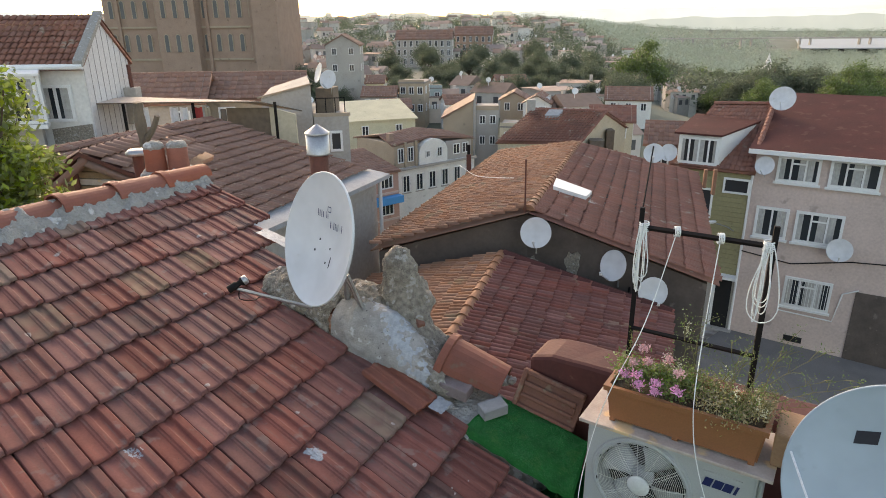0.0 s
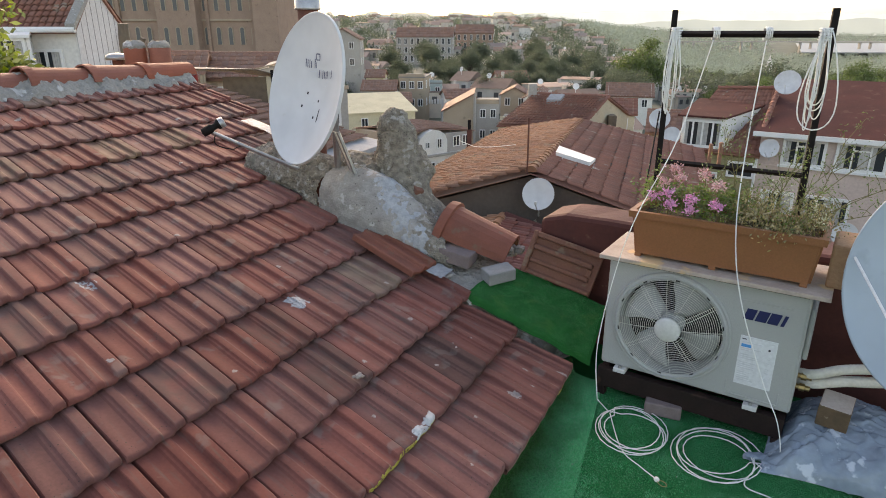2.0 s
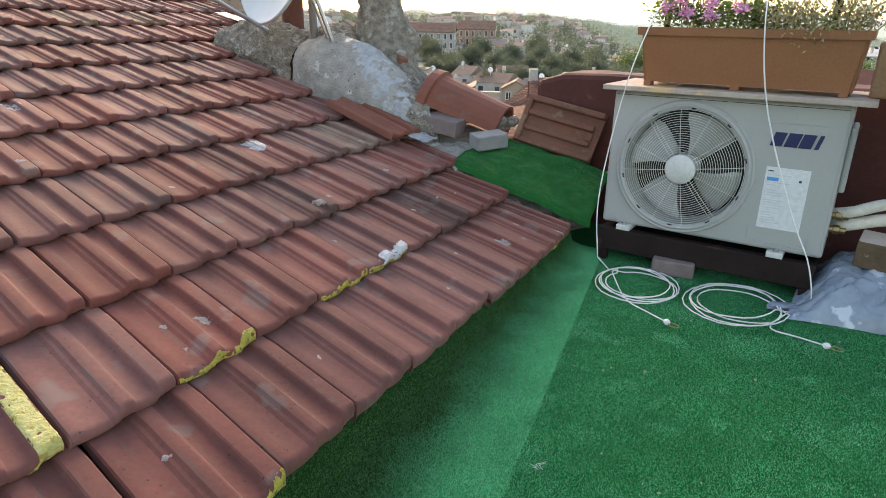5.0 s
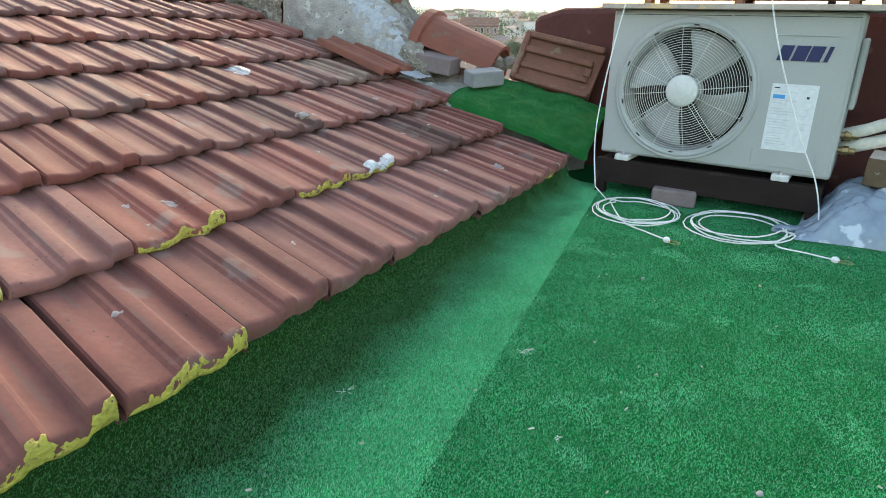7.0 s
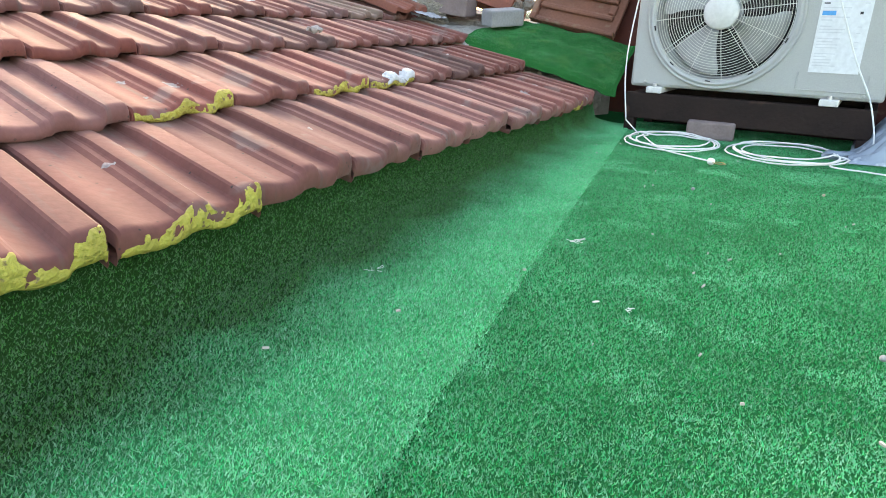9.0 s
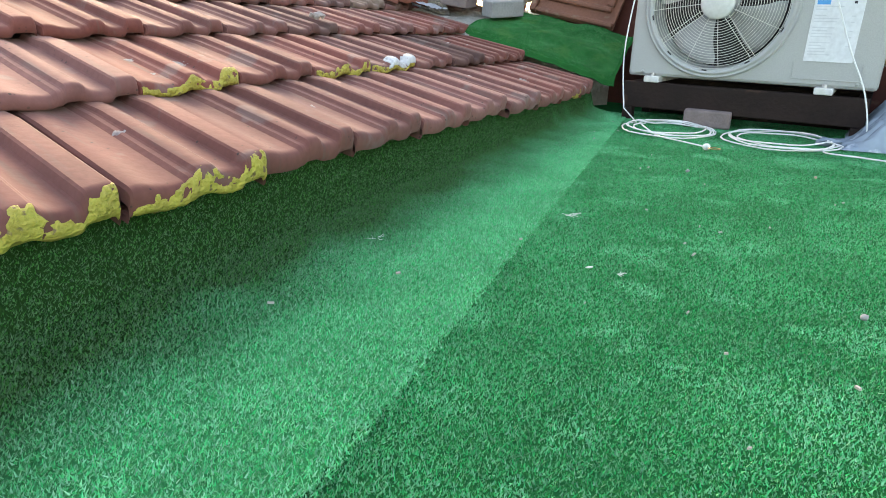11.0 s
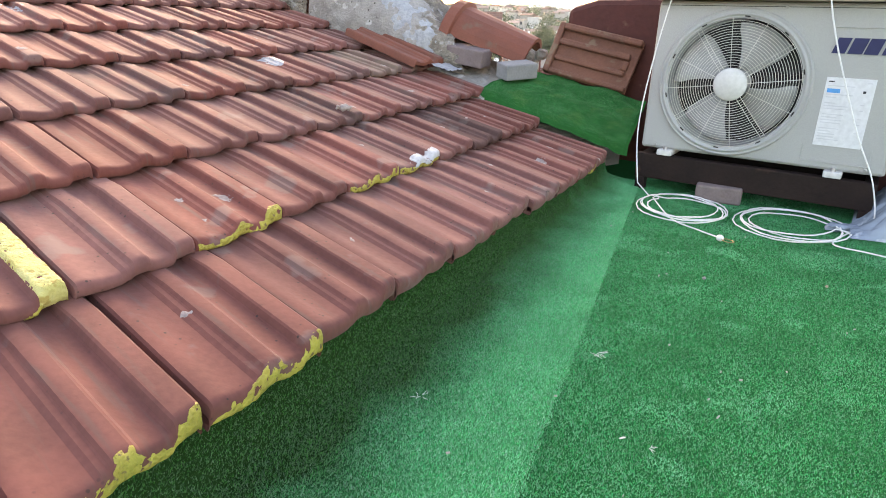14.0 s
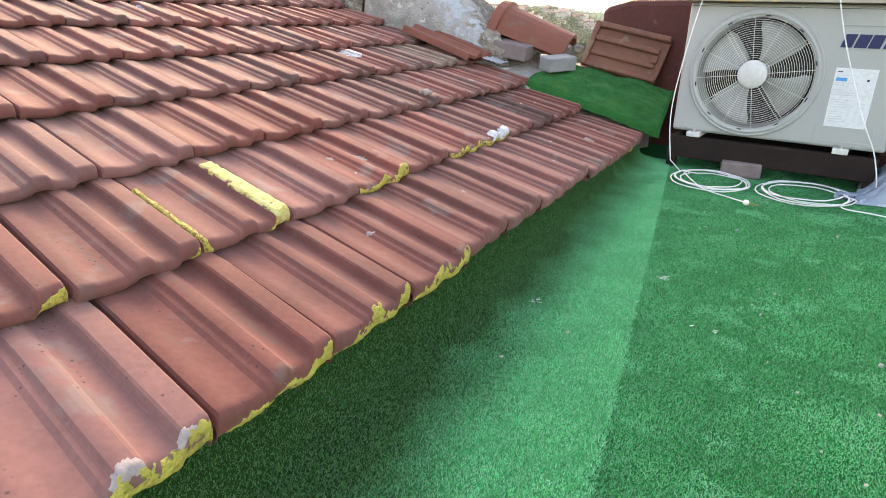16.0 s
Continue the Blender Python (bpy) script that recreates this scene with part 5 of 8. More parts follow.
for k, s, y, z, w in ((3, 1.31, 0.265, 0.062, 1.5), (5, 0.685, 0.29, 0.060, 1.2), (0, 1.49, 0.175, 0.026, 2.0), (0, 1.845, 0.03, 0.030, 1.3), (1, 0.245, 0.155, 0.018, 1.9), (1, 0.16, 0.20, 0.011, 1.2), (1, 0.13, 0.09, 0.008, 1), (0, 1.70, 0.20, 0.010, 2.4), (0, 1.62, 0.13, 0.006, 3.5), (1, 1.62, 0.22, 0.010, 1), (1, 1.58, 0.19, 0.007, 1), (1, 1.72, 0.16, 0.008, 1), (0, -0.90, 0.016, 0.034, 0.6), (0, -0.82, 0.010, 0.020, 0.6), (9, 0.9, 0.1, 0.03, 1.0), (11, 1.6, 0.15, 0.03, 1.0), (10, 2.6, 0.1, 0.03, 1.0), (6, 1.3, 0.05, 0.022, 1), (2, 1.15, 0.1, 0.018, 1), (4, 0.4, 0.1, 0.018, 1), (8, 2.0, 0.1, 0.02, 1), (7, 0.2, 0.2, 0.02, 1), (0, 0.92, 0.12, 0.014, 1), (1, 1.4, 0.2, 0.016, 1), (0, 1.2, 0.25, 0.013, 1), (2, 1.6, 0.12, 0.016, 1), (3, 1.8, 0.05, 0.02, 1), (0, 0.35, 0.2, 0.012, 1), (0, -0.12, 0.22, 0.010, 1), (1, 0.9, 0.22, 0.014, 1), (3, 0.7, 0.1, 0.015, 1), (4, 1.5, 0.2, 0.018, 1)):
    splash(k, s, y, z, int(97 * s) % 11 + k, ("silver" if s < -0.8 or k > 2 else "splash") if z > 0.055 else "splash_grey", w)


def lip_patch(x, q, w):
    """Torn plaster over the right half of one tile's lip."""
    left = (x - 0.36 - 0.9 * q) * 14 + 1.6 * noise.noise(w * 45) + 1.0 * noise.noise(w * 130)
    top = (0.040 + 0.010 * noise.noise(w * 30) + 0.012 * noise.noise(w * 90) - q) / 0.006
    crack = abs(x - 0.70 + 2.2 * (q - 0.03) + 0.05 * noise.noise(w * 60)) * 30 - 0.2
    return min(left, top, crack, (q + 0.004) / 0.003, 0.75 + 1.1 * noise.noise(w * 70))


coat("plaster_patch", (1, 3), 0.28, 0.985, -0.010, 0.098, lip_patch, "splash", "torn white plaster patch on the tile edge", 0.0022, 0.0024)
bm = bmesh.new()
for k, (ds, dr, rad) in enumerate(((0, 0, 0.013), (0.020, 0.006, 0.008), (-0.016, 0.010, 0.007), (0.006, -0.014, 0.008))):
    q = bmesh.ops.create_icosphere(bm, subdivisions=3, radius=rad, matrix=Matrix.Translation(on_roof(1.0 + ds, 0.70 + dr, 0.036)))
    for v in q["verts"]:
        v.co += Vector((1, 0.6, 0.8)) * 0.012 * noise.noise(v.co * 60)
part("mortar_knob", bm, "splash_grey", roof, "small crumbled mortar knob")

# flashing of aluminium paper along the roof's edge
for k, (s, r, a, b) in enumerate(((2.13, 0.90, 0.15, 0.10), (2.62, 2.55, 0.16, 0.30), (3.05, 3.05, 0.14, 0.34))):
    vv = []
    for i in range(9):
        for j in range(9):
            p = on_roof(s + a * (i / 8 - 0.5), r + b * (j / 8 - 0.5), 0.042 + 0.008 * noise.noise(Vector((i * 0.7, j * 0.7, k * 3))))
            vv.append(tuple(p))
    part("flashing", mesh_np("flashing", vv, grid_faces(9, 9), True), "silver", roof, "crumpled silver flashing")


def thick_tile(name):
    """A loose interlocking tile with its underside."""
    w, l = 0.25, 0.41
    bm = bmesh.new()
    tops, bots = [], []
    for y in (0, 0.01, 0.2, l):
        tops.append([bm.verts.new((x * w, y, h + (0 if y > 0.005 else -0.006))) for x, h in zip(TILE_X, TILE_H)])
        bots.append([bm.verts.new((x * w, y, h * 0.5 - 0.018)) for x, h in zip(TILE_X, TILE_H)])
    n = len(TILE_X)
    for a in range(3):
        for i in range(n - 1):
            bm.faces.new((tops[a][i], tops[a][i + 1], tops[a + 1][i + 1], tops[a + 1][i]))
            bm.faces.new((bots[a][i], bots[a + 1][i], bots[a + 1][i + 1], bots[a][i + 1]))
        for i in (0, n - 1):
            bm.faces.new((tops[a][i], tops[a + 1][i], bots[a + 1][i], bots[a][i]))
    for a in (0, 3):
        for i in range(n - 1):
            bm.faces.new((tops[a][i], bots[a][i], bots[a][i + 1], tops[a][i + 1]))
    return finish(bm, name, False)


LOOSE = thick_tile("loose_tile")
LOOSE.materials.append(M["tile_loose"])


def from_corners(o, px, py):
    """A pose whose x axis runs from o to px and whose y axis leans to py."""
    o, px, py = Vector(o), Vector(px), Vector(py)
    x = (px - o).normalized()
    z = x.cross(py - o).normalized()
    return axes(o, x, z.cross(x), z)


# one lies on the roof's edge, one leans on the parapet with its back to us
lt = part("loose_tile", LOOSE, None)
lt.matrix_basis = from_corners(on_roof(1.955, 0.98, 0.048), on_roof(2.17, 0.945, 0.048), on_roof(2.10, 1.47, 0.056)) @ Matrix.Diagonal((0.88, 1.20, 1.10, 1))
tagged(lt, "loose orange clay tile lying on the roof edge", "roof tile", "loose roof tiles")


def back_tile(at):
    """A tile that shows its underside: a plate with a thick head, ribs along it and a hanging nib."""
    t = thing("loose_tile", at, "ribbed clay tile leaning upside down on the parapet", "roof tile", "loose roof tiles")
    part("plate", cube(0, 0.40, 0, 0.255, -0.012, 0.004, 0.004), "tile_back", t)
    part("head_rim", cube(0.0, 0.030, 0, 0.255, 0.004, 0.026, 0.008), "tile_back", t)
    for y0, y1, x1, h in ((0.0, 0.026, 0.40, 0.024), (0.070, 0.098, 0.37, 0.020), (0.148, 0.180, 0.37, 0.026), (0.222, 0.255, 0.40, 0.030)):
        part("rib", cube(0.028, x1, y0, y1, 0.003, h, 0.009), "tile_back", t)
    part("nib", cube(0.34, 0.372, 0.10, 0.146, 0.003, 0.016, 0.006), "tile_back", t)


back_tile(from_corners((0.350, 3.533, 0.412), (0.700, 3.345, 0.342), (0.425, 3.60, 0.627)) @ Matrix.Diagonal((1.08, 1.0, 1.3, 1)))
CAP_LOOSE = CAP.copy()
CAP_LOOSE.materials.clear()
CAP_LOOSE.materials.append(M["tile_loose"])
lt = part("loose_cap_tile", CAP_LOOSE, None)
lt.matrix_basis = from_corners((-0.14, 3.84, 0.555), (0.30, 3.70, 0.415), (-0.04, 4.1, 0.575)) @ pose(0, 0, 0, -14) @ Matrix.Diagonal((1.06, 1.62, 1.62, 1))
tagged(lt, "loose half-round orange ridge tile among rubble", "ridge tile")
bm = bmesh.new()
rr = random.Random(14)
for k in range(9):
    c = Vector((0.30 + rr.uniform(-0.05, 0.05), 3.70 + rr.uniform(-0.05, 0.05), 0.46 + rr.uniform(0, 0.03)))
    r = bmesh.ops.create_icosphere(bm, subdivisions=2, radius=rr.uniform(0.02, 0.045), matrix=Matrix.Translation(c))
    for v in r["verts"]:
        v.co += Vector((1, 1, 1)) * 0.012 * noise.noise(v.co * 30)
tagged(part("mortar_lump", bm, "mortar"), "crumbly mortar lump between the loose tiles", "mortar")


# ---- dishes close by ----
NORMAL = Vector((-0.667, -0.696, 0.269)).normalized()
SIDE = Vector((0.722, -0.692, 0)).normalized()
DISH_TURN = axes((0, 0, 0), SIDE, NORMAL.cross(SIDE), NORMAL)


def near_dish(c, a, b, label, marks, enamel="dish"):
    m = Matrix.Translation(c) @ DISH_TURN
    t = thing("satellite_dish", m, label, "satellite dish", "satellite dishes")
    prof = [(k / 14, -0.085 * (1 - (k / 14) ** 2)) for k in range(15)]
    prof += [(1.012, 0.004), (1.022, 0.0), (1.022, -0.016), (1.008, -0.018)] + [(k / 14, -0.085 * (1 - (k / 14) ** 2) - 0.008) for k in range(13, -1, -1)]
    bm = lathe(bmesh.new(), prof, 72, Matrix.Diagonal((a, b, 1, 1)))
    part("bowl", bm, enamel, t, "pale enamelled steel bowl", True)

    def on(x, y):
        return -0.085 * (1 - (x / a) ** 2 - (y / b) ** 2) + 0.0015

    for x, y, w, h, sl, mt in marks:
        bm = bmesh.new()
        n = 6
        lo, hi = [], []
        for i in range(n + 1):
            xx = x + w * i / n
            yy = y + sl * w * i / n
            lo.append(bm.verts.new((xx, yy, on(xx, yy))))
            hi.append(bm.verts.new((xx, yy + h, on(xx, yy + h))))
        for i in range(n):
            bm.faces.new((lo[i], lo[i + 1], hi[i + 1], hi[i]))
        part("printed_mark", bm, mt, t)
    return t, m


def word_bars(x, y, n, h, seed):
    rr = random.Random(seed)
    out = []
    for k in range(n):
        w = rr.uniform(0.012, 0.020)
        out.append((x, y + rr.uniform(-0.002, 0.002), w * 0.45, h * rr.uniform(0.7, 1.1), 0.0, "print" if rr.random() < 0.2 else "ink"))
        x += w + 0.004
    return out


C1 = Vector((-1.0, 3.90, 1.42))
marks = word_bars(-0.13, 0.145, 7, 0.048, 1) + word_bars(-0.005, 0.085, 10, 0.050, 2) + [(-0.02, 0.19, 0.035, 0.006, 0.0, "ink"), (-0.02, 0.225, 0.035, 0.006, 0.0, "ink"), (-0.024, 0.193, 0.006, 0.036, 0.0, "ink"), (0.014, 0.193, 0.006, 0.036, 0.0, "ink"), (0.10, 0.05, 0.05, 0.006, 0.3, "print"), (0.11, 0.035, 0.035, 0.006, 0.3, "print"), (-0.11, 0.12, 0.14, 0.005, 0.0, "print")]
for x, y in ((-0.085, -0.02), (0.05, -0.06), (-0.12, -0.105), (0.03, -0.165)):
    marks.append((x, y, 0.016, 0.016, 0.0, "black_print"))
marks.append((0.085, -0.185, 0.012, 0.075, 1.2, "black_print"))
t, m = near_dish(C1, 0.40, 0.455, "pale grey oval satellite dish standing at the roof edge", marks)
inv = m.inverted()
foot, lnb = inv @ (C1 - NORMAL.cross(SIDE) * 0.455), inv @ Vector((-1.43, 3.50, 1.215))
part("arm", tube(bmesh.new(), [foot + Vector((0, -0.03, -0.05)), foot + Vector((0, -0.02, 0.0)), foot + (lnb - foot) * 0.5 + Vector((0, -0.01, 0)), lnb], 0.012, 8), "galv", t, "bare metal receiver arm")
u = Vector(DISH_TURN.to_3x3().inverted() @ Vector((0.75, 0.35, 0.42))).normalized()
part("receiver", lathe(bmesh.new(), [(0, -0.07), (0.024, -0.065), (0.026, -0.01), (0.018, 0.0), (0.018, 0.02), (0.030, 0.03), (0.030, 0.055), (0, 0.062)], 20, Matrix.Translation(lnb + Vector((0, 0.03, 0))) @ u.to_track_quat("Z", "Y").to_matrix().to_4x4()), "dark_steel", t, "dark receiver head", True)
part("receiver_cap", lathe(bmesh.new(), [(0, 0.072), (0.028, 0.068), (0.031, 0.05), (0.031, 0.042)], 20, Matrix.Translation(lnb + Vector((0, 0.03, 0))) @ u.to_track_quat("Z", "Y").to_matrix().to_4x4()), "galv", t, "dull grey receiver cap", True)
part("cable", tube(bmesh.new(), [tuple(p) for p in smooth_line([lnb + Vector((0, 0.01, -0.02)), lnb + Vector((0.02, -0.06, -0.02)), foot + (lnb - foot) * 0.75 + Vector((0.0, -0.05, 0)), foot + (lnb - foot) * 0.6 + Vector((0, -0.012, 0)), foot + Vector((0.0, -0.02, 0.02))])], 0.0035, 5), "dark_steel", t)
part("mount", tube(bmesh.new(), [(0.0, -0.05, -0.095), (0.05, -0.12, -0.22), inv @ Vector((-0.86, 4.10, 0.88))], 0.024, 8), "galv", t)
part("strut", tube(bmesh.new(), [inv @ Vector((-0.80, 3.90, 1.16)), inv @ Vector((-0.702, 3.95, 0.85))], 0.013, 6), "galv", t)
part("strut", tube(bmesh.new(), [inv @ Vector((-0.835, 3.93, 1.16)), inv @ Vector((-0.732, 3.975, 0.86))], 0.009, 6), "galv", t)

C2 = Vector((1.862, 2.085, 0.93))
marks = [(-0.220, 0.150, 0.084, 0.062, 0.36, "black_print")]
t, m = near_dish(C2, 0.44, 0.475, "large dish at the terrace corner, sky blue painted in, dark sticker", marks, "dish_sky")
inv = m.inverted()
part("stay_rod", tube(bmesh.new(), [(-0.425, 0.02, 0.004), (-0.20, -0.20, 0.18), (0.0, -0.36, 0.40)], 0.005, 6), "paper", t, "thin white stay rod")
part("mount", tube(bmesh.new(), [(0, 0, -0.095), (0.0, -0.05, -0.22), inv @ Vector((2.02, 2.36, 0.7)), inv @ Vector((2.02, 2.36, 0.0))], 0.026, 8), "galv", t)

# flue behind the first dish
t = thing("flue_pipe", pose(-1.105, 4.50, 0), "dark red flue with a galvanised hood and cone", "flue")
part("pipe", lathe(bmesh.new(), [(0.070, 0.6), (0.070, 1.60), (0.074, 1.605), (0.074, 1.64), (0.070, 1.645), (0.070, 1.95)], 28), "rust", t, "dark red painted pipe", True)
part("hood", lathe(bmesh.new(), [(0.080, 1.885), (0.090, 1.89), (0.086, 1.90), (0.086, 2.045), (0.083, 2.045), (0.080, 1.89)], 28), "galv", t, "galvanised hood", True)
part("cone", lathe(bmesh.new(), [(0.0, 2.115), (0.092, 2.050), (0.093, 2.042), (0.0, 2.04)], 28), "galv", t, "cone cap")

# clay pots and post behind the ridge
t = thing("clay_chimney", pose(-3.32, 6.45, 0, 0, 0, 20), "pair of orange clay chimney pots with mortar tops", "chimney")
part("base", cube(-0.26, 0.24, -0.18, 0.2, 0.2, 1.33, 0.02), "mortar", t)
for x in (-0.11, 0.12):
    part("pot", lathe(bmesh.new(), [(0.115, 1.32), (0.105, 1.50), (0.110, 1.57), (0.085, 1.60), (0.075, 1.45)], 18, pose(x, 0, 0)), "tile_new", t, "orange clay pot", True)
    bm = lathe(bmesh.new(), [(0.0, 1.63), (0.06, 1.635), (0.10, 1.61), (0.112, 1.57), (0.09, 1.55)], 18, pose(x, 0, 0))
    for v in bm.verts:
        v.co += Vector((0, 0, 0.02)) * noise.noise(v.co * 18)
    part("mortar_top", bm, "mortar", t, "lumpy pale mortar", True)
t = thing("vent_pipe", pose(-3.78, 6.70, 0), "short grey vent pipe with a flat cap", "vent")
part("pipe", lathe(bmesh.new(), [(0.06, 0.2), (0.06, 1.44)], 16), "rust", t, "", True)
part("cap", lathe(bmesh.new(), [(0.0, 1.51), (0.09, 1.50), (0.125, 1.47), (0.12, 1.44), (0, 1.435)], 20), "galv", t, "flat metal cap", True)
bm = tube(bmesh.new(), smooth_line([(-4.75, 8.6, -1.0), (-4.73, 8.6, 0.5), (-4.76, 8.62, 1.2), (-4.74, 8.6, 1.80)]), 0.085, 9, taper=0.07)
for v in bm.verts:
    v.co += Vector((1, 1, 0)) * 0.03 * noise.noise(v.co * 4)
tube(bm, smooth_line([(-4.73, 8.6, 1.25), (-4.58, 8.58, 1.42), (-4.47, 8.56, 1.62)]), 0.05, 7, taper=0.035)
tagged(part("wooden_post", bm, "wood_grey"), "rough weathered wooden post behind the ridge", "post")

# collapsed shed with bare boards behind the ridge
t = thing("old_shed", pose(-5.6, 8.5, 0), "collapsing shed with grey boards and a sagging tile verge", "shed")
part("front", prism([(-0.9, 0.02), (0.0, 0.02), (0.85, 0.02), (0.85, 0.10), (0.0, 0.10), (-0.9, 0.10)], -1.5, [0.45, 1.02, 0.70, 0.70, 1.02, 0.45]), "wood_grey", t, "dark plank front")
for k in range(8):
    z = 0.12 + 0.105 * k
    x0 = -0.9 + max(0, (z - 0.36) / 0.62)
    x1 = 0.85 - max(0, (z - 0.60) / 0.40)
    if x1 > x0:
        part("plank", prism([(x0, -0.012), (x1, -0.02), (x1, 0.018), (x0, 0.018)], [z, z - 0.03, z - 0.03, z], [z + 0.085, z + 0.06, z + 0.06, z + 0.085]), "board" if k in (2, 5) else "wood_block", t, "weathered plank")
part("post", cube(-0.22, -0.14, -0.06, -0.02, -1.0, 0.86, 0.006), "rust", t)
for a, b in (((-1.0, 0.36), (0.02, 1.08)), ((0.02, 1.08), (0.95, 0.70))):
    part("rafter", prism([(a[0], -0.16), (b[0], -0.16), (b[0], 0.3), (a[0], 0.3)], [a[1], b[1], b[1], a[1]], [a[1] + 0.06, b[1] + 0.06, b[1] + 0.06, a[1] + 0.06]), "rust", t, "rotten rafter board")
part("roof_slope", tiled_slope((-1.0, 2.2, 0.32), (-1.0, -0.15, 0.40), (0.02, -0.15, 1.14), (0.02, 2.2, 1.10), 0.2, 0.3, 0.05, 0.05), "tile_brown", t)
part("roof_slope", tiled_slope((0.95, -0.15, 0.74), (0.95, 2.2, 0.70), (0.02, 2.2, 1.10), (0.02, -0.15, 1.14), 0.2, 0.3, 0.05, 0.05), "tile_brown", t)

# refrigerant pipes, wrapped bundle and wood offcut beside the unit
t = thing("refrigerant_pipes", UNIT, "pair of white wrapped refrigerant pipes with brass valves", "pipe")
part("pipe", tube(bmesh.new(), smooth_line([(0.868, 0.13, 0.325), (0.93, 0.10, 0.35), (1.03, 0.14, 0.385), (1.22, 0.24, 0.40), (1.45, 0.36, 0.45), (1.7, 0.45, 0.5)]), 0.022, 10), "pipe", t, "", True)
part("pipe", tube(bmesh.new(), smooth_line([(0.868, 0.16, 0.27), (0.93, 0.12, 0.295), (1.04, 0.15, 0.325), (1.22, 0.24, 0.335), (1.45, 0.36, 0.39), (1.7, 0.46, 0.43)]), 0.024, 10), "pipe", t, "", True)
for z in (0.325, 0.27):
    part("valve", lathe(bmesh.new(), [(0, 0.05), (0.012, 0.05), (0.012, 0.03), (0.018, 0.028), (0.018, 0.008), (0.012, 0.006), (0.012, -0.01)], 8, pose(0.868, 0.10, z, 0, 90)), "brass", t, "brass valve")


def bundle():
    v, nu, nv = [], 150, 110
    for i in range(nu):
        for j in range(nv):
            u, w = i / (nu - 1), j / (nv - 1)
            x, y = 0.80 + 0.95 * u, -0.24 + 0.62 * w + 0.05 * math.sin(5 * u)
            z = 0.205 * (math.sin(math.pi * min(1, max(0, (u + 0.02) * 1.2))) ** 0.5 if u < 0.8 else 0.8) * math.sin(math.pi * w) ** 0.42
            z *= min(1, u / 0.10) ** 0.8
            z += 0.018 * noise.noise(Vector((x * 7, y * 7, 0))) + 0.012 * abs(noise.noise(Vector((x * 9 + y * 4, y * 12, 4))))
            z -= 0.014 * max(0.0, 1 - abs(noise.noise(Vector((x * 6 - y * 4, y * 9, 7)))) / 0.12)
            z += 0.010 * max(0.0, 1 - abs(noise.noise(Vector((x * 11 + y * 7, y * 15, 2)))) / 0.15)
            p = UNIT @ Vector((x, y, max(0.004, z)))
            v.append(tuple(p))
    return mesh_np("wrapped_parcel", v, grid_faces(nu, nv), True)


tagged(part("wrapped_parcel", bundle(), "plastic_wrap"), "parcel wrapped in cloudy bluish plastic sheet on the carpet", "parcel")
bm = cube(-0.06, 0.06, -0.075, 0.075, 0, 0.10, 0.005)
for f in bm.faces:
    # top face takes the paler board colour, the sides the dark brown
    f.material_index = 1 if f.normal.z > 0.9 else 0
offcut = part("wood_offcut", bm, "wood_dark", at=pose(1.655, 2.44, 0.178, 3, 2, -34))
offcut.data.materials.append(M["board"])
tagged(offcut, "short offcut of old wood resting on the parcel", "wood")
bm = bmesh.new()
rr = random.Random(17)
for k in range(7):
    c = UNIT @ Vector((0.76 + 0.02 * k, -0.16 + rr.uniform(-0.03, 0.03), 0.012))
    r = bmesh.ops.create_icosphere(bm, subdivisions=2, radius=rr.uniform(0.02, 0.035), matrix=Matrix.Translation(c) @ Matrix.Diagonal((1.2, 0.9, 0.5, 1)))
    for v in r["verts"]:
        v.co += Vector((1, 1, 0.6)) * 0.014 * noise.noise(v.co * 40)
tagged(part("plastic_scrap", bm, "plastic_wrap", smooth=False), "crumpled clear plastic scrap on the carpet", "plastic")

# crumbs and straws on the carpet
rr = random.Random(19)
bm = bmesh.new()
for k in range(90):
    s, r = rr.uniform(-1.2, 2.0), rr.uniform(-1.6, -0.1)
    p = EAVE0 + E_DIR * s + N_DIR * r
    z = 0.012 + (strip_z(r, s) if r > seam(s) else 0)
    q = rr.uniform(0.0012, 0.0034)
    mm = pose(p.x, p.y, z, rr.uniform(-20, 20), rr.uniform(-20, 20), rr.uniform(0, 360))
    box(bm, -q * rr.uniform(0.6, 2.2), q, -q * 0.5, q * 0.5, -0.0015, 0.0015, 0, mm)
tagged(part("litter", bm, "w_grey"), "pale crumbs scattered on the carpet", "litter", kind="stuff")


def dry_sprig(x, y, size, count, seed, material, label):
    """A pinch of dry moss: short crooked branching threads."""
    g, bm = random.Random(seed), bmesh.new()
    for k in range(count):
        a = g.uniform(0, 2 * math.pi)
        p = Vector((x + g.uniform(-0.3, 0.3) * size, y + g.uniform(-0.3, 0.3) * size, 0.009))
        pts = [p]
        for q in range(3):
            a += g.uniform(-0.9, 0.9)
            pts.append(pts[-1] + Vector((math.cos(a), math.sin(a), g.uniform(-0.1, 0.25))) * size * 0.22)
        tube(bm, pts, 0.0007, 4, taper=0.0004)
    tagged(part("dry_sprig", bm, material), label, "litter", "dry sprigs on the carpet")


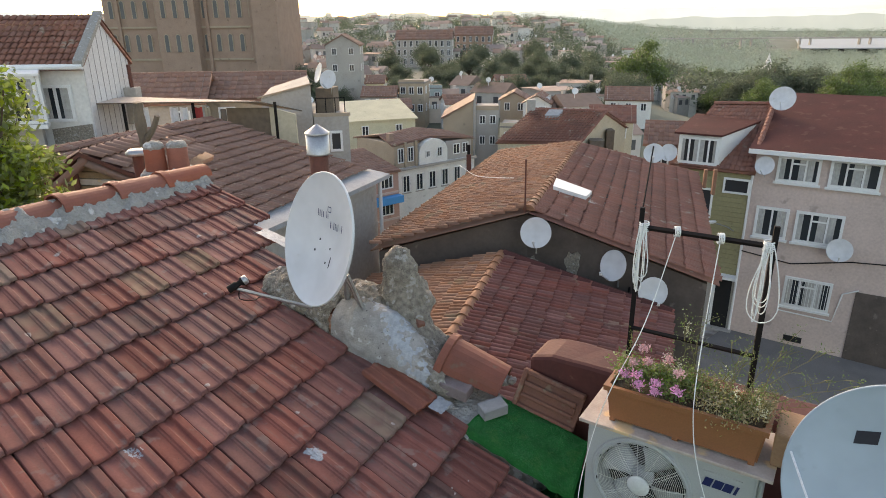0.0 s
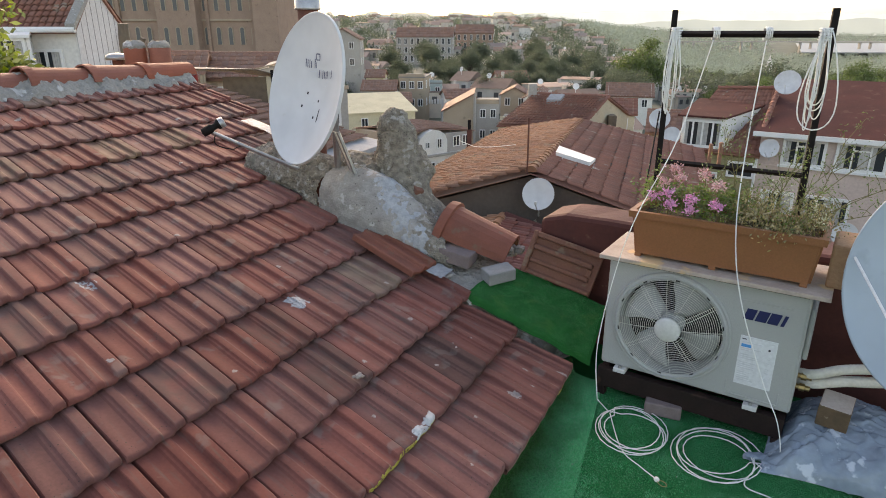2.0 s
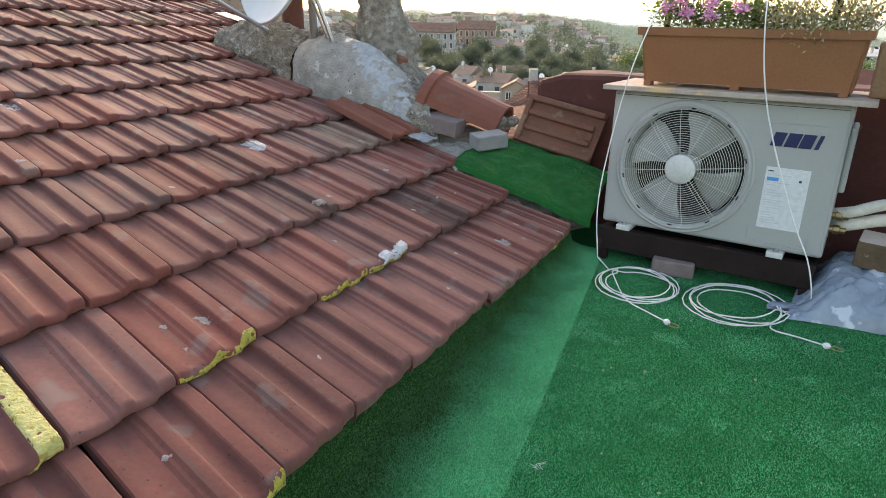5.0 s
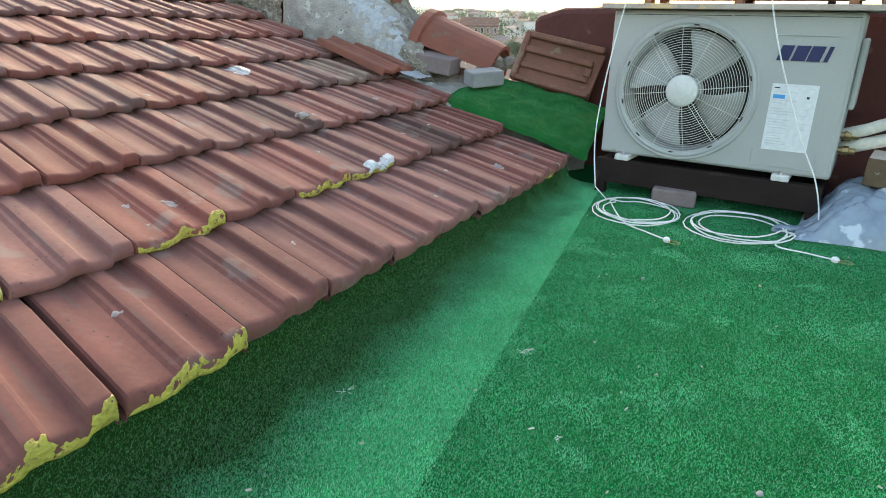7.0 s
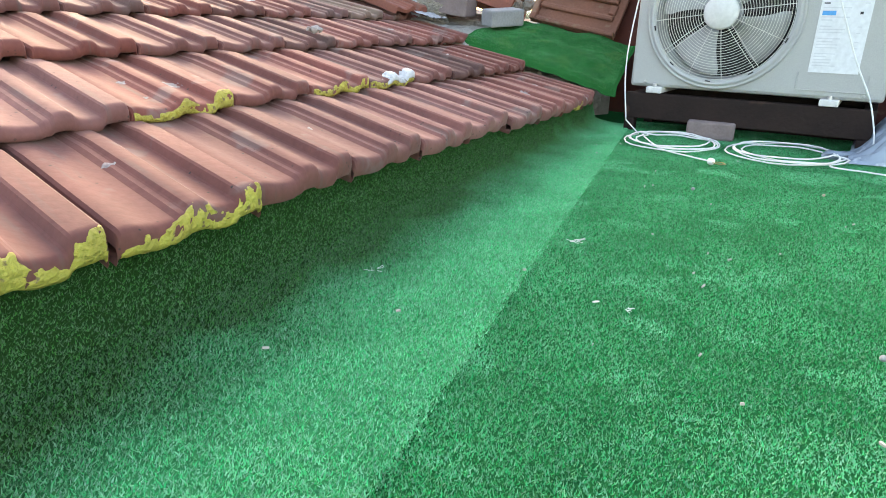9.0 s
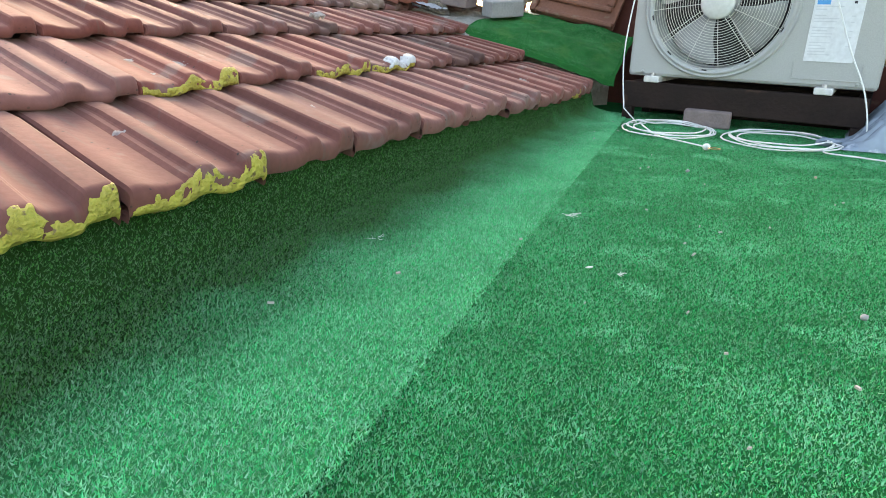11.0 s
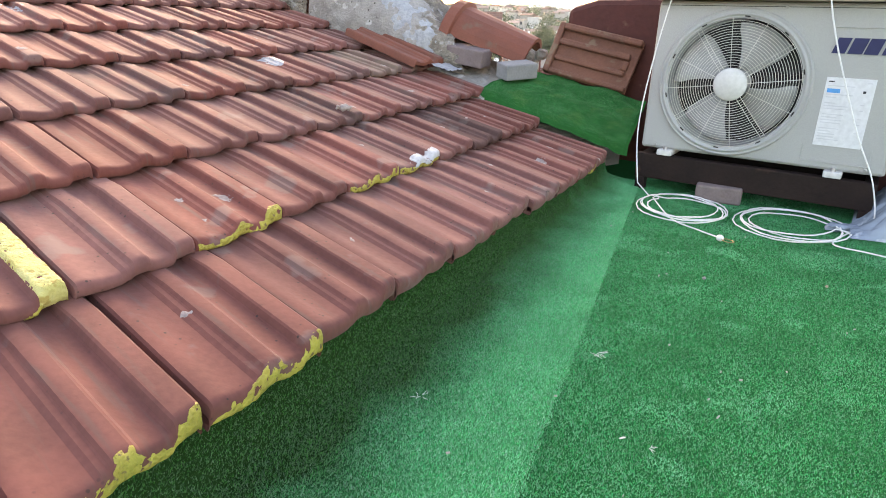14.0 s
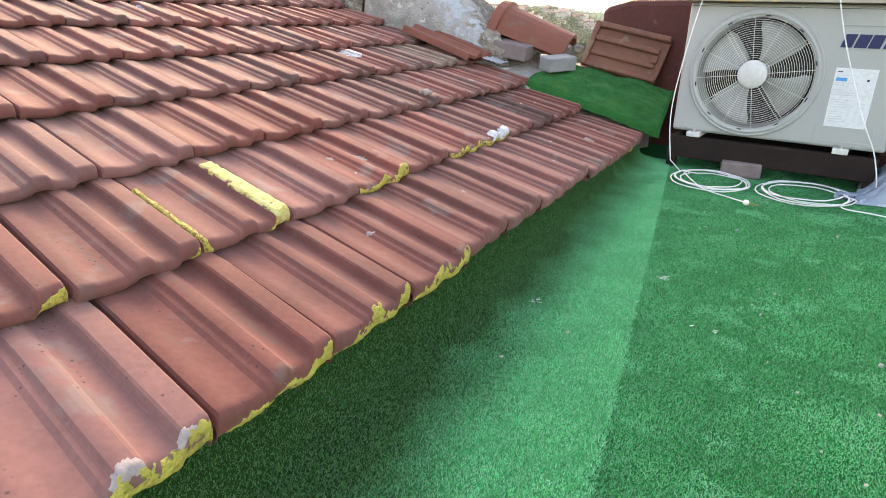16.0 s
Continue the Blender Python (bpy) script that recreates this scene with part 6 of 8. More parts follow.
dry_sprig(0.358, 1.390, 0.030, 7, 1, "cloth_white", "pale dry moss sprig lying on the carpet")
dry_sprig(0.003, 1.191, 0.022, 6, 2, "cloth_white", "small pale sprig under the roof edge")
dry_sprig(-0.099, 1.261, 0.035, 10, 3, "soil", "dark dry moss pinch under the roof edge")
dry_sprig(0.402, 1.081, 0.016, 5, 4, "cloth_white", "tiny pale sprig on the green carpet")
for x, y, w, l, mt in ((0.359, 1.106, 0.0016, 0.007, "cloth_white"), (0.707, 0.974, 0.005, 0.007, "paver"), (0.716, 1.856, 0.005, 0.007, "paver"), (1.036, 1.842, 0.004, 0.006, "w_tan")):
    bm = bmesh.new()
    q = bmesh.ops.create_icosphere(bm, subdivisions=2, radius=1.0, matrix=pose(x, y, 0.008, 0, 0, 57 * x) @ Matrix.Diagonal((l, w, min(w, 0.004), 1)))
    for v in q["verts"]:
        v.co += Vector((1, 1, 1)) * 0.25 * w * noise.noise(v.co * 300)
    tagged(part("pebble", bm, mt, smooth=True), "tiny pale pebble lying on the carpet", "pebble", "pebbles on the carpet")



# ---- the hillside ----
def ground_z(x, y):
    y_ = max(y, 1.0)
    left = float(np.interp(y_, [0, 30, 60, 80, 100, 120, 180, 250, 400, 700, 1200, 4500], [-14, -14.5, -19, -18.5, -16, -13.5, -11.8, -12, -4, 3, 3, 3]))
    right = float(np.interp(y_, [0, 35, 60, 105, 200, 400, 900, 1650, 1800, 2500, 3300, 4500], [-13.2, -13.2, -15, -13.5, -26, -40, -62, -62, -55, -45, -30, -30]))
    b = x / max(y_, 25)
    k = min(1, max(0, (b - 0.06) / 0.30))
    k = k * k * (3 - 2 * k)
    z = left * (1 - k) + right * k
    if b < -0.35 and 60 < y_ < 400:
        z += 6 * min(1, (-0.35 - b) / 0.15) * min(1, (y_ - 60) / 60)
    return z


rad = np.concatenate([np.linspace(0, 60, 13)[:-1], np.geomspace(60, 4600, 60)])
ang = np.linspace(-math.pi, math.pi, 145)
vv = [(r * math.sin(a), r * math.cos(a), ground_z(r * math.sin(a), r * math.cos(a)) if math.cos(a) > -0.2 else -14.0) for a in ang for r in rad]
tagged(part("ground", mesh_np("ground", vv, grid_faces(len(ang), len(rad)), True), "ground"), "hillside ground under the old town", "ground", kind="structure")
tagged(part("water", prism([(600, 1330), (3400, 1250), (3700, 1900), (860, 1950)], -52, -50), "water"), "pale estuary water beyond the park", "water", kind="structure")
tagged(part("street", prism([(7.2, 25), (22, 12), (34, 20), (12.6, 30.6)], [-13.3] * 4, [-12.3, -12.9, -12.9, -12.25]), "asphalt"), "grey asphalt lane below the houses", "street", kind="structure")


# ---- windows and houses ----
def window_meshes(w, h):
    t, bm = (0.12 if w > 1.3 else 0.09), bmesh.new()
    loops = [[bm.verts.new((x, y, z)) for x, z in ((q, q), (w - q, q), (w - q, h - q), (q, h - q))] for q, y in ((0, 0.03), (0, -0.07), (t, -0.07), (t, 0.03))]
    for lo, hi in zip(loops, loops[1:] + loops[:1]):
        for k in range(4):
            bm.faces.new((lo[k], lo[(k + 1) % 4], hi[(k + 1) % 4], hi[k]))
    f = finish(bm, "window_frame")
    f.materials.append(M["frame_white"])
    g = finish(cube(t, w - t, 0.0, 0.02, t, h - t), "pane")
    g.materials.append(M["glass"])
    return f, g


WINDOWS, MULLIONS = {}, {}


def window(parent, m, w, h, bars=1, curtain=False):
    """A window at the pose m on a wall: x along the wall, y into it."""
    key = (round(w, 2), round(h, 2), bars)
    if key not in WINDOWS:
        WINDOWS[key] = window_meshes(w, h)
    f, g = WINDOWS[key]
    o = part("window", f, None, parent, at=m)
    part("pane", g, None, o)
    for k in range(1, bars + 1):
        if key[1] not in MULLIONS:
            MULLIONS[key[1]] = finish(cube(-0.04, 0.04, -0.05, 0.0, 0.09, h - 0.09), "mullion")
            MULLIONS[key[1]].materials.append(M["frame_white"])
        part("mullion", MULLIONS[key[1]], None, o, at=pose(w * k / (bars + 1), 0, 0))
    if curtain:
        for k in range(bars + 1):
            cw = (w - 0.18) / (bars + 1)
            drawn = 0.34 + 0.30 * (0.5 + 0.5 * math.sin(11.3 * w + 5.1 * h + 2.3 * k + 3 * m.translation.x))
            x0 = 0.09 + cw * k + (0.04 * cw if k % 2 == 0 else cw * (0.96 - drawn))
            bm, n = bmesh.new(), 12
            rows_ = [[bm.verts.new((x0 + cw * drawn * i / n, -0.018 + 0.012 * math.cos(2.1 * i), z)) for i in range(n + 1)] for z in (0.09, h - 0.09)]
            for i in range(n):
                bm.faces.new((rows_[0][i], rows_[0][i + 1], rows_[1][i + 1], rows_[1][i]))
            part("curtain", bm, "curtain", o, "pale net curtain")
        if bars == 2:
            part("transom", cube(0.09 + (w - 0.18) / 3, 0.09 + (w - 0.18) * 2 / 3, -0.05, -0.005, h * 0.70, h * 0.70 + 0.07), "frame_white", o)
    return o


def gable_roof(t, w, d, ze, rise, along, over, material, caps, fine):
    """Two tiled slopes over a w by d house; along: the ridge runs along the front."""
    if along:
        a, b, c, e = (-over, -over), (w + over, -over), (w + over, d + over), (-over, d + over)
        r0, r1 = (-over, d / 2, ze + rise), (w + over, d / 2, ze + rise)
        s1, s2 = ((*a, ze - 0.12), (*b, ze - 0.12), r1, r0), ((*c, ze - 0.12), (*e, ze - 0.12), r0, r1)
    else:
        a, b, c, e = (-over, -over), (w + over, -over), (w + over, d + over), (-over, d + over)
        r0, r1 = (w / 2, -over, ze + rise), (w / 2, d + over, ze + rise)
        s1, s2 = ((*e, ze - 0.12), (*a, ze - 0.12), r0, r1), ((*b, ze - 0.12), (*c, ze - 0.12), r1, r0)
    for s in (s1, s2):
        part("roof_slope", tiled_slope(*s, width=0.24 * fine, course=0.34 * fine, wave=0.03, per=4, thick=0.08), material, t)
    if caps:
        ridge_caps(t, r0, r1, 0.12, material)


def house(x, y, yaw, w, d, zb, ze, wall, roof_mat="tile_brown", kind="gable", rise=1.4, along=True, floors=2, cols=3, label="", chimney=False, fine=2.0, win=(0.9, 1.25), side=True):
    """A house with its front-left corner at (x, y); it faces the camera's side."""
    t = thing("house", pose(x, y, 0, 0, 0, yaw), label, "house", "houses on the hillside")
    if kind == "gable" and along:
        bm = prism([(0, 0), (w, 0), (w, d), (0, d)], zb, ze)
        for xx in (0.0, w - 0.2):
            b2 = [(xx, 0), (xx + 0.2, 0), (xx + 0.2, d / 2), (xx + 0.2, d), (xx, d), (xx, d / 2)]
            lo = [bm.verts.new((p[0], p[1], ze - 0.01)) for p in b2]
            hi = [bm.verts.new((p[0], p[1], ze + (rise - 0.06 if abs(p[1] - d / 2) < 0.01 else 0.0))) for p in b2]
            bm.faces.new(hi)
            for i in range(6):
                bm.faces.new((lo[i], lo[(i + 1) % 6], hi[(i + 1) % 6], hi[i]))
    elif kind == "gable":
        bm = prism([(0, 0), (w / 2, 0), (w, 0), (w, d), (w / 2, d), (0, d)], zb, [ze, ze + rise - 0.06, ze, ze, ze + rise - 0.06, ze])
    else:
        bm = prism([(0, 0), (w, 0), (w, d), (0, d)], zb, ze)
    part("wall", bm, wall, t)
    if kind == "gable":
        gable_roof(t, w, d, ze, rise, along, 0.3, roof_mat, fine < 2.5, fine)
    elif kind == "shed":
        part("roof", prism([(-0.3, -0.3), (w + 0.3, -0.3), (w + 0.3, d + 0.3), (-0.3, d + 0.3)], [ze, ze, ze + rise, ze + rise], [ze + 0.15, ze + 0.15, ze + rise + 0.15, ze + rise + 0.15]), roof_mat, t)
    else:
        part("roof", cube(-0.1, w + 0.1, -0.1, d + 0.1, ze, ze + 0.18), roof_mat, t)
        part("roof_parapet", cube(0, w, 0, 0.2, ze + 0.18, ze + 0.6), wall, t)
    ww, wh = win
    st = 2.9
    for f in range(floors):
        z = ze - 0.55 - wh - st * f
        if z < zb + 0.3:
            break
        for c in range(cols):
            if cols:
                xx = w * (c + 0.5) / cols - ww / 2
                window(t, pose(xx, -0.02, z), ww, wh, 1)
        if side:
            for c in range(2):
                window(t, pose(w + 0.02, d * (c + 0.5) / 2 - ww / 2, z, 0, 0, 90), ww, wh, 1)
                window(t, pose(-0.02, d * (c + 0.5) / 2 + ww / 2, z, 0, 0, -90), ww, wh, 1)
    if chimney:
        c = part("chimney", cube(w * 0.3, w * 0.3 + 0.6, d * 0.5, d * 0.5 + 0.5, ze, ze + rise + 0.9), wall, t)
        part("chimney_pot", cube(w * 0.3 + 0.1, w * 0.3 + 0.5, d * 0.5 + 0.1, d * 0.5 + 0.4, ze + rise + 0.9, ze + rise + 1.3), "tile_new", c)
    return t


def roof_dish(x, y, z, r, yaw, tilt, label, mast=0.6):
    """A small dish on a wall or roof: bowl, arm, bracket."""
    t = thing("satellite_dish", pose(x, y, z, 0, 0, yaw), label, "satellite dish", "satellite dishes")
    m = pose(0, 0, 0, 90 - tilt)
    prof = [(r * k / 10, -0.16 * r * (1 - (k / 10) ** 2)) for k in range(11)]
    bowl = lathe(bmesh.new(), [(q, h) for q, h in prof] + [(r * 1.015, 0.0), (r * 1.01, -0.02)] + [(q, h - 0.015) for q, h in prof[::-1]], 36, m)
    part("bowl", bowl, "dish", t, "", True)
    part("arm", tube(bmesh.new(), [tuple(m @ Vector((0, -r * 0.98, 0))), tuple(m @ Vector((0, -r * 0.7, r * 0.95)))], 0.012, 6), "galv", t)
    part("receiver", tube(bmesh.new(), [tuple(m @ Vector((0, -r * 0.72, r * 0.90))), tuple(m @ Vector((0, -r * 0.55, r * 0.99)))], 0.03, 10), "ac_hub", t)
    if mast:
        part("bracket", tube(bmesh.new(), [tuple(m @ Vector((0, 0, -0.18 * r))), (0, 0.22, -0.05), (0, 0.24, -mast)], 0.02, 6), "galv", t)
    return t


# ---- neighbouring roofs ----
def big_gable():
    t = thing("neighbour_house", Matrix.Identity(4), "long house with weathered orange tile roof and tarred walls", "house")
    L0, L1, R0, R1, E0, E1 = (-2.82, 14.95, -2.57), (0.75, 27.9, -2.6), (1.14, 14.6, -1.41), (3.75, 25.4, -1.76), (5.25, 13.0, -2.57), (7.85, 23.3, -2.5)
    # left slope takes the clay with painted sunlight, right slope the duller one
    part("roof_left", tiled_slope(L1, L0, R0, R1, 0.18, 0.30, 0.085, 0.075, 7, 0.03, 0.2), "tile_old", t, "weathered orange tiles with sunlight in their colour")
    part("roof_right", tiled_slope(E0, E1, R1, R0, 0.085, 0.42, 0.045, 0.010, 5, 0.03, 0.17, 0.91), "tile_far", t, "dull red-brown interlocking tiles")
    ridge_caps(t, R0, R1, 0.13, "tile_old")
    ridge_caps(t, R1, (0.95, 27.3, -2.5), 0.11, "tile_old")
    ridge_caps(t, E1, R1, 0.11, "tile_far")
    bm = prism([(-2.6, 15.1), (1.16, 14.8), (5.05, 13.25), (7.6, 23.2), (3.75, 25.3), (0.9, 27.6)], -15, [-2.72, -1.6, -2.72, -2.66, -1.95, -2.7])
    part("wall", bm, "tar", t, "black tarred gable wall")
    part("roof_hatch", prism([(1.93, 16.86), (2.80, 16.62), (3.08, 17.45), (2.12, 17.9)], [-1.6, -1.85, -1.9, -1.62], [-1.40, -1.62, -1.68, -1.42]), "frame_white", t, "white roof hatch")
    part("hatch_flashing", prism([(2.85, 16.5), (3.2, 16.45), (3.42, 17.2), (3.10, 17.35)], [-1.9, -2.0, -2.05, -1.95], [-1.735, -1.83, -1.89, -1.80]), "board", t)
    part("mast", tube(bmesh.new(), [(1.06, 14.6, -1.5), (1.04, 14.55, -0.2)], 0.022, 6), "rust", t)
    part("mast", tube(bmesh.new(), [(3.47, 13.75, -3.2), (4.55, 17.05, -0.35)], 0.02, 6), "dark_steel", t)
    part("pipe_stub", cube(-0.67, -0.49, 23.9, 24.08, -3.0, -1.95, 0.02), "rust", t, "rusty flue")
    part("pipe_top", cube(-0.64, -0.52, 23.93, 24.05, -1.95, -1.58, 0.02), "dark_steel", t, "blackened flue top")
    part("roof_cable", tube(bmesh.new(), smooth_line([(-0.95, 24.2, -2.42), (-0.62, 22.4, -2.20), (-0.25, 20.4, -1.94), (0.3, 19.0, -1.68), (0.9, 17.6, -1.36)]), 0.009, 5), "rope", t, "thin pale cable")
    face = axes((1.16, 14.8, 0), Vector((3.89, -1.55, 0)).normalized(), Vector((0, 0, 1)), Vector((3.89, -1.55, 0)).normalized().cross(Vector((0, 0, 1))))
    for x, z, w, h, seed in ((1.15, -2.75, 0.22, 0.42, 1), (0.85, -3.05, 0.16, 0.2, 2), (0.15, -2.85, 0.18, 0.22, 3), (1.6, -3.2, 0.3, 0.1, 4), (2.9, -3.3, 0.22, 0.1, 5)):
        out = []
        for a in range(18):
            g = 2 * math.pi * a / 18
            q = 0.8 + 0.6 * noise.noise(Vector((2 * math.cos(g), 2 * math.sin(g), seed)))
            out.append((x + w * q * math.cos(g), z + h * q * math.sin(g)))
        bm = prism(out, 0.0, 0.05)
        bmesh.ops.transform(bm, matrix=face, verts=bm.verts)
        part("wall_patch", bm, "concrete", t, "grey mortar patch")
    for k in range(2):
        part("chimney_pipe", cube(7.47, 7.58, 20.6 + 0.9 * k, 20.75 + 0.9 * k, -2.6, -1.75 - 0.2 * k, 0.03), "tile_old", t, "orange clay flue pipe")


big_gable()


def low_gable():
    t = thing("neighbour_shed", Matrix.Identity(4), "low red tile roof against the tarred wall", "house")
    R0, R1 = (-0.85, 8.6, -2.58), (0.52, 14.2, -2.40)
    # sunlight is in the left slope's orange; the right stays deep red
    part("roof_left", tiled_slope((-2.75, 14.95, -3.35), (-4.1, 9.4, -3.5), R0, R1, 0.15, 0.34, 0.07, 0.04, 6, 0.03, 0.15), "tile_old", t)
    part("roof_right", tiled_slope((2.9, 7.7, -3.55), (4.35, 13.15, -3.38), R1, R0, 0.14, 0.38, 0.06, 0.06, 6, 0.03, 0.13), "tile_red", t)
    ridge_caps(t, R0, R1, 0.13, "tile_old")
    part("wall", prism([(-3.8, 9.5), (-0.85, 8.8), (2.8, 7.9), (4.2, 13.1), (0.5, 14.1), (-2.6, 14.8)], -15, [-3.6, -2.8, -3.75, -3.6, -2.65, -3.5]), "w_slate", t)
    part("verge_mortar", tube(bmesh.new(), smooth_line([(0.55, 14.15, -2.38), (1.6, 13.85, -2.66), (2.9, 13.5, -3.0), (4.3, 13.1, -3.34)]), 0.10, 7), "wall_red", t)


low_gable()
roof_dish(1.30, 14.15, -1.86, 0.36, -12, 18, "pale dish fixed to the tarred wall")
roof_dish(3.06, 13.75, -2.50, 0.36, -52, 18, "pale dish turned aside on the tarred wall")
roof_dish(3.92, 13.35, -2.98, 0.34, 8, 14, "pale dish low on the tarred wall")
roof_dish(4.56, 17.0, -0.52, 0.26, -15, 24, "small dish on a thin mast", 0)


def mid_roof():
    t = thing("brown_roof_house", Matrix.Identity(4), "brown tile roof with a pale metal gutter edge", "house")
    A, B, C, D = (-5.75, 12.4, -1.52), (-3.5, 19.0, -1.46), (-9.0, 20.5, -0.08), (-11.1, 14.0, -0.08)
    part("roof_slope", tiled_slope(A, B, C, D, 0.13, 0.42, 0.055, 0.06, 6, 0.05, 0.09), "tile_brown", t)
    part("far_slope", tiled_slope((-14.4, 22.0, -1.4), (-16.4, 15.6, -1.4), D, C, 0.24, 0.5), "tile_brown", t)
    ridge_caps(t, D, C, 0.12, "tile_brown")
    part("gutter_sheet", prism([(-5.8, 12.45), (-5.25, 12.2), (-2.85, 18.9), (-3.6, 19.1)], [-1.62, -1.72, -1.68, -1.58], [-1.50, -1.60, -1.56, -1.44]), "steel_blue", t, "pale metal gutter sheet")
    part("wall", prism([(-5.9, 12.7), (-3.3, 18.9), (-9.0, 20.4), (-14.0, 21.8), (-16.0, 15.8), (-11.0, 14.1)], -15, [-1.75, -1.72, -0.3, -1.6, -1.6, -0.3]), "w_grey", t)
    part("downpipe", tube(bmesh.new(), [(-3.15, 18.75, -1.7), (-3.15, 18.75, -8)], 0.06, 7), "frame_white", t)


mid_roof()


def canopy():
    t = thing("tin_canopy", Matrix.Identity(4), "thin rusty tin canopy on posts with washing below", "canopy")
    bm = prism([(-13.15, 20.4), (-7.45, 20.9), (-6.5, 22.5), (-9.0, 22.6), (-12.9, 22.3)], [0.38, 0.385, -0.12, 0.20, 0.40], [0.41, 0.415, -0.09, 0.23, 0.43])
    part("sheet", bm, "board", t, "thin weathered tin sheet")
    part("edge_batten", tube(bmesh.new(), [(-13.15, 20.38, 0.39), (-10.2, 20.62, 0.41), (-7.45, 20.88, 0.395), (-6.5, 22.48, -0.11)], 0.022, 5), "wood_grey", t)
    for x, y in ((-12.0, 20.6), (-9.7, 20.8), (-7.0, 21.1)):
        part("post", tube(bmesh.new(), [(x, y, -2), (x, y, 0.37)], 0.05, 6), "dark_steel", t)
    part("board_wall", cube(-8.9, -7.35, 21.6, 21.7, -3, 0.10), "wood_grey", t, "weathered board wall")
    part("panel", prism([(-7.35, 21.5), (-6.45, 21.5), (-6.45, 21.6), (-7.35, 21.6)], -3, [0.15, -0.10, -0.10, 0.15]), "w_cream", t, "pale panel")
    for k, (x, w, mt) in enumerate(((-10.55, 0.32, "cloth_white"), (-10.2, 0.30, "cloth_white"), (-9.75, 0.34, "cloth_red"), (-9.35, 0.2, "tan_cloth"), (-11.6, 0.3, "cloth_white"))):
        bm = bmesh.new()
        n = 8
        g = [[bm.verts.new((x + w * i / n, 20.85 + 0.03 * math.sin(i * 1.3 + k), 0.22 - 0.75 * j / n + 0.02 * math.sin(i))) for i in range(n + 1)] for j in range(n + 1)]
        for j in range(n):
            for i in range(n):
                bm.faces.new((g[j][i], g[j][i + 1], g[j + 1][i + 1], g[j + 1][i]))
        o = part("washing", bm, mt if mt in M else "w_tan", t, "hanging washing", True)


canopy()


def white_house():
    t = thing("white_house", pose(-12.78, 20.0, 0, 0, 0, 7) @ pose(12.78, -20.0, 0), "white rendered house with bay window and red tile roof", "house")
    part("wall", prism([(-26, 20), (-12.78, 20), (-12.78, 21.6), (-12.78, 23.4), (-26, 23.4)], -14.5, [1.70, 1.70, 3.02, 1.75, 1.7]), "w_white", t)
    part("roof_front", tiled_slope((-26, 19.7, 1.62), (-12.68, 19.7, 1.62), (-12.68, 21.6, 3.16), (-26, 21.6, 3.16), 0.22, 0.28, 0.05, 0.055, 6, 0.08, 0.08), "tile_far", t)
    part("roof_back", tiled_slope((-12.68, 23.7, 1.6), (-26, 23.7, 1.6), (-26, 21.6, 3.16), (-12.68, 21.6, 3.16), 0.24, 0.34), "tile_far", t)
    part("verge", prism([(-12.86, 19.6), (-12.56, 19.6), (-12.56, 21.6), (-12.86, 21.6)], [1.62, 1.62, 3.12, 3.12], [1.80, 1.80, 3.30, 3.30]), "mortar", t, "pale mortar verge")
    part("gutter", tube(bmesh.new(), [(-26, 19.64, 1.62), (-12.6, 19.64, 1.62)], 0.09, 8), "frame_white", t)
    part("side_cladding", prism([(-12.775, 20.02), (-12.74, 20.02), (-12.74, 21.6), (-12.74, 23.38), (-12.775, 23.38), (-12.775, 21.6)], -6, [1.62, 1.62, 2.98, 1.7, 1.7, 2.98]), "cloth_white", t, "pale sheet cladding with streaks")
    for k in range(1, 9):
        yy = 20 + 0.4 * k
        part("cladding_joint", cube(-12.735, -12.73, yy, yy + 0.02, -6, float(np.interp(yy, [20, 21.6, 23.4], [1.55, 2.9, 1.6]))), "w_slate", t)
    window(t, pose(-14.28, 19.96, -0.10), 1.05, 1.15, 1, True)
    bay = part("bay_window", prism([(-17.4, 20), (-17.4, 19.14), (-13.82, 19.14), (-14.22, 20)], -0.08, 1.38), "room", t, "white bay window")
    for k in range(3):
        window(bay, pose(-15.02 - 1.2 * k, 19.12, -0.04), 1.18, 1.44, 1, True)
    window(bay, pose(-13.80, 19.14, -0.04, 0, 0, 115), 0.90, 1.44, 1, True)
    part("bay_sill", prism([(-17.5, 20), (-17.5, 19.0), (-13.68, 19.0), (-14.12, 20)], -0.2, -0.06), "frame_white", bay)
    part("bay_roof", prism([(-17.5, 20), (-17.5, 18.95), (-13.62, 18.95), (-14.1, 20)], [1.52, 1.40, 1.40, 1.52], [1.62, 1.48, 1.48, 1.62]), "frame_white", bay)
    part("bay_apron", prism([(-17.3, 20), (-17.3, 19.4), (-14.1, 19.4), (-14.35, 20)], [-1.3, -0.9, -0.9, -1.3], -0.2), "w_grey", bay)
    part("plaster_patch", prism([(-14.1, 19.975), (-12.8, 19.975), (-12.8, 20), (-14.1, 20)], [-2.2, -2.2, -2.2, -2.2], [-0.35, -0.2, -0.2, -0.35]), "concrete", t, "bare grey plaster patch")
    f = part("flue_box", cube(-12.74, -12.3, 22.6, 23.1, -0.6, 0.7, 0.02), "w_grey", t)
    part("flue", tube(bmesh.new(), [(-12.5, 22.8, 0.7), (-12.5, 22.8, 1.5)], 0.07, 8), "rust", f)


white_house()


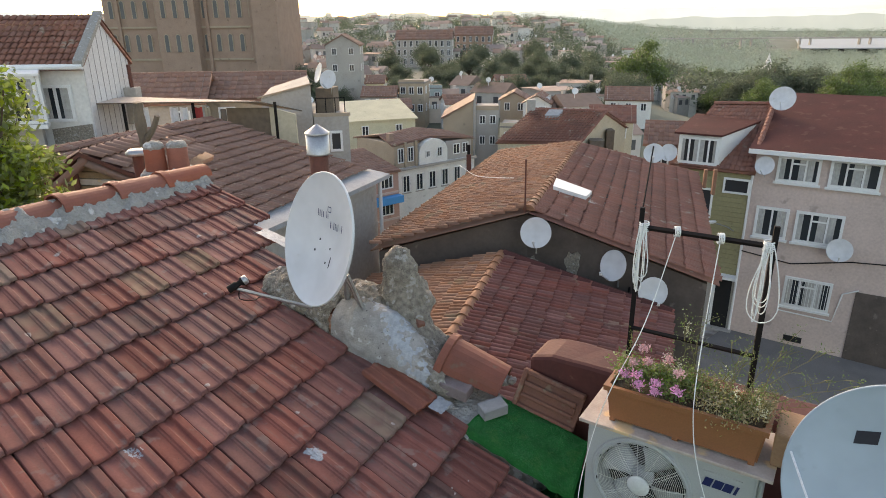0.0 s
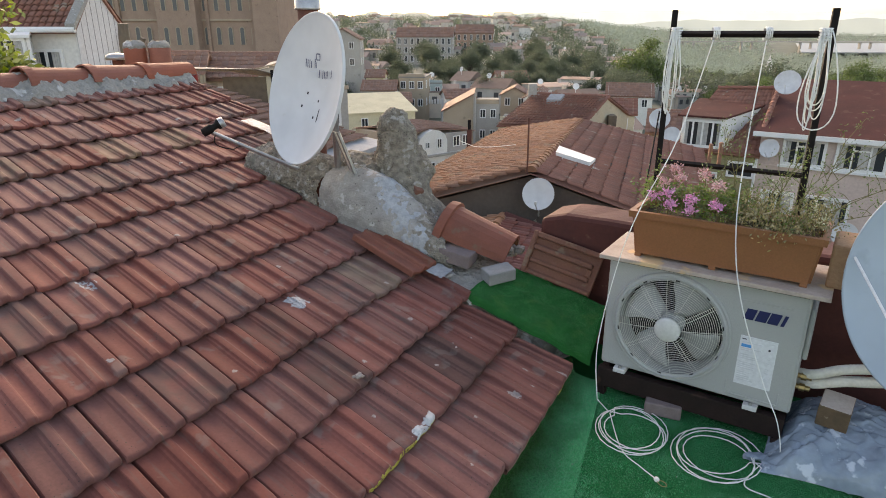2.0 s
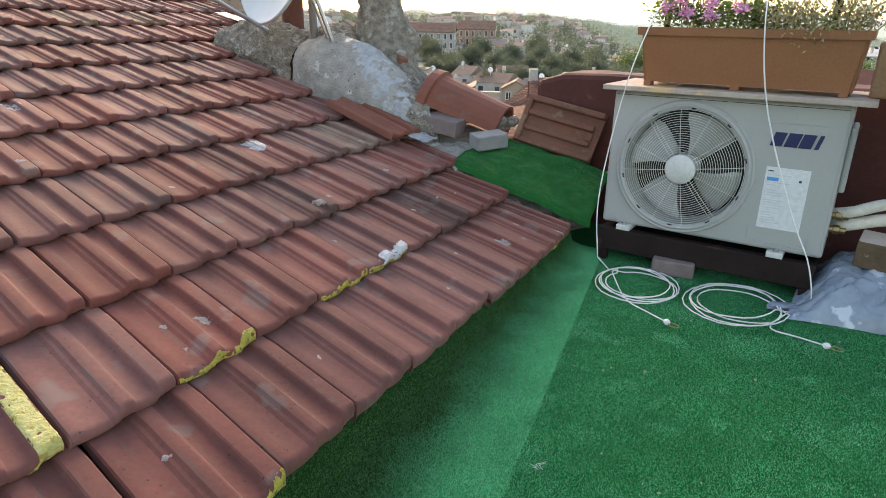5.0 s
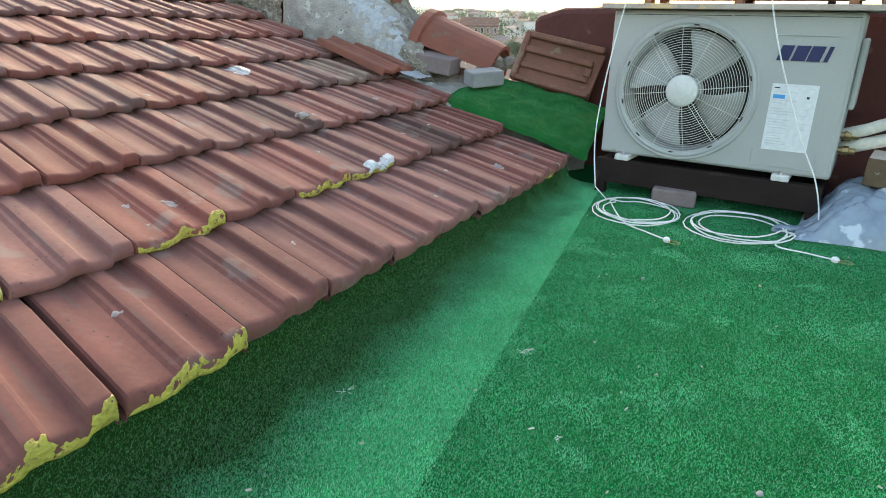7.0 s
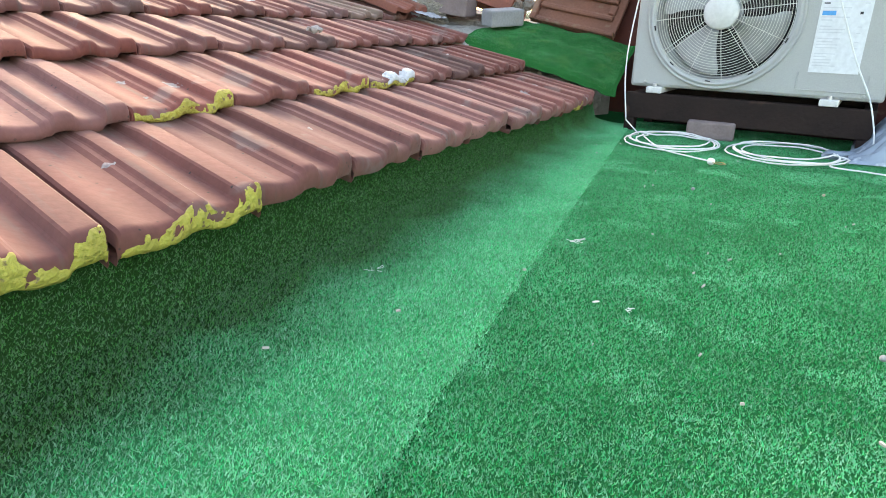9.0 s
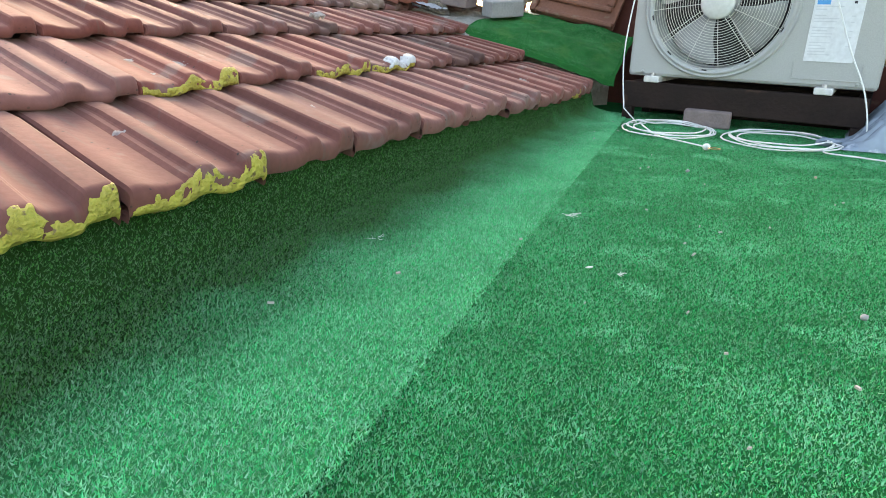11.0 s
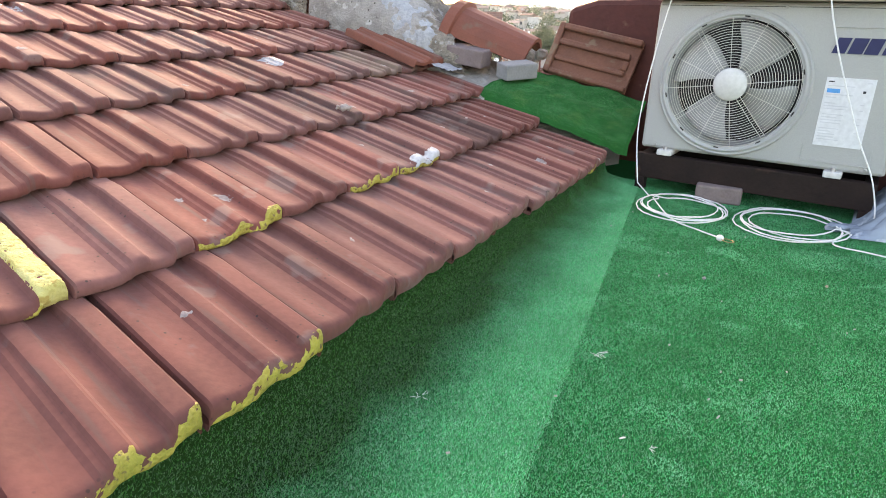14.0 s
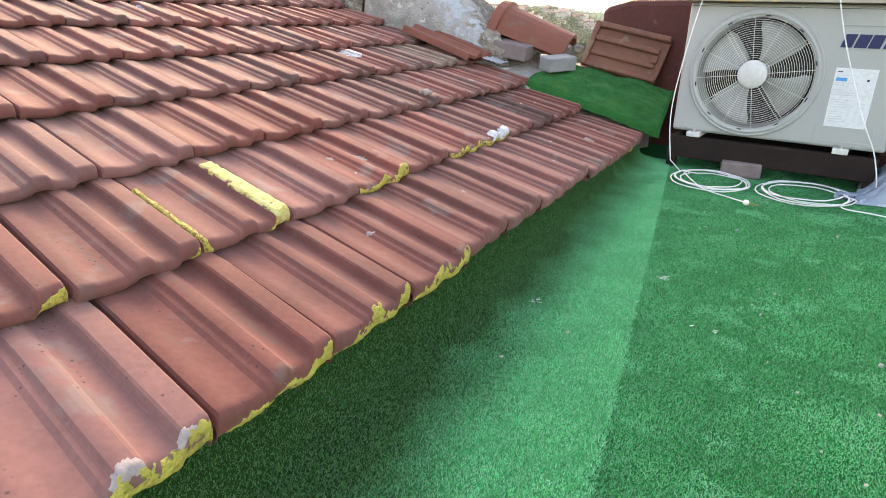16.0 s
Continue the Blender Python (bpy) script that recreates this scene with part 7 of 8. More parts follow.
def green_and_pink():
    F = pose(12.7, 30.3, 0, 0, 0, -29.2)
    t = thing("rose_house", F, "rose rendered town house with white windows and red roof", "house")
    part("wall", cube(0.0, 13, 0, 8, -13.3, -2.95), "w_rose", t)
    part("roof", prism([(-0.3, -0.45), (13.4, -0.45), (13.4, 8.3), (-0.3, 8.3)], [-2.98, -2.98, -1.2, -1.2], [-2.83, -2.83, -1.05, -1.05]), "sheet_red", t, "dull red roof sheet")
    part("eave_board", cube(-0.3, 13.4, -0.5, -0.44, -3.03, -2.82), "frame_white", t)
    part("ledge", cube(0.12, 13.0, -0.06, 0.0, -4.46, -4.36), "w_rose", t)
    for x, z, w, h, b in ((0.95, -4.28, 1.75, 1.2, 2), (3.05, -4.30, 1.95, 1.25, 2), (6.2, -4.30, 1.75, 1.25, 2), (0.36, -7.05, 1.42, 1.5, 1), (2.06, -7.05, 1.95, 1.5, 2), (6.2, -7.05, 2.0, 1.5, 2), (2.08, -10.3, 2.0, 1.5, 2)):
        o = window(t, pose(x, -0.03, z), w, h, b, True)
        part("sill", cube(-0.08, w + 0.08, -0.14, 0.0, -0.10, 0.0), "frame_white", o)
    bars = bmesh.new()
    for k in range(15):
        tube(bars, [(2.15 + 0.134 * k, -0.15, -10.25), (2.15 + 0.134 * k, -0.15, -8.85)], 0.012, 4)
    part("window_grille", bars, "frame_white", t)
    part("vent", cube(2.45, 3.25, -0.03, 0.0, -12.15, -11.85), "black", t)
    # solid dark block; its colour stands in for the shade in the passage
    part("passage", cube(5.0, 6.9, -0.04, 0.5, -12.9, -9.0), "tar", t, "dark panel standing in for a shaded passage")
    part("gas_pipe", tube(bmesh.new(), [(2.0, -0.08, -10.6), (4.3, -0.08, -10.65), (4.5, -0.08, -9.2), (5.1, -0.08, -8.9)], 0.035, 6), "frame_white", t)
    part("cable", tube(bmesh.new(), [(0.0, -0.08, -7.9), (2.2, -0.1, -8.15), (4.6, -0.1, -7.6), (8, -0.1, -7.3)], 0.03, 6), "dark_steel", t)
    part("plinth", cube(0.0, 13.0, -0.10, 0.0, -13.3, -12.5), "w_grey", t)
    g = thing("green_house", F, "olive green boarded house with dormer and tile roof", "house")
    part("wall", cube(-3.6, -0.05, 0.05, 7, -13.3, -3.95), "w_green", g)
    for k in range(22):
        z = -4.15 - 0.24 * k
        part("board", prism([(-3.62, 0.0), (-0.08, 0.0), (-0.08, 0.048), (-3.62, 0.048)], z - 0.225, z), "w_green", g)
    part("lower_wall", cube(-3.6, -0.05, 0.0, 0.049, -13.3, -9.46), "w_grey", g)
    part("corner_pipe", tube(bmesh.new(), [(-0.03, -0.05, -3.9), (-0.03, -0.05, -12.6)], 0.06, 8), "frame_white", g)
    part("roof", tiled_slope((-3.9, -0.3, -3.95), (0.1, -0.3, -3.95), (-0.2, 4.6, -1.35), (-3.0, 4.6, -1.5), 0.24, 0.36), "tile_far", g)
    part("roof_back", tiled_slope((0.1, 8.0, -3.9), (-3.9, 8.0, -3.9), (-3.0, 4.6, -1.5), (-0.2, 4.6, -1.35), 0.3, 0.5), "tile_far", g)
    part("roof_side", tiled_slope((-3.9, 8.0, -3.9), (-3.9, -0.3, -3.95), (-3.0, 4.5, -1.5), (-3.0, 4.7, -1.5), 0.3, 0.5), "tile_far", g)
    ridge_caps(g, (-3.0, 4.6, -1.42), (-0.1, 4.6, -1.28), 0.14, "tile_far")
    ridge_caps(g, (-0.1, 4.6, -1.28), (0.0, 0.2, -2.75), 0.13, "tile_far")
    d = part("dormer", prism([(-3.55, -0.1), (-1.6, -0.1), (-0.25, 3.9), (-3.55, 3.9)], -3.9, [-2.42, -2.42, -2.06, -2.06]), "frame_white", g, "white dormer")
    part("dormer_roof", prism([(-3.75, -0.35), (-1.54, -0.35), (-0.19, 4.0), (-3.75, 4.0)], [-2.42, -2.42, -2.05, -2.05], [-2.33, -2.33, -1.95, -1.95]), "sheet_red", d)
    window(d, pose(-3.48, -0.13, -3.85), 1.82, 1.32, 3, True)
    window(g, pose(-1.26, -0.03, -5.12), 1.2, 0.75, 0)
    window(g, pose(-2.4, -0.03, -6.5), 0.75, 1.5, 0)
    for k, (x, w) in enumerate(((-0.95, 0.75), (-2.4, 0.7))):
        part("door", cube(x, x + w, -0.04, 0.06, -12.2, -9.6), "black", g, "dark entrance door")
        part("door_frame", cube(x - 0.14, x, -0.06, 0.05, -12.2, -9.45), "frame_white", g)
    part("door_canopy", cube(-2.6, 0.0, -0.5, 0.0, -9.42, -9.28), "frame_white", g)
    for k in range(4):
        part("entrance_step", cube(-2.6, 0.1, -0.4 - 0.32 * k, -0.06, -12.75 - 0.18 * k, -12.22 - 0.18 * k), "w_grey", g)
    lamp = thing("street_lamp", F, "pale street lamp head on a wall bracket", "street lamp")
    part("lamp_head", lathe(bmesh.new(), [(0, -0.30), (0.07, -0.26), (0.12, -0.1), (0.13, 0.1), (0.07, 0.26), (0, 0.3)], 16, pose(-1.45, -1.05, -6.42, 0, 80, 20) @ Matrix.Diagonal((0.7, 1, 1, 1))), "ac_hub", lamp, "", True)
    part("bracket", tube(bmesh.new(), [(-1.2, -0.95, -6.45), (-0.7, -0.5, -6.7), (-0.5, 0.0, -7.0)], 0.025, 6), "galv", lamp)
    q = F @ Vector((0.46, -0.5, -3.53))
    roof_dish(*q, 0.42, -40, 16, "pale dish under the eave of the rose house")
    q = F @ Vector((4.03, -0.6, -6.98))
    roof_dish(*q, 0.52, -25, 14, "pale dish on the rose house wall")
    q = F @ Vector((-3.9, -0.5, -3.35))
    roof_dish(*q, 0.42, -30, 16, "pale dish beside the dormer")
    q = F @ Vector((0.3, 4.0, -0.95))
    roof_dish(*q, 0.60, -30, 22, "large pale dish on the ridge")


green_and_pink()

# ---- houses down the hillside ----
def cream_house():
    t = thing("cream_house", Matrix.Identity(4), "cream house with a red tile roof and a blue skylight", "house")
    e0, e1, r0, r1, b0, b1 = (0.55, 35, -3.40), (5.15, 35, -3.46), (2.75, 38.5, -2.06), (7.10, 38.5, -2.18), (4.6, 42, -3.55), (9.2, 42, -3.63)
    part("roof_front", tiled_slope(e0, e1, r1, r0, 0.2, 0.30, 0.05, 0.06, 6, 0.06, 0.08), "tile_far", t)
    part("roof_back", tiled_slope(b1, b0, r0, r1, 0.3, 0.5, 0.05, 0.05, 4, 0.06), "tile_far", t)
    ridge_caps(t, r0, r1, 0.13, "tile_far")
    ridge_caps(t, e1, r1, 0.10, "tile_far")
    part("wall", prism([(0.7, 35.15), (5.0, 35.15), (6.95, 38.5), (9.0, 41.9), (4.7, 41.9), (2.8, 38.5)], -14, [-3.55, -3.60, -2.32, -3.75, -3.7, -2.25]), "w_cream", t)
    part("skylight", prism([(3.4, 37.5), (4.2, 37.5), (4.5, 38.1), (3.7, 38.1)], [-2.56, -2.58, -2.34, -2.32], [-2.28, -2.30, -2.06, -2.04]), "steel_blue", t, "pale blue skylight")
    for x, y, w, h in ((5.85, 36.45, 0.8, 0.3), (7.2, 38.9, 0.45, 0.9)):
        part("lean_to", cube(x, x + w, y - 0.5, y + 0.4, -6, -3.6 + h * 0.3), "wood_grey", t, "dark patched lean-to")
    part("chimney", cube(2.4, 2.9, 38.2, 38.7, -2.6, -1.5, 0.03), "w_grey", t)


cream_house()
house(-18.6, 31.0, 14, 4.2, 5, -12, -0.75, "w_grey", "tile_brown", "gable", 1.15, True, 1, 2, "low house with an old brown tile roof", fine=1.4)
house(-15.2, 33.5, 12, 5.2, 5, -12, -0.80, "w_tan", "tile_brown", "gable", 1.05, True, 1, 2, "tan house with a brown tile roof", fine=1.4)
house(-17.7, 80.0, 24, 9.0, 8, -17, -9.0, "w_yellow", "w_yellow", "shed", 1.6, True, 2, 2, "pale yellow house with a sloping roof", fine=3)
house(18.8, 105.0, -10, 7.0, 8, -13.5, -8.9, "w_white", "tile_brown", "gable", 1.6, True, 1, 3, "white house below the large tree")
house(-29.9, 120.0, 6, 6.2, 8, -15, -0.8, "w_grey", "tile_brown", "gable", 1.8, False, 2, 2, "grey gabled house on the slope")
house(-20.6, 105.0, 4, 5.4, 7, -16, -8.3, "w_grey", "tile_brown", "gable", 1.2, True, 2, 3, "grey house with balconies")
house(-15.2, 110.0, -4, 4.4, 7, -16, -6.8, "w_tan", "w_slate", "flat", 0, True, 2, 3, "tan flat-roofed house with windows")
house(-21.2, 112.0, 3, 3.0, 6, -14, -6.8, "w_yellow", "tile_brown", "gable", 1.0, True, 1, 2, "small yellow house with tiles")
house(2.0, 128.0, 10, 6.0, 8, -18, -8.6, "w_grey", "tile_brown", "gable", 1.5, True, 2, 2, "grey house standing among trees")
house(5.3, 98.0, -12, 4.0, 6, -16, -8.6, "w_white", "tile_brown", "gable", 1.2, False, 2, 2, "white gabled house on the slope")
house(10.5, 66.0, -10, 4.2, 6, -14, -6.6, "w_cream", "tile_far", "gable", 1.1, True, 1, 2, "cream house with tile roof")
house(6.2, 52.0, 8, 3.6, 5, -12, -5.2, "w_grey", "steel_blue", "shed", 0.5, True, 1, 1, "low shed with a tin roof")
house(11.0, 44.0, -14, 4.0, 5, -13, -5.0, "w_tan", "tile_brown", "gable", 1.1, True, 1, 2, "tan house with an old roof", fine=1.4)
house(-12.9, 250.0, 0, 14.0, 12, -16, -1.5, "w_brick", "tile_brown", "gable", 3.0, True, 3, 6, "large red brick building on the ridge", fine=5, win=(1.0, 2.0))
house(-32.5, 230.0, 0, 19.5, 12, -16, -2.4, "w_grey", "tile_brown", "gable", 3.0, True, 3, 9, "long grey school building on the ridge", fine=5, win=(1.0, 2.0))


def terrace_block():
    t = thing("terrace_house", Matrix.Identity(4), "grey rendered building with a sloping parapet and roof terrace", "house", "houses on the hillside")
    part("wall", prism([(-8.5, 24.0), (-6.55, 24.0), (-7.9, 28.5), (-9.6, 28.5)], -12, [0.16, 0.66, 0.66, 0.16]), "w_grey", t)
    part("coping", prism([(-8.6, 23.9), (-6.5, 23.9), (-6.5, 24.15), (-8.6, 24.15)], [0.16, 0.67, 0.67, 0.16], [0.22, 0.73, 0.73, 0.22]), "w_tan", t)
    part("terrace", prism([(-6.54, 24.1), (-5.25, 24.4), (-6.35, 28.5), (-7.85, 28.5)], -12, -0.55), "w_grey", t)
    part("parapet", prism([(-6.54, 24.08), (-5.22, 24.38), (-5.2, 24.5), (-6.54, 24.2)], -0.55, -0.42), "w_tan", t)
    for x in (-6.45, -6.1, -5.75, -5.4):
        part("rail_post", tube(bmesh.new(), [(x, 24.25 + 0.23 * (x + 6.45), -0.45), (x, 24.25 + 0.23 * (x + 6.45), 0.15)], 0.02, 5), "dark_steel", t)
    part("rail", tube(bmesh.new(), [(-6.45, 24.25, 0.13), (-5.4, 24.49, 0.13)], 0.018, 5), "dark_steel", t)
    part("stair_box", cube(-6.7, -6.0, 25.2, 26.2, -0.55, 0.42, 0.02), "wood_grey", t, "dark boarded box on the terrace")
    window(t, pose(-6.0, 24.22, -1.9, 0, 0, 13), 0.5, 0.8, 0)


terrace_block()
roof_dish(-6.12, 25.0, 0.78, 0.36, -20, 18, "pale dish on the terrace rail", 0.9)
roof_dish(-6.75, 26.0, 0.95, 0.40, -60, 18, "weathered dish behind the sloping parapet", 0.7)


def ruined_house():
    """White lower storey, a broken attic storey and a sagging brown roof."""
    F = pose(-9.55, 66.0, 0, 0, 0, 43)
    t = thing("ruined_house", F, "old white house with a broken attic and sagging brown roof", "house", "houses on the hillside")
    W, D = 11.0, 8.0
    part("wall", cube(0, W, 0, D, -22, -11.95), "w_white", t)
    part("cornice", cube(-0.15, W + 0.15, -0.3, 0, -12.1, -11.85), "w_grey", t, "grey cornice")
    for k in range(6):
        o = window(t, pose(0.7 + 1.8 * k, -0.02, -14.6), 0.95, 1.9, 1)
        part("sill", cube(-0.1, 1.05, -0.15, 0, -0.12, 0), "w_grey", o)
    part("attic_wall", prism([(0.1, 0.5), (3.2, 0.5), (3.2, D), (0.1, D)], -11.95, -9.35), "w_tan", t, "bare brick attic wall")
    part("attic_wall", prism([(7.2, 0.5), (W, 0.5), (W, D), (7.2, D)], -11.95, -9.8), "w_grey", t, "patched attic wall")
    out = [(3.2, -11.95), (3.2, -10.6), (3.5, -9.9), (4.2, -9.45), (5.2, -9.2), (6.2, -9.4), (6.9, -9.85), (7.2, -10.5), (7.2, -11.95)]
    bm = bmesh.new()
    rings = [[bm.verts.new((x, y, z)) for x, z in out] for y in (0.25, 1.2)]
    for k in range(len(out)):
        q = (k + 1) % len(out)
        bm.faces.new((rings[0][k], rings[0][q], rings[1][q], rings[1][k]))
    bm.faces.new(rings[0][::-1])
    bm.faces.new(rings[1])
    part("curved_gable", bm, "w_white", t, "white curved gable")
    for x, y, z, w, h in ((0.5, 0.48, -11.4, 0.8, 1.6), (1.8, 0.48, -11.4, 0.8, 1.6), (4.1, 0.23, -11.2, 0.6, 0.75), (5.7, 0.23, -11.3, 0.7, 1.1), (8.2, 0.48, -11.4, 1.0, 1.2), (9.6, 0.48, -11.4, 0.9, 1.2)):
        window(t, pose(x, y, z), w, h, 1)
    for x in (0.1, 1.5, 2.9):
        part("pilaster", cube(x - 0.15, x + 0.15, 0.3, 0.5, -11.95, -9.2, 0.03), "w_tan", t)
    part("roof_slope", tiled_slope((-0.3, 0.2, -9.35), (5.2, 0.9, -9.05), (5.6, 4.6, -8.5), (0.8, 4.4, -8.8), 0.4, 0.5), "tile_brown", t)
    part("roof_slope", tiled_slope((5.2, 0.9, -9.05), (W + 0.3, 0.2, -9.75), (W - 1.0, 4.4, -9.2), (5.6, 4.6, -8.5), 0.4, 0.5), "tile_brown", t)
    part("roof_back", tiled_slope((W + 0.3, D + 0.2, -9.8), (-0.3, D + 0.2, -9.4), (0.8, 4.4, -8.8), (W - 1.0, 4.4, -9.2), 0.5, 0.6), "tile_brown", t)
    part("chimney", cube(0.2, 0.8, 1.5, 2.1, -9.4, -8.3, 0.04), "w_brick", t)


ruined_house()


def pink_row():
    t = thing("pink_house", pose(-11.9, 58.0, 0, 0, 0, 43), "pink row house with white windows and a blue balcony", "house", "houses on the hillside")
    part("wall", cube(0, 4.4, 0, 6, -22, -10.8), "w_pink", t)
    for z in (-12.5, -15.2, -17.9):
        for x, w in ((0.25, 1.3), (2.2, 1.5)):
            window(t, pose(x, -0.02, z), w, 1.35, 2)
        part("ledge", cube(0, 4.4, -0.12, 0, z - 0.55, z - 0.35), "w_rose", t)
    part("balcony", cube(0.1, 4.4, -0.9, 0, -13.9, -13.2, 0.03), "blue_print", t, "blue balcony front")
    part("roof_slope", tiled_slope((-0.3, -0.3, -10.8), (4.6, -0.3, -10.8), (4.4, 6.3, -9.5), (-0.2, 6.3, -9.4), 0.4, 0.5), "tile_brown", t)


pink_row()


def blank_house():
    t = thing("blank_house", pose(-6.1, 88.0, 0), "tan house with a blank gable side and sloping tiles", "house", "houses on the hillside")
    part("wall", prism([(0, 0), (4.1, 0), (4.1, 9), (0, 9)], -22, [-9.6, -7.3, -7.3, -9.6]), "w_tan", t)
    part("roof", prism([(-0.3, -0.3), (4.2, -0.3), (4.2, 9), (-0.3, 9)], [-9.65, -7.25, -7.25, -9.65], [-9.45, -7.05, -7.05, -9.45]), "tile_brown", t)
    part("downpipe", tube(bmesh.new(), [(4.3, -0.1, -7.0), (4.3, -0.1, -20)], 0.2, 6), "w_grey", t)
    part("side_block", cube(4.5, 7.6, 0.3, 8, -22, -8.5), "w_grey", t)
    part("parapet", cube(4.5, 7.6, 0.2, 0.5, -8.5, -7.9), "w_tan", t)
    for z in (-10.4, -13.2):
        for x in (5.0, 6.4):
            window(t, pose(x, 0.27, z), 0.8, 1.2, 1)


blank_house()
house(-11.6, 115.0, 6, 3.4, 6, -19, -8.2, "w_aqua", "w_slate", "flat", 0, True, 3, 2, "pale blue-green narrow house")
house(-16.6, 100.0, 10, 4.6, 6, -18, -9.6, "w_grey", "tile_brown", "gable", 1.1, True, 2, 3, "grey house with a low tile roof", fine=2.5)
house(1.6, 84.0, -8, 4.2, 6, -20, -10.2, "w_cream", "w_slate", "flat", 0, True, 2, 2, "cream house with a flat roof")
house(-6.6, 104.0, 14, 4.6, 6, -20, -9.4, "w_white", "tile_brown", "gable", 1.1, True, 2, 3, "white house with a brown roof", fine=2.5)
house(2.0, 106.0, -6, 4.4, 6, -20, -9.0, "w_tan", "tile_brown", "gable", 1.2, False, 2, 2, "tan house with its gable to the street", fine=2.5)


def college():
    t = thing("brick_college", pose(-77.5, 131, 0, 0, 0, 0), "tall red brick college building with arched windows", "building")
    part("wall", cube(0, 34.5, 0, 20, -12, 17), "w_brick", t)
    part("tower", cube(12, 20, -2.5, 18, -12, 26, 0.1), "w_brick", t)
    part("tower", cube(31, 36, -1.5, 10, -12, 22, 0.1), "w_brick", t)
    for z in (-3.0, 3.2, 9.8):
        part("string_course", cube(-0.2, 34.7, -0.35, -0.02, z - 0.9, z - 0.55), "w_tan", t)
    rim, light = bmesh.new(), bmesh.new()
    for bm, w, y in ((rim, 1.1, -0.14), (light, 0.74, -0.16)):
        arc = [(-w / 2, 0.0)] + [(-w / 2 * math.cos(math.pi * q / 8), 2.9 + w / 2 * math.sin(math.pi * q / 8)) for q in range(9)] + [(w / 2, 0.0)]
        rings = [[bm.verts.new((x, yy, z)) for x, z in arc] for yy in (y, 0.1)]
        bm.faces.new(rings[0])
        for q in range(len(arc)):
            bm.faces.new((rings[0][q], rings[1][q], rings[1][(q + 1) % len(arc)], rings[0][(q + 1) % len(arc)]))
    rim, light = finish(rim, "surround"), finish(light, "pane")
    rim.materials.append(M["w_tan"])
    light.materials.append(M["far_glass"])
    for row, z in enumerate((-2.2, 4.2, 10.8)):
        for k in range(13):
            x = 1.7 + 2.4 * k
            y = -2.5 if 12 <= x <= 20 else (-1.5 if x > 31 else 0.0)
            o = part("window", rim, None, t, at=pose(x, y, z))
            part("pane", light, None, o)
    for k in range(4):
        part("buttress", cube(2.9 + 4.8 * k * 1.9, 3.5 + 4.8 * k * 1.9, -0.6, 0, -12, 15), "w_brick", t)


college()


def hillside_stuff():
    """The dense far town: many small houses with pitched roofs and window rows, in one mesh."""
    rr = random.Random(11)
    walls, roofs, wins, dishes = bmesh.new(), bmesh.new(), bmesh.new(), bmesh.new()
    for _ in range(880):
        y = rr.choice([rr.uniform(62, 130), rr.uniform(120, 260), rr.uniform(240, 620)])
        b = rr.uniform(-0.66, 0.62)
        if y < 130 and (b > 0.16 or -0.36 < b < 0.02 and rr.random() < 0.8 or b < -0.36):
            continue
        if b > 0.30 and (y < 190 or rr.random() < 0.80) or 0.17 < b < 0.33 and y < 175:
            continue
        if y < 112 and -0.24 < b < 0.06:
            continue
        x = b * y
        g = ground_z(x, y)
        w, d, h, yaw = rr.uniform(3.5, 7.5), rr.uniform(5, 8), rr.uniform(4, 7) + (y > 300) * rr.uniform(0, 2), rr.uniform(-30, 30)
        if y < 228 and -0.19 < b < 0.26 and (g + h + 0.2) / y > -0.062:
            continue
        m = pose(x, y, g, 0, 0, yaw)
        box(walls, 0, w, 0, d, -3, h, 0, m)
        rise = rr.uniform(0.9, 1.7) if rr.random() < 0.7 else 0.25
        v = [roofs.verts.new(m @ Vector(p)) for p in ((-0.3, -0.3, h), (w + 0.3, -0.3, h), (w + 0.3, d / 2, h + rise), (-0.3, d / 2, h + rise), (w + 0.3, d + 0.3, h), (-0.3, d + 0.3, h))]
        for q in ((0, 1, 2, 3), (3, 2, 4, 5), (0, 3, 5), (1, 4, 2), (0, 5, 4, 1)):
            roofs.faces.new([v[i] for i in q])
        if y < 420 and rr.random() < 0.7:
            cx, cy = rr.uniform(0.2, w - 0.6), rr.uniform(0.3, 0.7) * d
            box(walls, cx, cx + 0.5, cy, cy + 0.5, h, h + rise + rr.uniform(0.4, 1.2), 0, m)
        if y < 300 and rr.random() < 0.55:
            cx = rr.uniform(0.3, w - 0.3)
            lathe(dishes, [(0, -0.08), (0.35, -0.04), (0.5, 0.03), (0, -0.06)], 12, m @ pose(cx, d * 0.3, h + rise + 0.5, 72, 0, rr.uniform(-40, 10)))
            box(dishes, cx - 0.03, cx + 0.03, d * 0.3 + 0.05, d * 0.3 + 0.1, h, h + rise + 0.6, 0, m)
        if y < 200 and rr.random() < 0.5:
            for q in range(rr.randint(3, 6)):
                box(dishes, 0.3 + 0.5 * q, 0.65 + 0.5 * q, -0.5, -0.46, h - 1.9, h - rr.uniform(0.9, 1.2), 0, m)
        if y < 330:
            for f in range(int(h // 2.9)):
                for c in range(max(2, int(w // 2.2))):
                    xx, zz = w * (c + 0.5) / max(2, int(w // 2.2)), h - 2.0 - 2.9 * f
                    box(wins, xx - 0.45, xx + 0.45, -0.06, 0.02, zz, zz + 1.3, 0, m)
    for nm, bm, mt in (("distant_walls", walls, "far_wall"), ("distant_roofs", roofs, "far_roof"), ("distant_windows", wins, "far_glass"), ("distant_dishes", dishes, "frame_white")):
        tagged(part(nm, bm, mt), "crowded old houses on the far hillside", "houses", kind="stuff")


hillside_stuff()


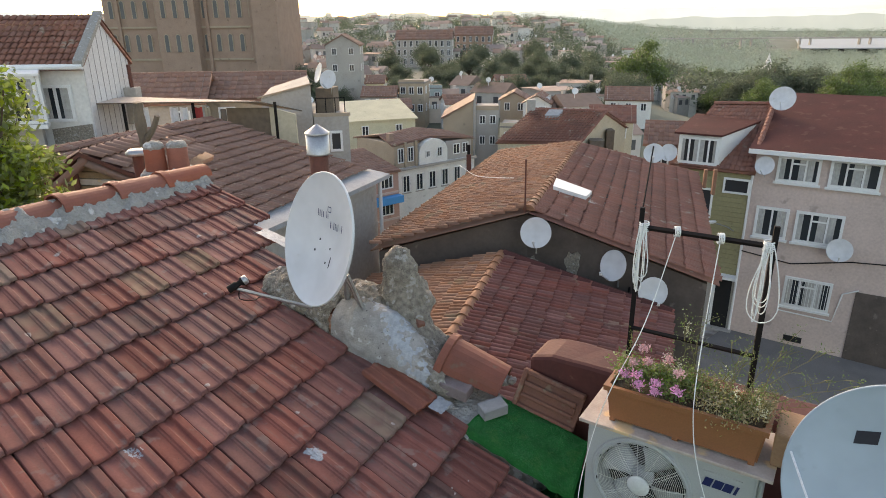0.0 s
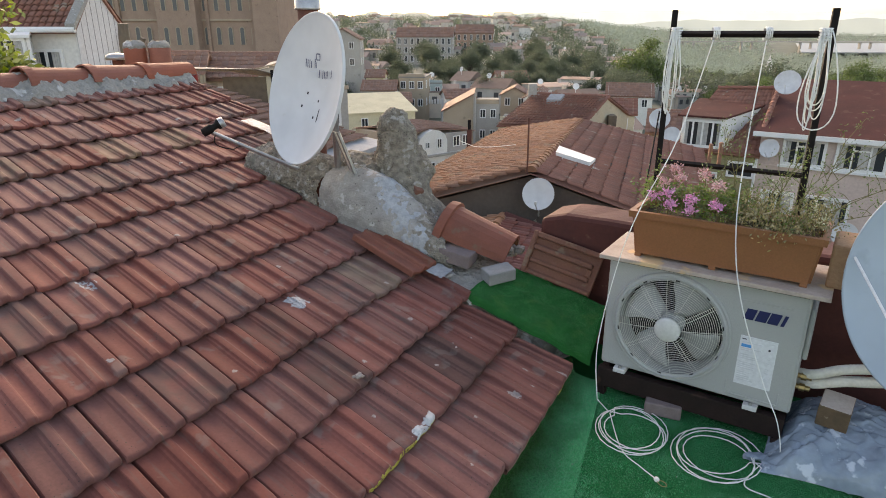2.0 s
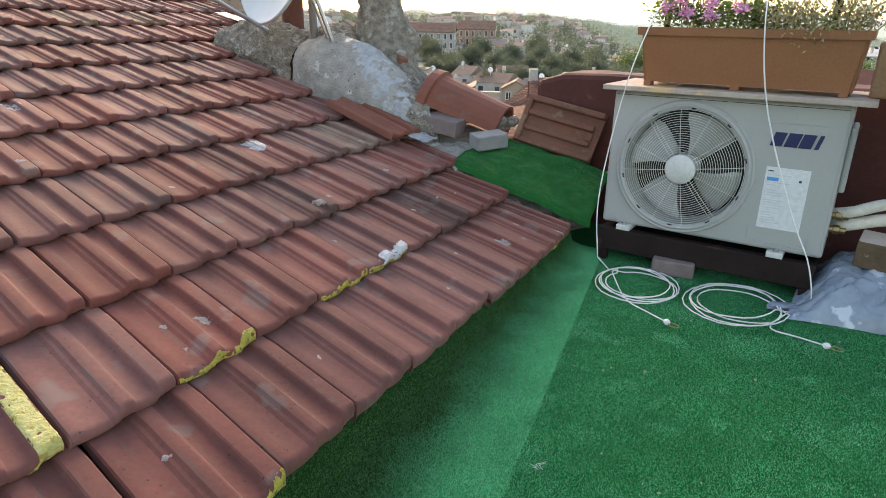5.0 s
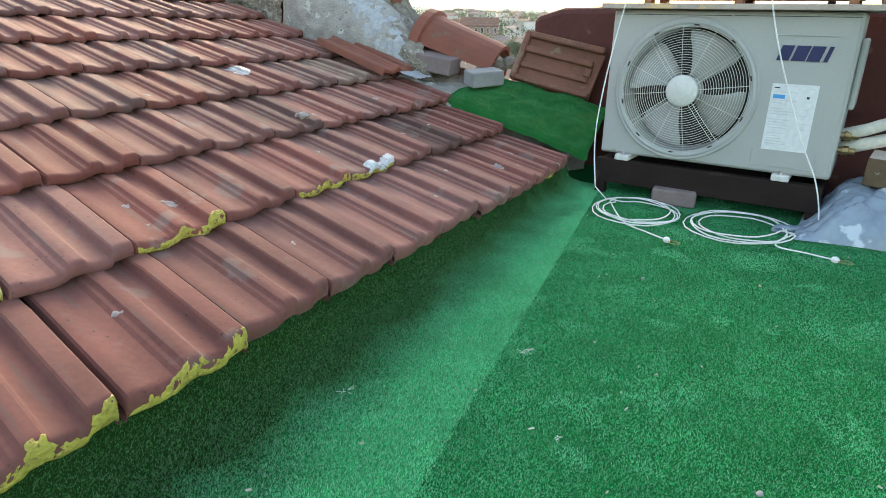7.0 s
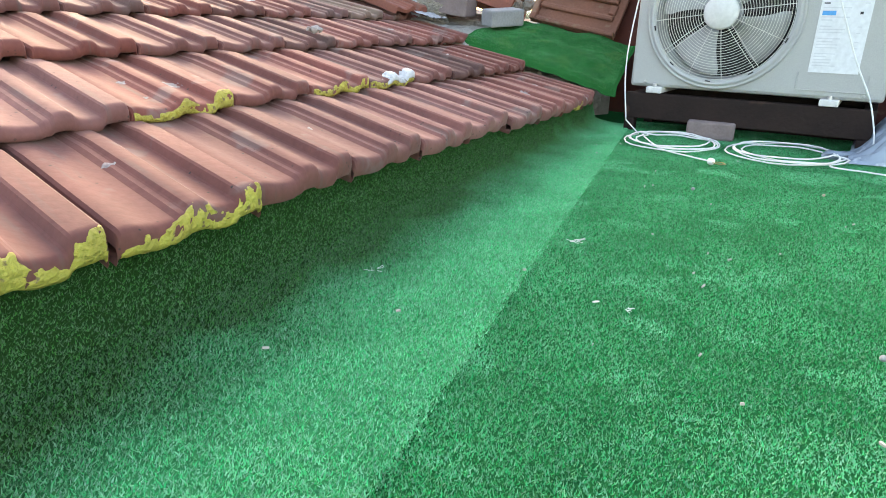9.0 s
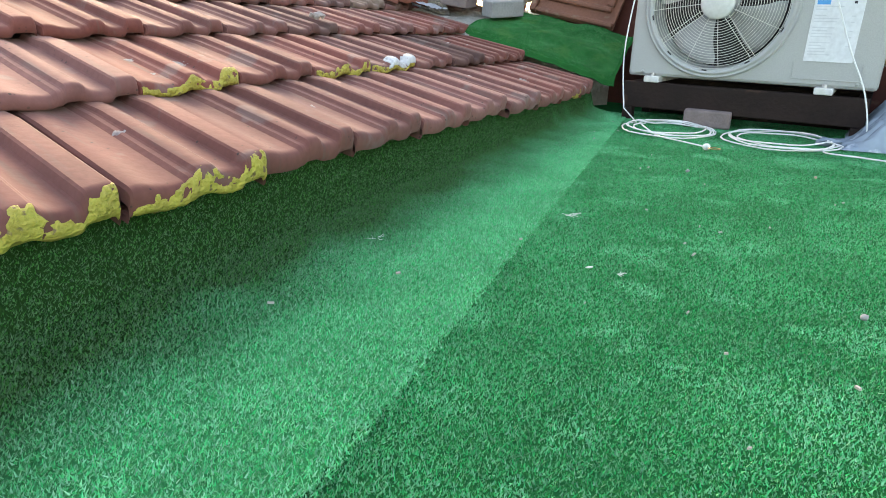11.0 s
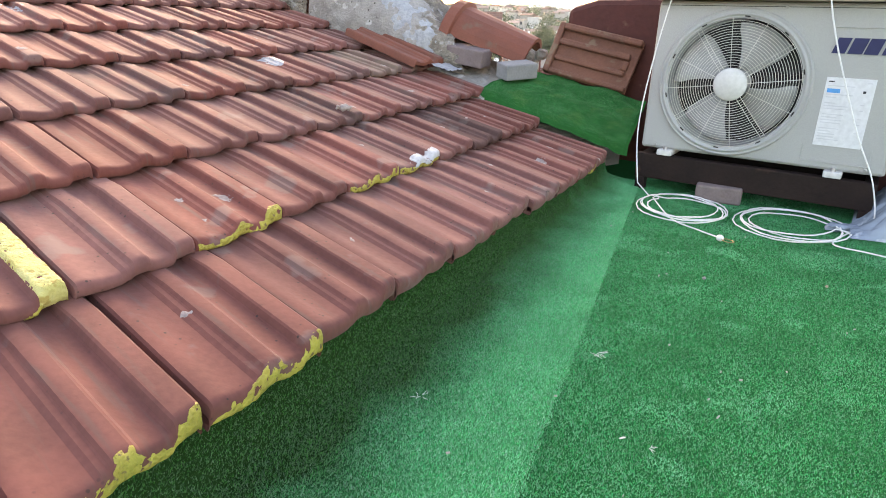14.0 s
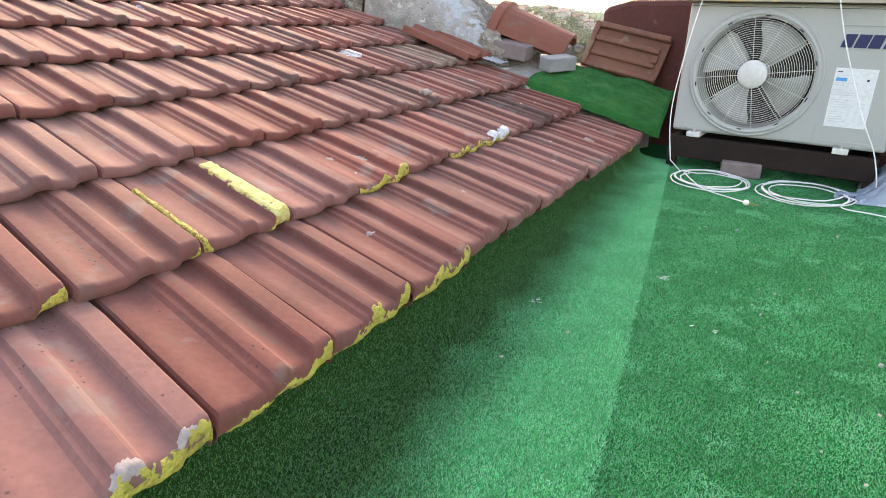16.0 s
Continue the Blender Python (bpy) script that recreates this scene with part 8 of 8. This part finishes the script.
# ---- trees ----
def tree_parts(seed, height, spread, leaves, leaf, material):
    """A tapered trunk with limbs and a crown of many small leaves in uneven clumps."""
    g = np.random.default_rng(seed)
    bm = tube(bmesh.new(), [(0, 0, -1.0), (0.1, 0, height * 0.2), (-0.1, 0.1, height * 0.45), (0.1, 0, height * 0.75)], height * 0.035, 8, taper=height * 0.008)
    clumps = []
    for k in range(16):
        a, q = 2.4 * k, math.sqrt((k + 0.5) / 16)
        z = height * (0.38 + 0.55 * (1 - q ** 1.6) * g.uniform(0.5, 1.1) + 0.12 * g.uniform(-1, 1))
        c = np.array([spread * q * 0.72 * math.cos(a), spread * q * 0.72 * math.sin(a), z])
        clumps.append(c)
        tube(bm, [(0, 0, height * 0.3), (c[0] * 0.5, c[1] * 0.5, height * 0.35 + (c[2] - height * 0.3) * 0.4), tuple(c)], height * 0.012, 5, taper=height * 0.003)
    per = leaves // 16
    cl = np.vstack([leaf_cloud(g, per, c, np.array([0.17, 0.17, 0.13]) * spread * g.uniform(0.75, 1.25), leaf, 0.9) for c in clumps])
    tr, cr = finish(bm, "trunk", True), quads("crown", cl)
    tr.materials.append(M["bark"])
    cr.materials.append(M[material])
    return tr, cr


KINDS = [tree_parts(s, 10, 4.6, 9600, 0.36, m) for s, m in ((1, "leaf"), (2, "leaf_dark"), (3, "leaf"), (4, "leaf_dark"))]


def tree(x, y, h, kind, wide=1.0, label="broad leafy green tree"):
    t = thing("tree", pose(x, y, ground_z(x, y), 0, 0, (x * 37) % 360) @ Matrix.Diagonal((h / 10 * wide, h / 10 * wide, h / 10, 1)), label, "tree", "trees on the hillside")
    tr, cr = KINDS[kind]
    part("trunk", tr, None, t)
    part("crown", cr, None, t)


tree(34.4, 152, -0.5 - ground_z(34.4, 152), 2, 0.98, "large rounded green tree above the roofs")
for x, y, h, k in ((19, 122, 7, 1), (22, 119, 7.5, 3), (16, 126, 6.5, 1), (26, 124, 8, 3), (23, 129, 8, 1), (29, 131, 8, 3), (81, 182, 13, 2), (92, 190, 13, 0), (66, 125, 11, 2), (72, 132, 12, 0), (58, 140, 10, 2), (80, 140, 12, 2), (-14, 122, 6, 1), (-18, 124, 6.5, 3), (-10, 126, 6, 1), (-22, 128, 6, 1), (-1, 123, 6, 3), (3, 125, 7, 1), (6, 128, 6.5, 3), (10, 130, 7, 1), (13, 128, 6, 3), (-27, 118, 6, 1), (-32, 122, 6, 3), (-45, 115, 8, 1), (-14, 92, 5, 3), (-19, 90, 5, 1), (48, 118, 8, 0), (52, 128, 9, 2)):
    tree(x, y, h, k)
for x, y, h, k in ((-30, 150, 8, 1), (-24, 160, 9, 3), (-20, 146, 8, 1), (-15, 170, 9, 3), (-9, 152, 8, 1), (-5, 165, 9, 1), (-12, 140, 7, 3), (1, 150, 8, 3), (5, 172, 9, 1), (9, 148, 8, 1), (12, 160, 9, 3), (16, 152, 8, 1), (20, 168, 9, 3), (24, 150, 9, 1), (27, 176, 10, 3), (-40, 140, 8, 1), (-36, 156, 9, 3), (-3, 190, 10, 1), (14, 200, 10, 3), (-20, 205, 10, 1), (-26, 138, 7, 3), (-17, 134, 6, 1), (-8, 138, 7, 3), (-2, 136, 6, 1), (4, 140, 7, 3), (8, 136, 6, 1), (13, 142, 8, 3), (18, 138, 8, 1), (22, 142, 9, 3), (27, 140, 9, 1), (-33, 134, 7, 1), (18, 112, 6, 1), (15, 114, 6, 3), (22, 110, 6.5, 1)):
    tree(x, y, h, k)
rr = random.Random(21)
for _ in range(70):
    y = rr.uniform(165, 380)
    b = rr.uniform(0.31, 0.66)
    tree(b * y, y, rr.uniform(9, 16), rr.choice((0, 1, 2, 3)), rr.uniform(0.9, 1.5), "park tree in the valley")


def far_wood():
    """The park's far canopy: countless small leaf clumps over rounded crowns."""
    g = np.random.default_rng(41)
    out, far = [], []
    for k in range(2900):
        y = 190 + 1110 * g.uniform(0, 1) ** 1.3
        b = g.uniform(0.14, 0.78)
        if y > 700 and b > 0.62 or b < 0.30 and y < 330 + 900 * (0.30 - b):
            continue
        x = b * y
        r = g.uniform(4.5, 8.0) + 2.5 * (y > 500)
        c = np.array([x, y, ground_z(x, y) + g.uniform(4, 8)])
        n, size = (190, 1.25) if y < 450 else (75, 2.2)
        d = g.normal(0, 1, (n, 3))
        d /= np.linalg.norm(d, axis=1)[:, None]
        p = c + d * r * g.uniform(0.65, 1.05, (n, 1)) * np.array([1, 1, 0.85])
        (out if y < 430 else far).append(leaf_cloud(g, n, (0, 0, 0), (0, 0, 0), size, 0.9) + np.repeat(p, 4, axis=0))
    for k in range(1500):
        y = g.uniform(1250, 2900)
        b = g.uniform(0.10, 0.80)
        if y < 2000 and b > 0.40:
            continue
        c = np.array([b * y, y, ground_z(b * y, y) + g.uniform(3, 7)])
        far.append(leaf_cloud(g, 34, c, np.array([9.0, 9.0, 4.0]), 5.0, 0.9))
    # far leaf clumps carry distance haze in their colour and a faint glow
    tagged(part("backdrop_wood", quads("backdrop_wood", np.vstack(far)), "haze_wood"), "trees at the valley's far end, haze painted in", "backdrop", kind="structure")
    tagged(part("far_wood", quads("far_wood", np.vstack(out)), "leaf_dark"), "dense green park trees filling the valley", "woods", kind="stuff")


far_wood()


def hill_wood():
    """Gardens and street trees between the far houses, as countless leaf clumps."""
    g = np.random.default_rng(53)
    out = []
    for k in range(760):
        y = g.uniform(238, 640)
        b = g.uniform(-0.26, 0.31)
        x = b * y
        r = g.uniform(2.5, 5.0) * (1.3 if y > 400 else 1.0)
        c = np.array([x, y, ground_z(x, y) + g.uniform(2.5, 6.5)])
        out.append(leaf_cloud(g, 110, c, np.array([r, r, r * 0.8]) * 0.42, 1.0, 0.9))
    tagged(part("hill_wood", quads("hill_wood", np.vstack(out)), "leaf_dark"), "green gardens between the far houses", "woods", kind="stuff")


hill_wood()


def hill_backdrop(name, radius, a0, a1, height, rough, seed, material, blocks=0.0):
    """A curved strip of far skyline, only a silhouette; its haze is painted colour and glow."""
    rr = random.Random(seed)
    n = 260
    lo, hi = [], []
    bm = bmesh.new()
    z_b, left = 0.0, 0
    for i in range(n + 1):
        a = radians(a0 + (a1 - a0) * i / n)
        z = height(math.degrees(a)) * radius / 1000 + rough * radius / 1000 * noise.noise(Vector((i * 0.09, seed, 0)))
        if blocks and left <= 0:
            z_b, left = rr.uniform(0, blocks) * radius / 1000, rr.randint(1, 4)
        left -= 1
        z += z_b
        for b in ((0,) if not blocks else (-0.0008, 0.0008)):
            lo.append(bm.verts.new((radius * math.sin(a + b), radius * math.cos(a + b), -140)))
            hi.append(bm.verts.new((radius * math.sin(a + b), radius * math.cos(a + b), z)))
    for i in range(len(lo) - 1):
        bm.faces.new((lo[i], lo[i + 1], hi[i + 1], hi[i]))
    tagged(part(name, bm, material), "pale skyline of far hills, haze painted in", "backdrop", kind="structure")


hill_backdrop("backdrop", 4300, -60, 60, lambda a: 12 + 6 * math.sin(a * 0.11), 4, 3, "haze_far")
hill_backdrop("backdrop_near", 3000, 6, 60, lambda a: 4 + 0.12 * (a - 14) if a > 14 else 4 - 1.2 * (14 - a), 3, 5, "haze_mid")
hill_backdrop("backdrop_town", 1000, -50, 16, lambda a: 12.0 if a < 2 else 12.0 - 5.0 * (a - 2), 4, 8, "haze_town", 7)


def vine():
    t = thing("vine", pose(-4.95, 6.3, 0), "bright green vine with broad leaves at the roof edge", "vine")
    g = np.random.default_rng(31)
    bm = tube(bmesh.new(), smooth_line([(-0.6, 0.4, -3), (-0.5, 0.2, -0.5), (-0.3, 0.1, 0.8), (-0.1, 0.0, 1.6), (0.0, 0.1, 2.2)]), 0.03, 7, taper=0.008)
    cl = []
    for k in range(150):
        z = g.uniform(0.15, 2.25)
        c = (g.uniform(-0.9, 0.20 - 0.25 * abs(z - 1.0)), g.uniform(-0.3, 0.5), z)
        tube(bm, [(-0.3, 0.1, 0.9), ((c[0] - 0.3) / 2, c[1] / 2, (c[2] + 1.0) / 2), c], 0.008, 5, taper=0.003)
        cl.append(leaf_cloud(g, 80, c, (0.10, 0.12, 0.10), 0.10, 0.8))
    part("stem", bm, "bark", t)
    part("leaves", quads("leaves", np.vstack(cl)), "leaf_vine", t)


vine()


# ---- bridge and church tower far off ----
def bridge():
    t = thing("bridge", Matrix.Identity(4), "long low concrete road bridge over the water", "bridge")
    part("deck", prism([(330, 1500), (1900, 1470), (1901, 1485), (331, 1515)], -36.4, -34.4), "w_grey", t)
    for k in range(24):
        x = 420 + 62 * k + (k % 2) * -40
        part("pier", cube(x, x + 2.6, 1492, 1500, -64, -36.4), "w_grey", t)


bridge()
t = thing("church_tower", pose(143, 350, 0), "slender pale church tower among park trees", "tower")
part("shaft", cube(-2.2, 2.2, -2.2, 2.2, -38, -22), "w_white", t)
part("spire", lathe(bmesh.new(), [(0, -13), (1.1, -17), (1.4, -17.3), (1.6, -19.5), (2.6, -21), (2.8, -22.0), (0, -22)], 10), "w_white", t)
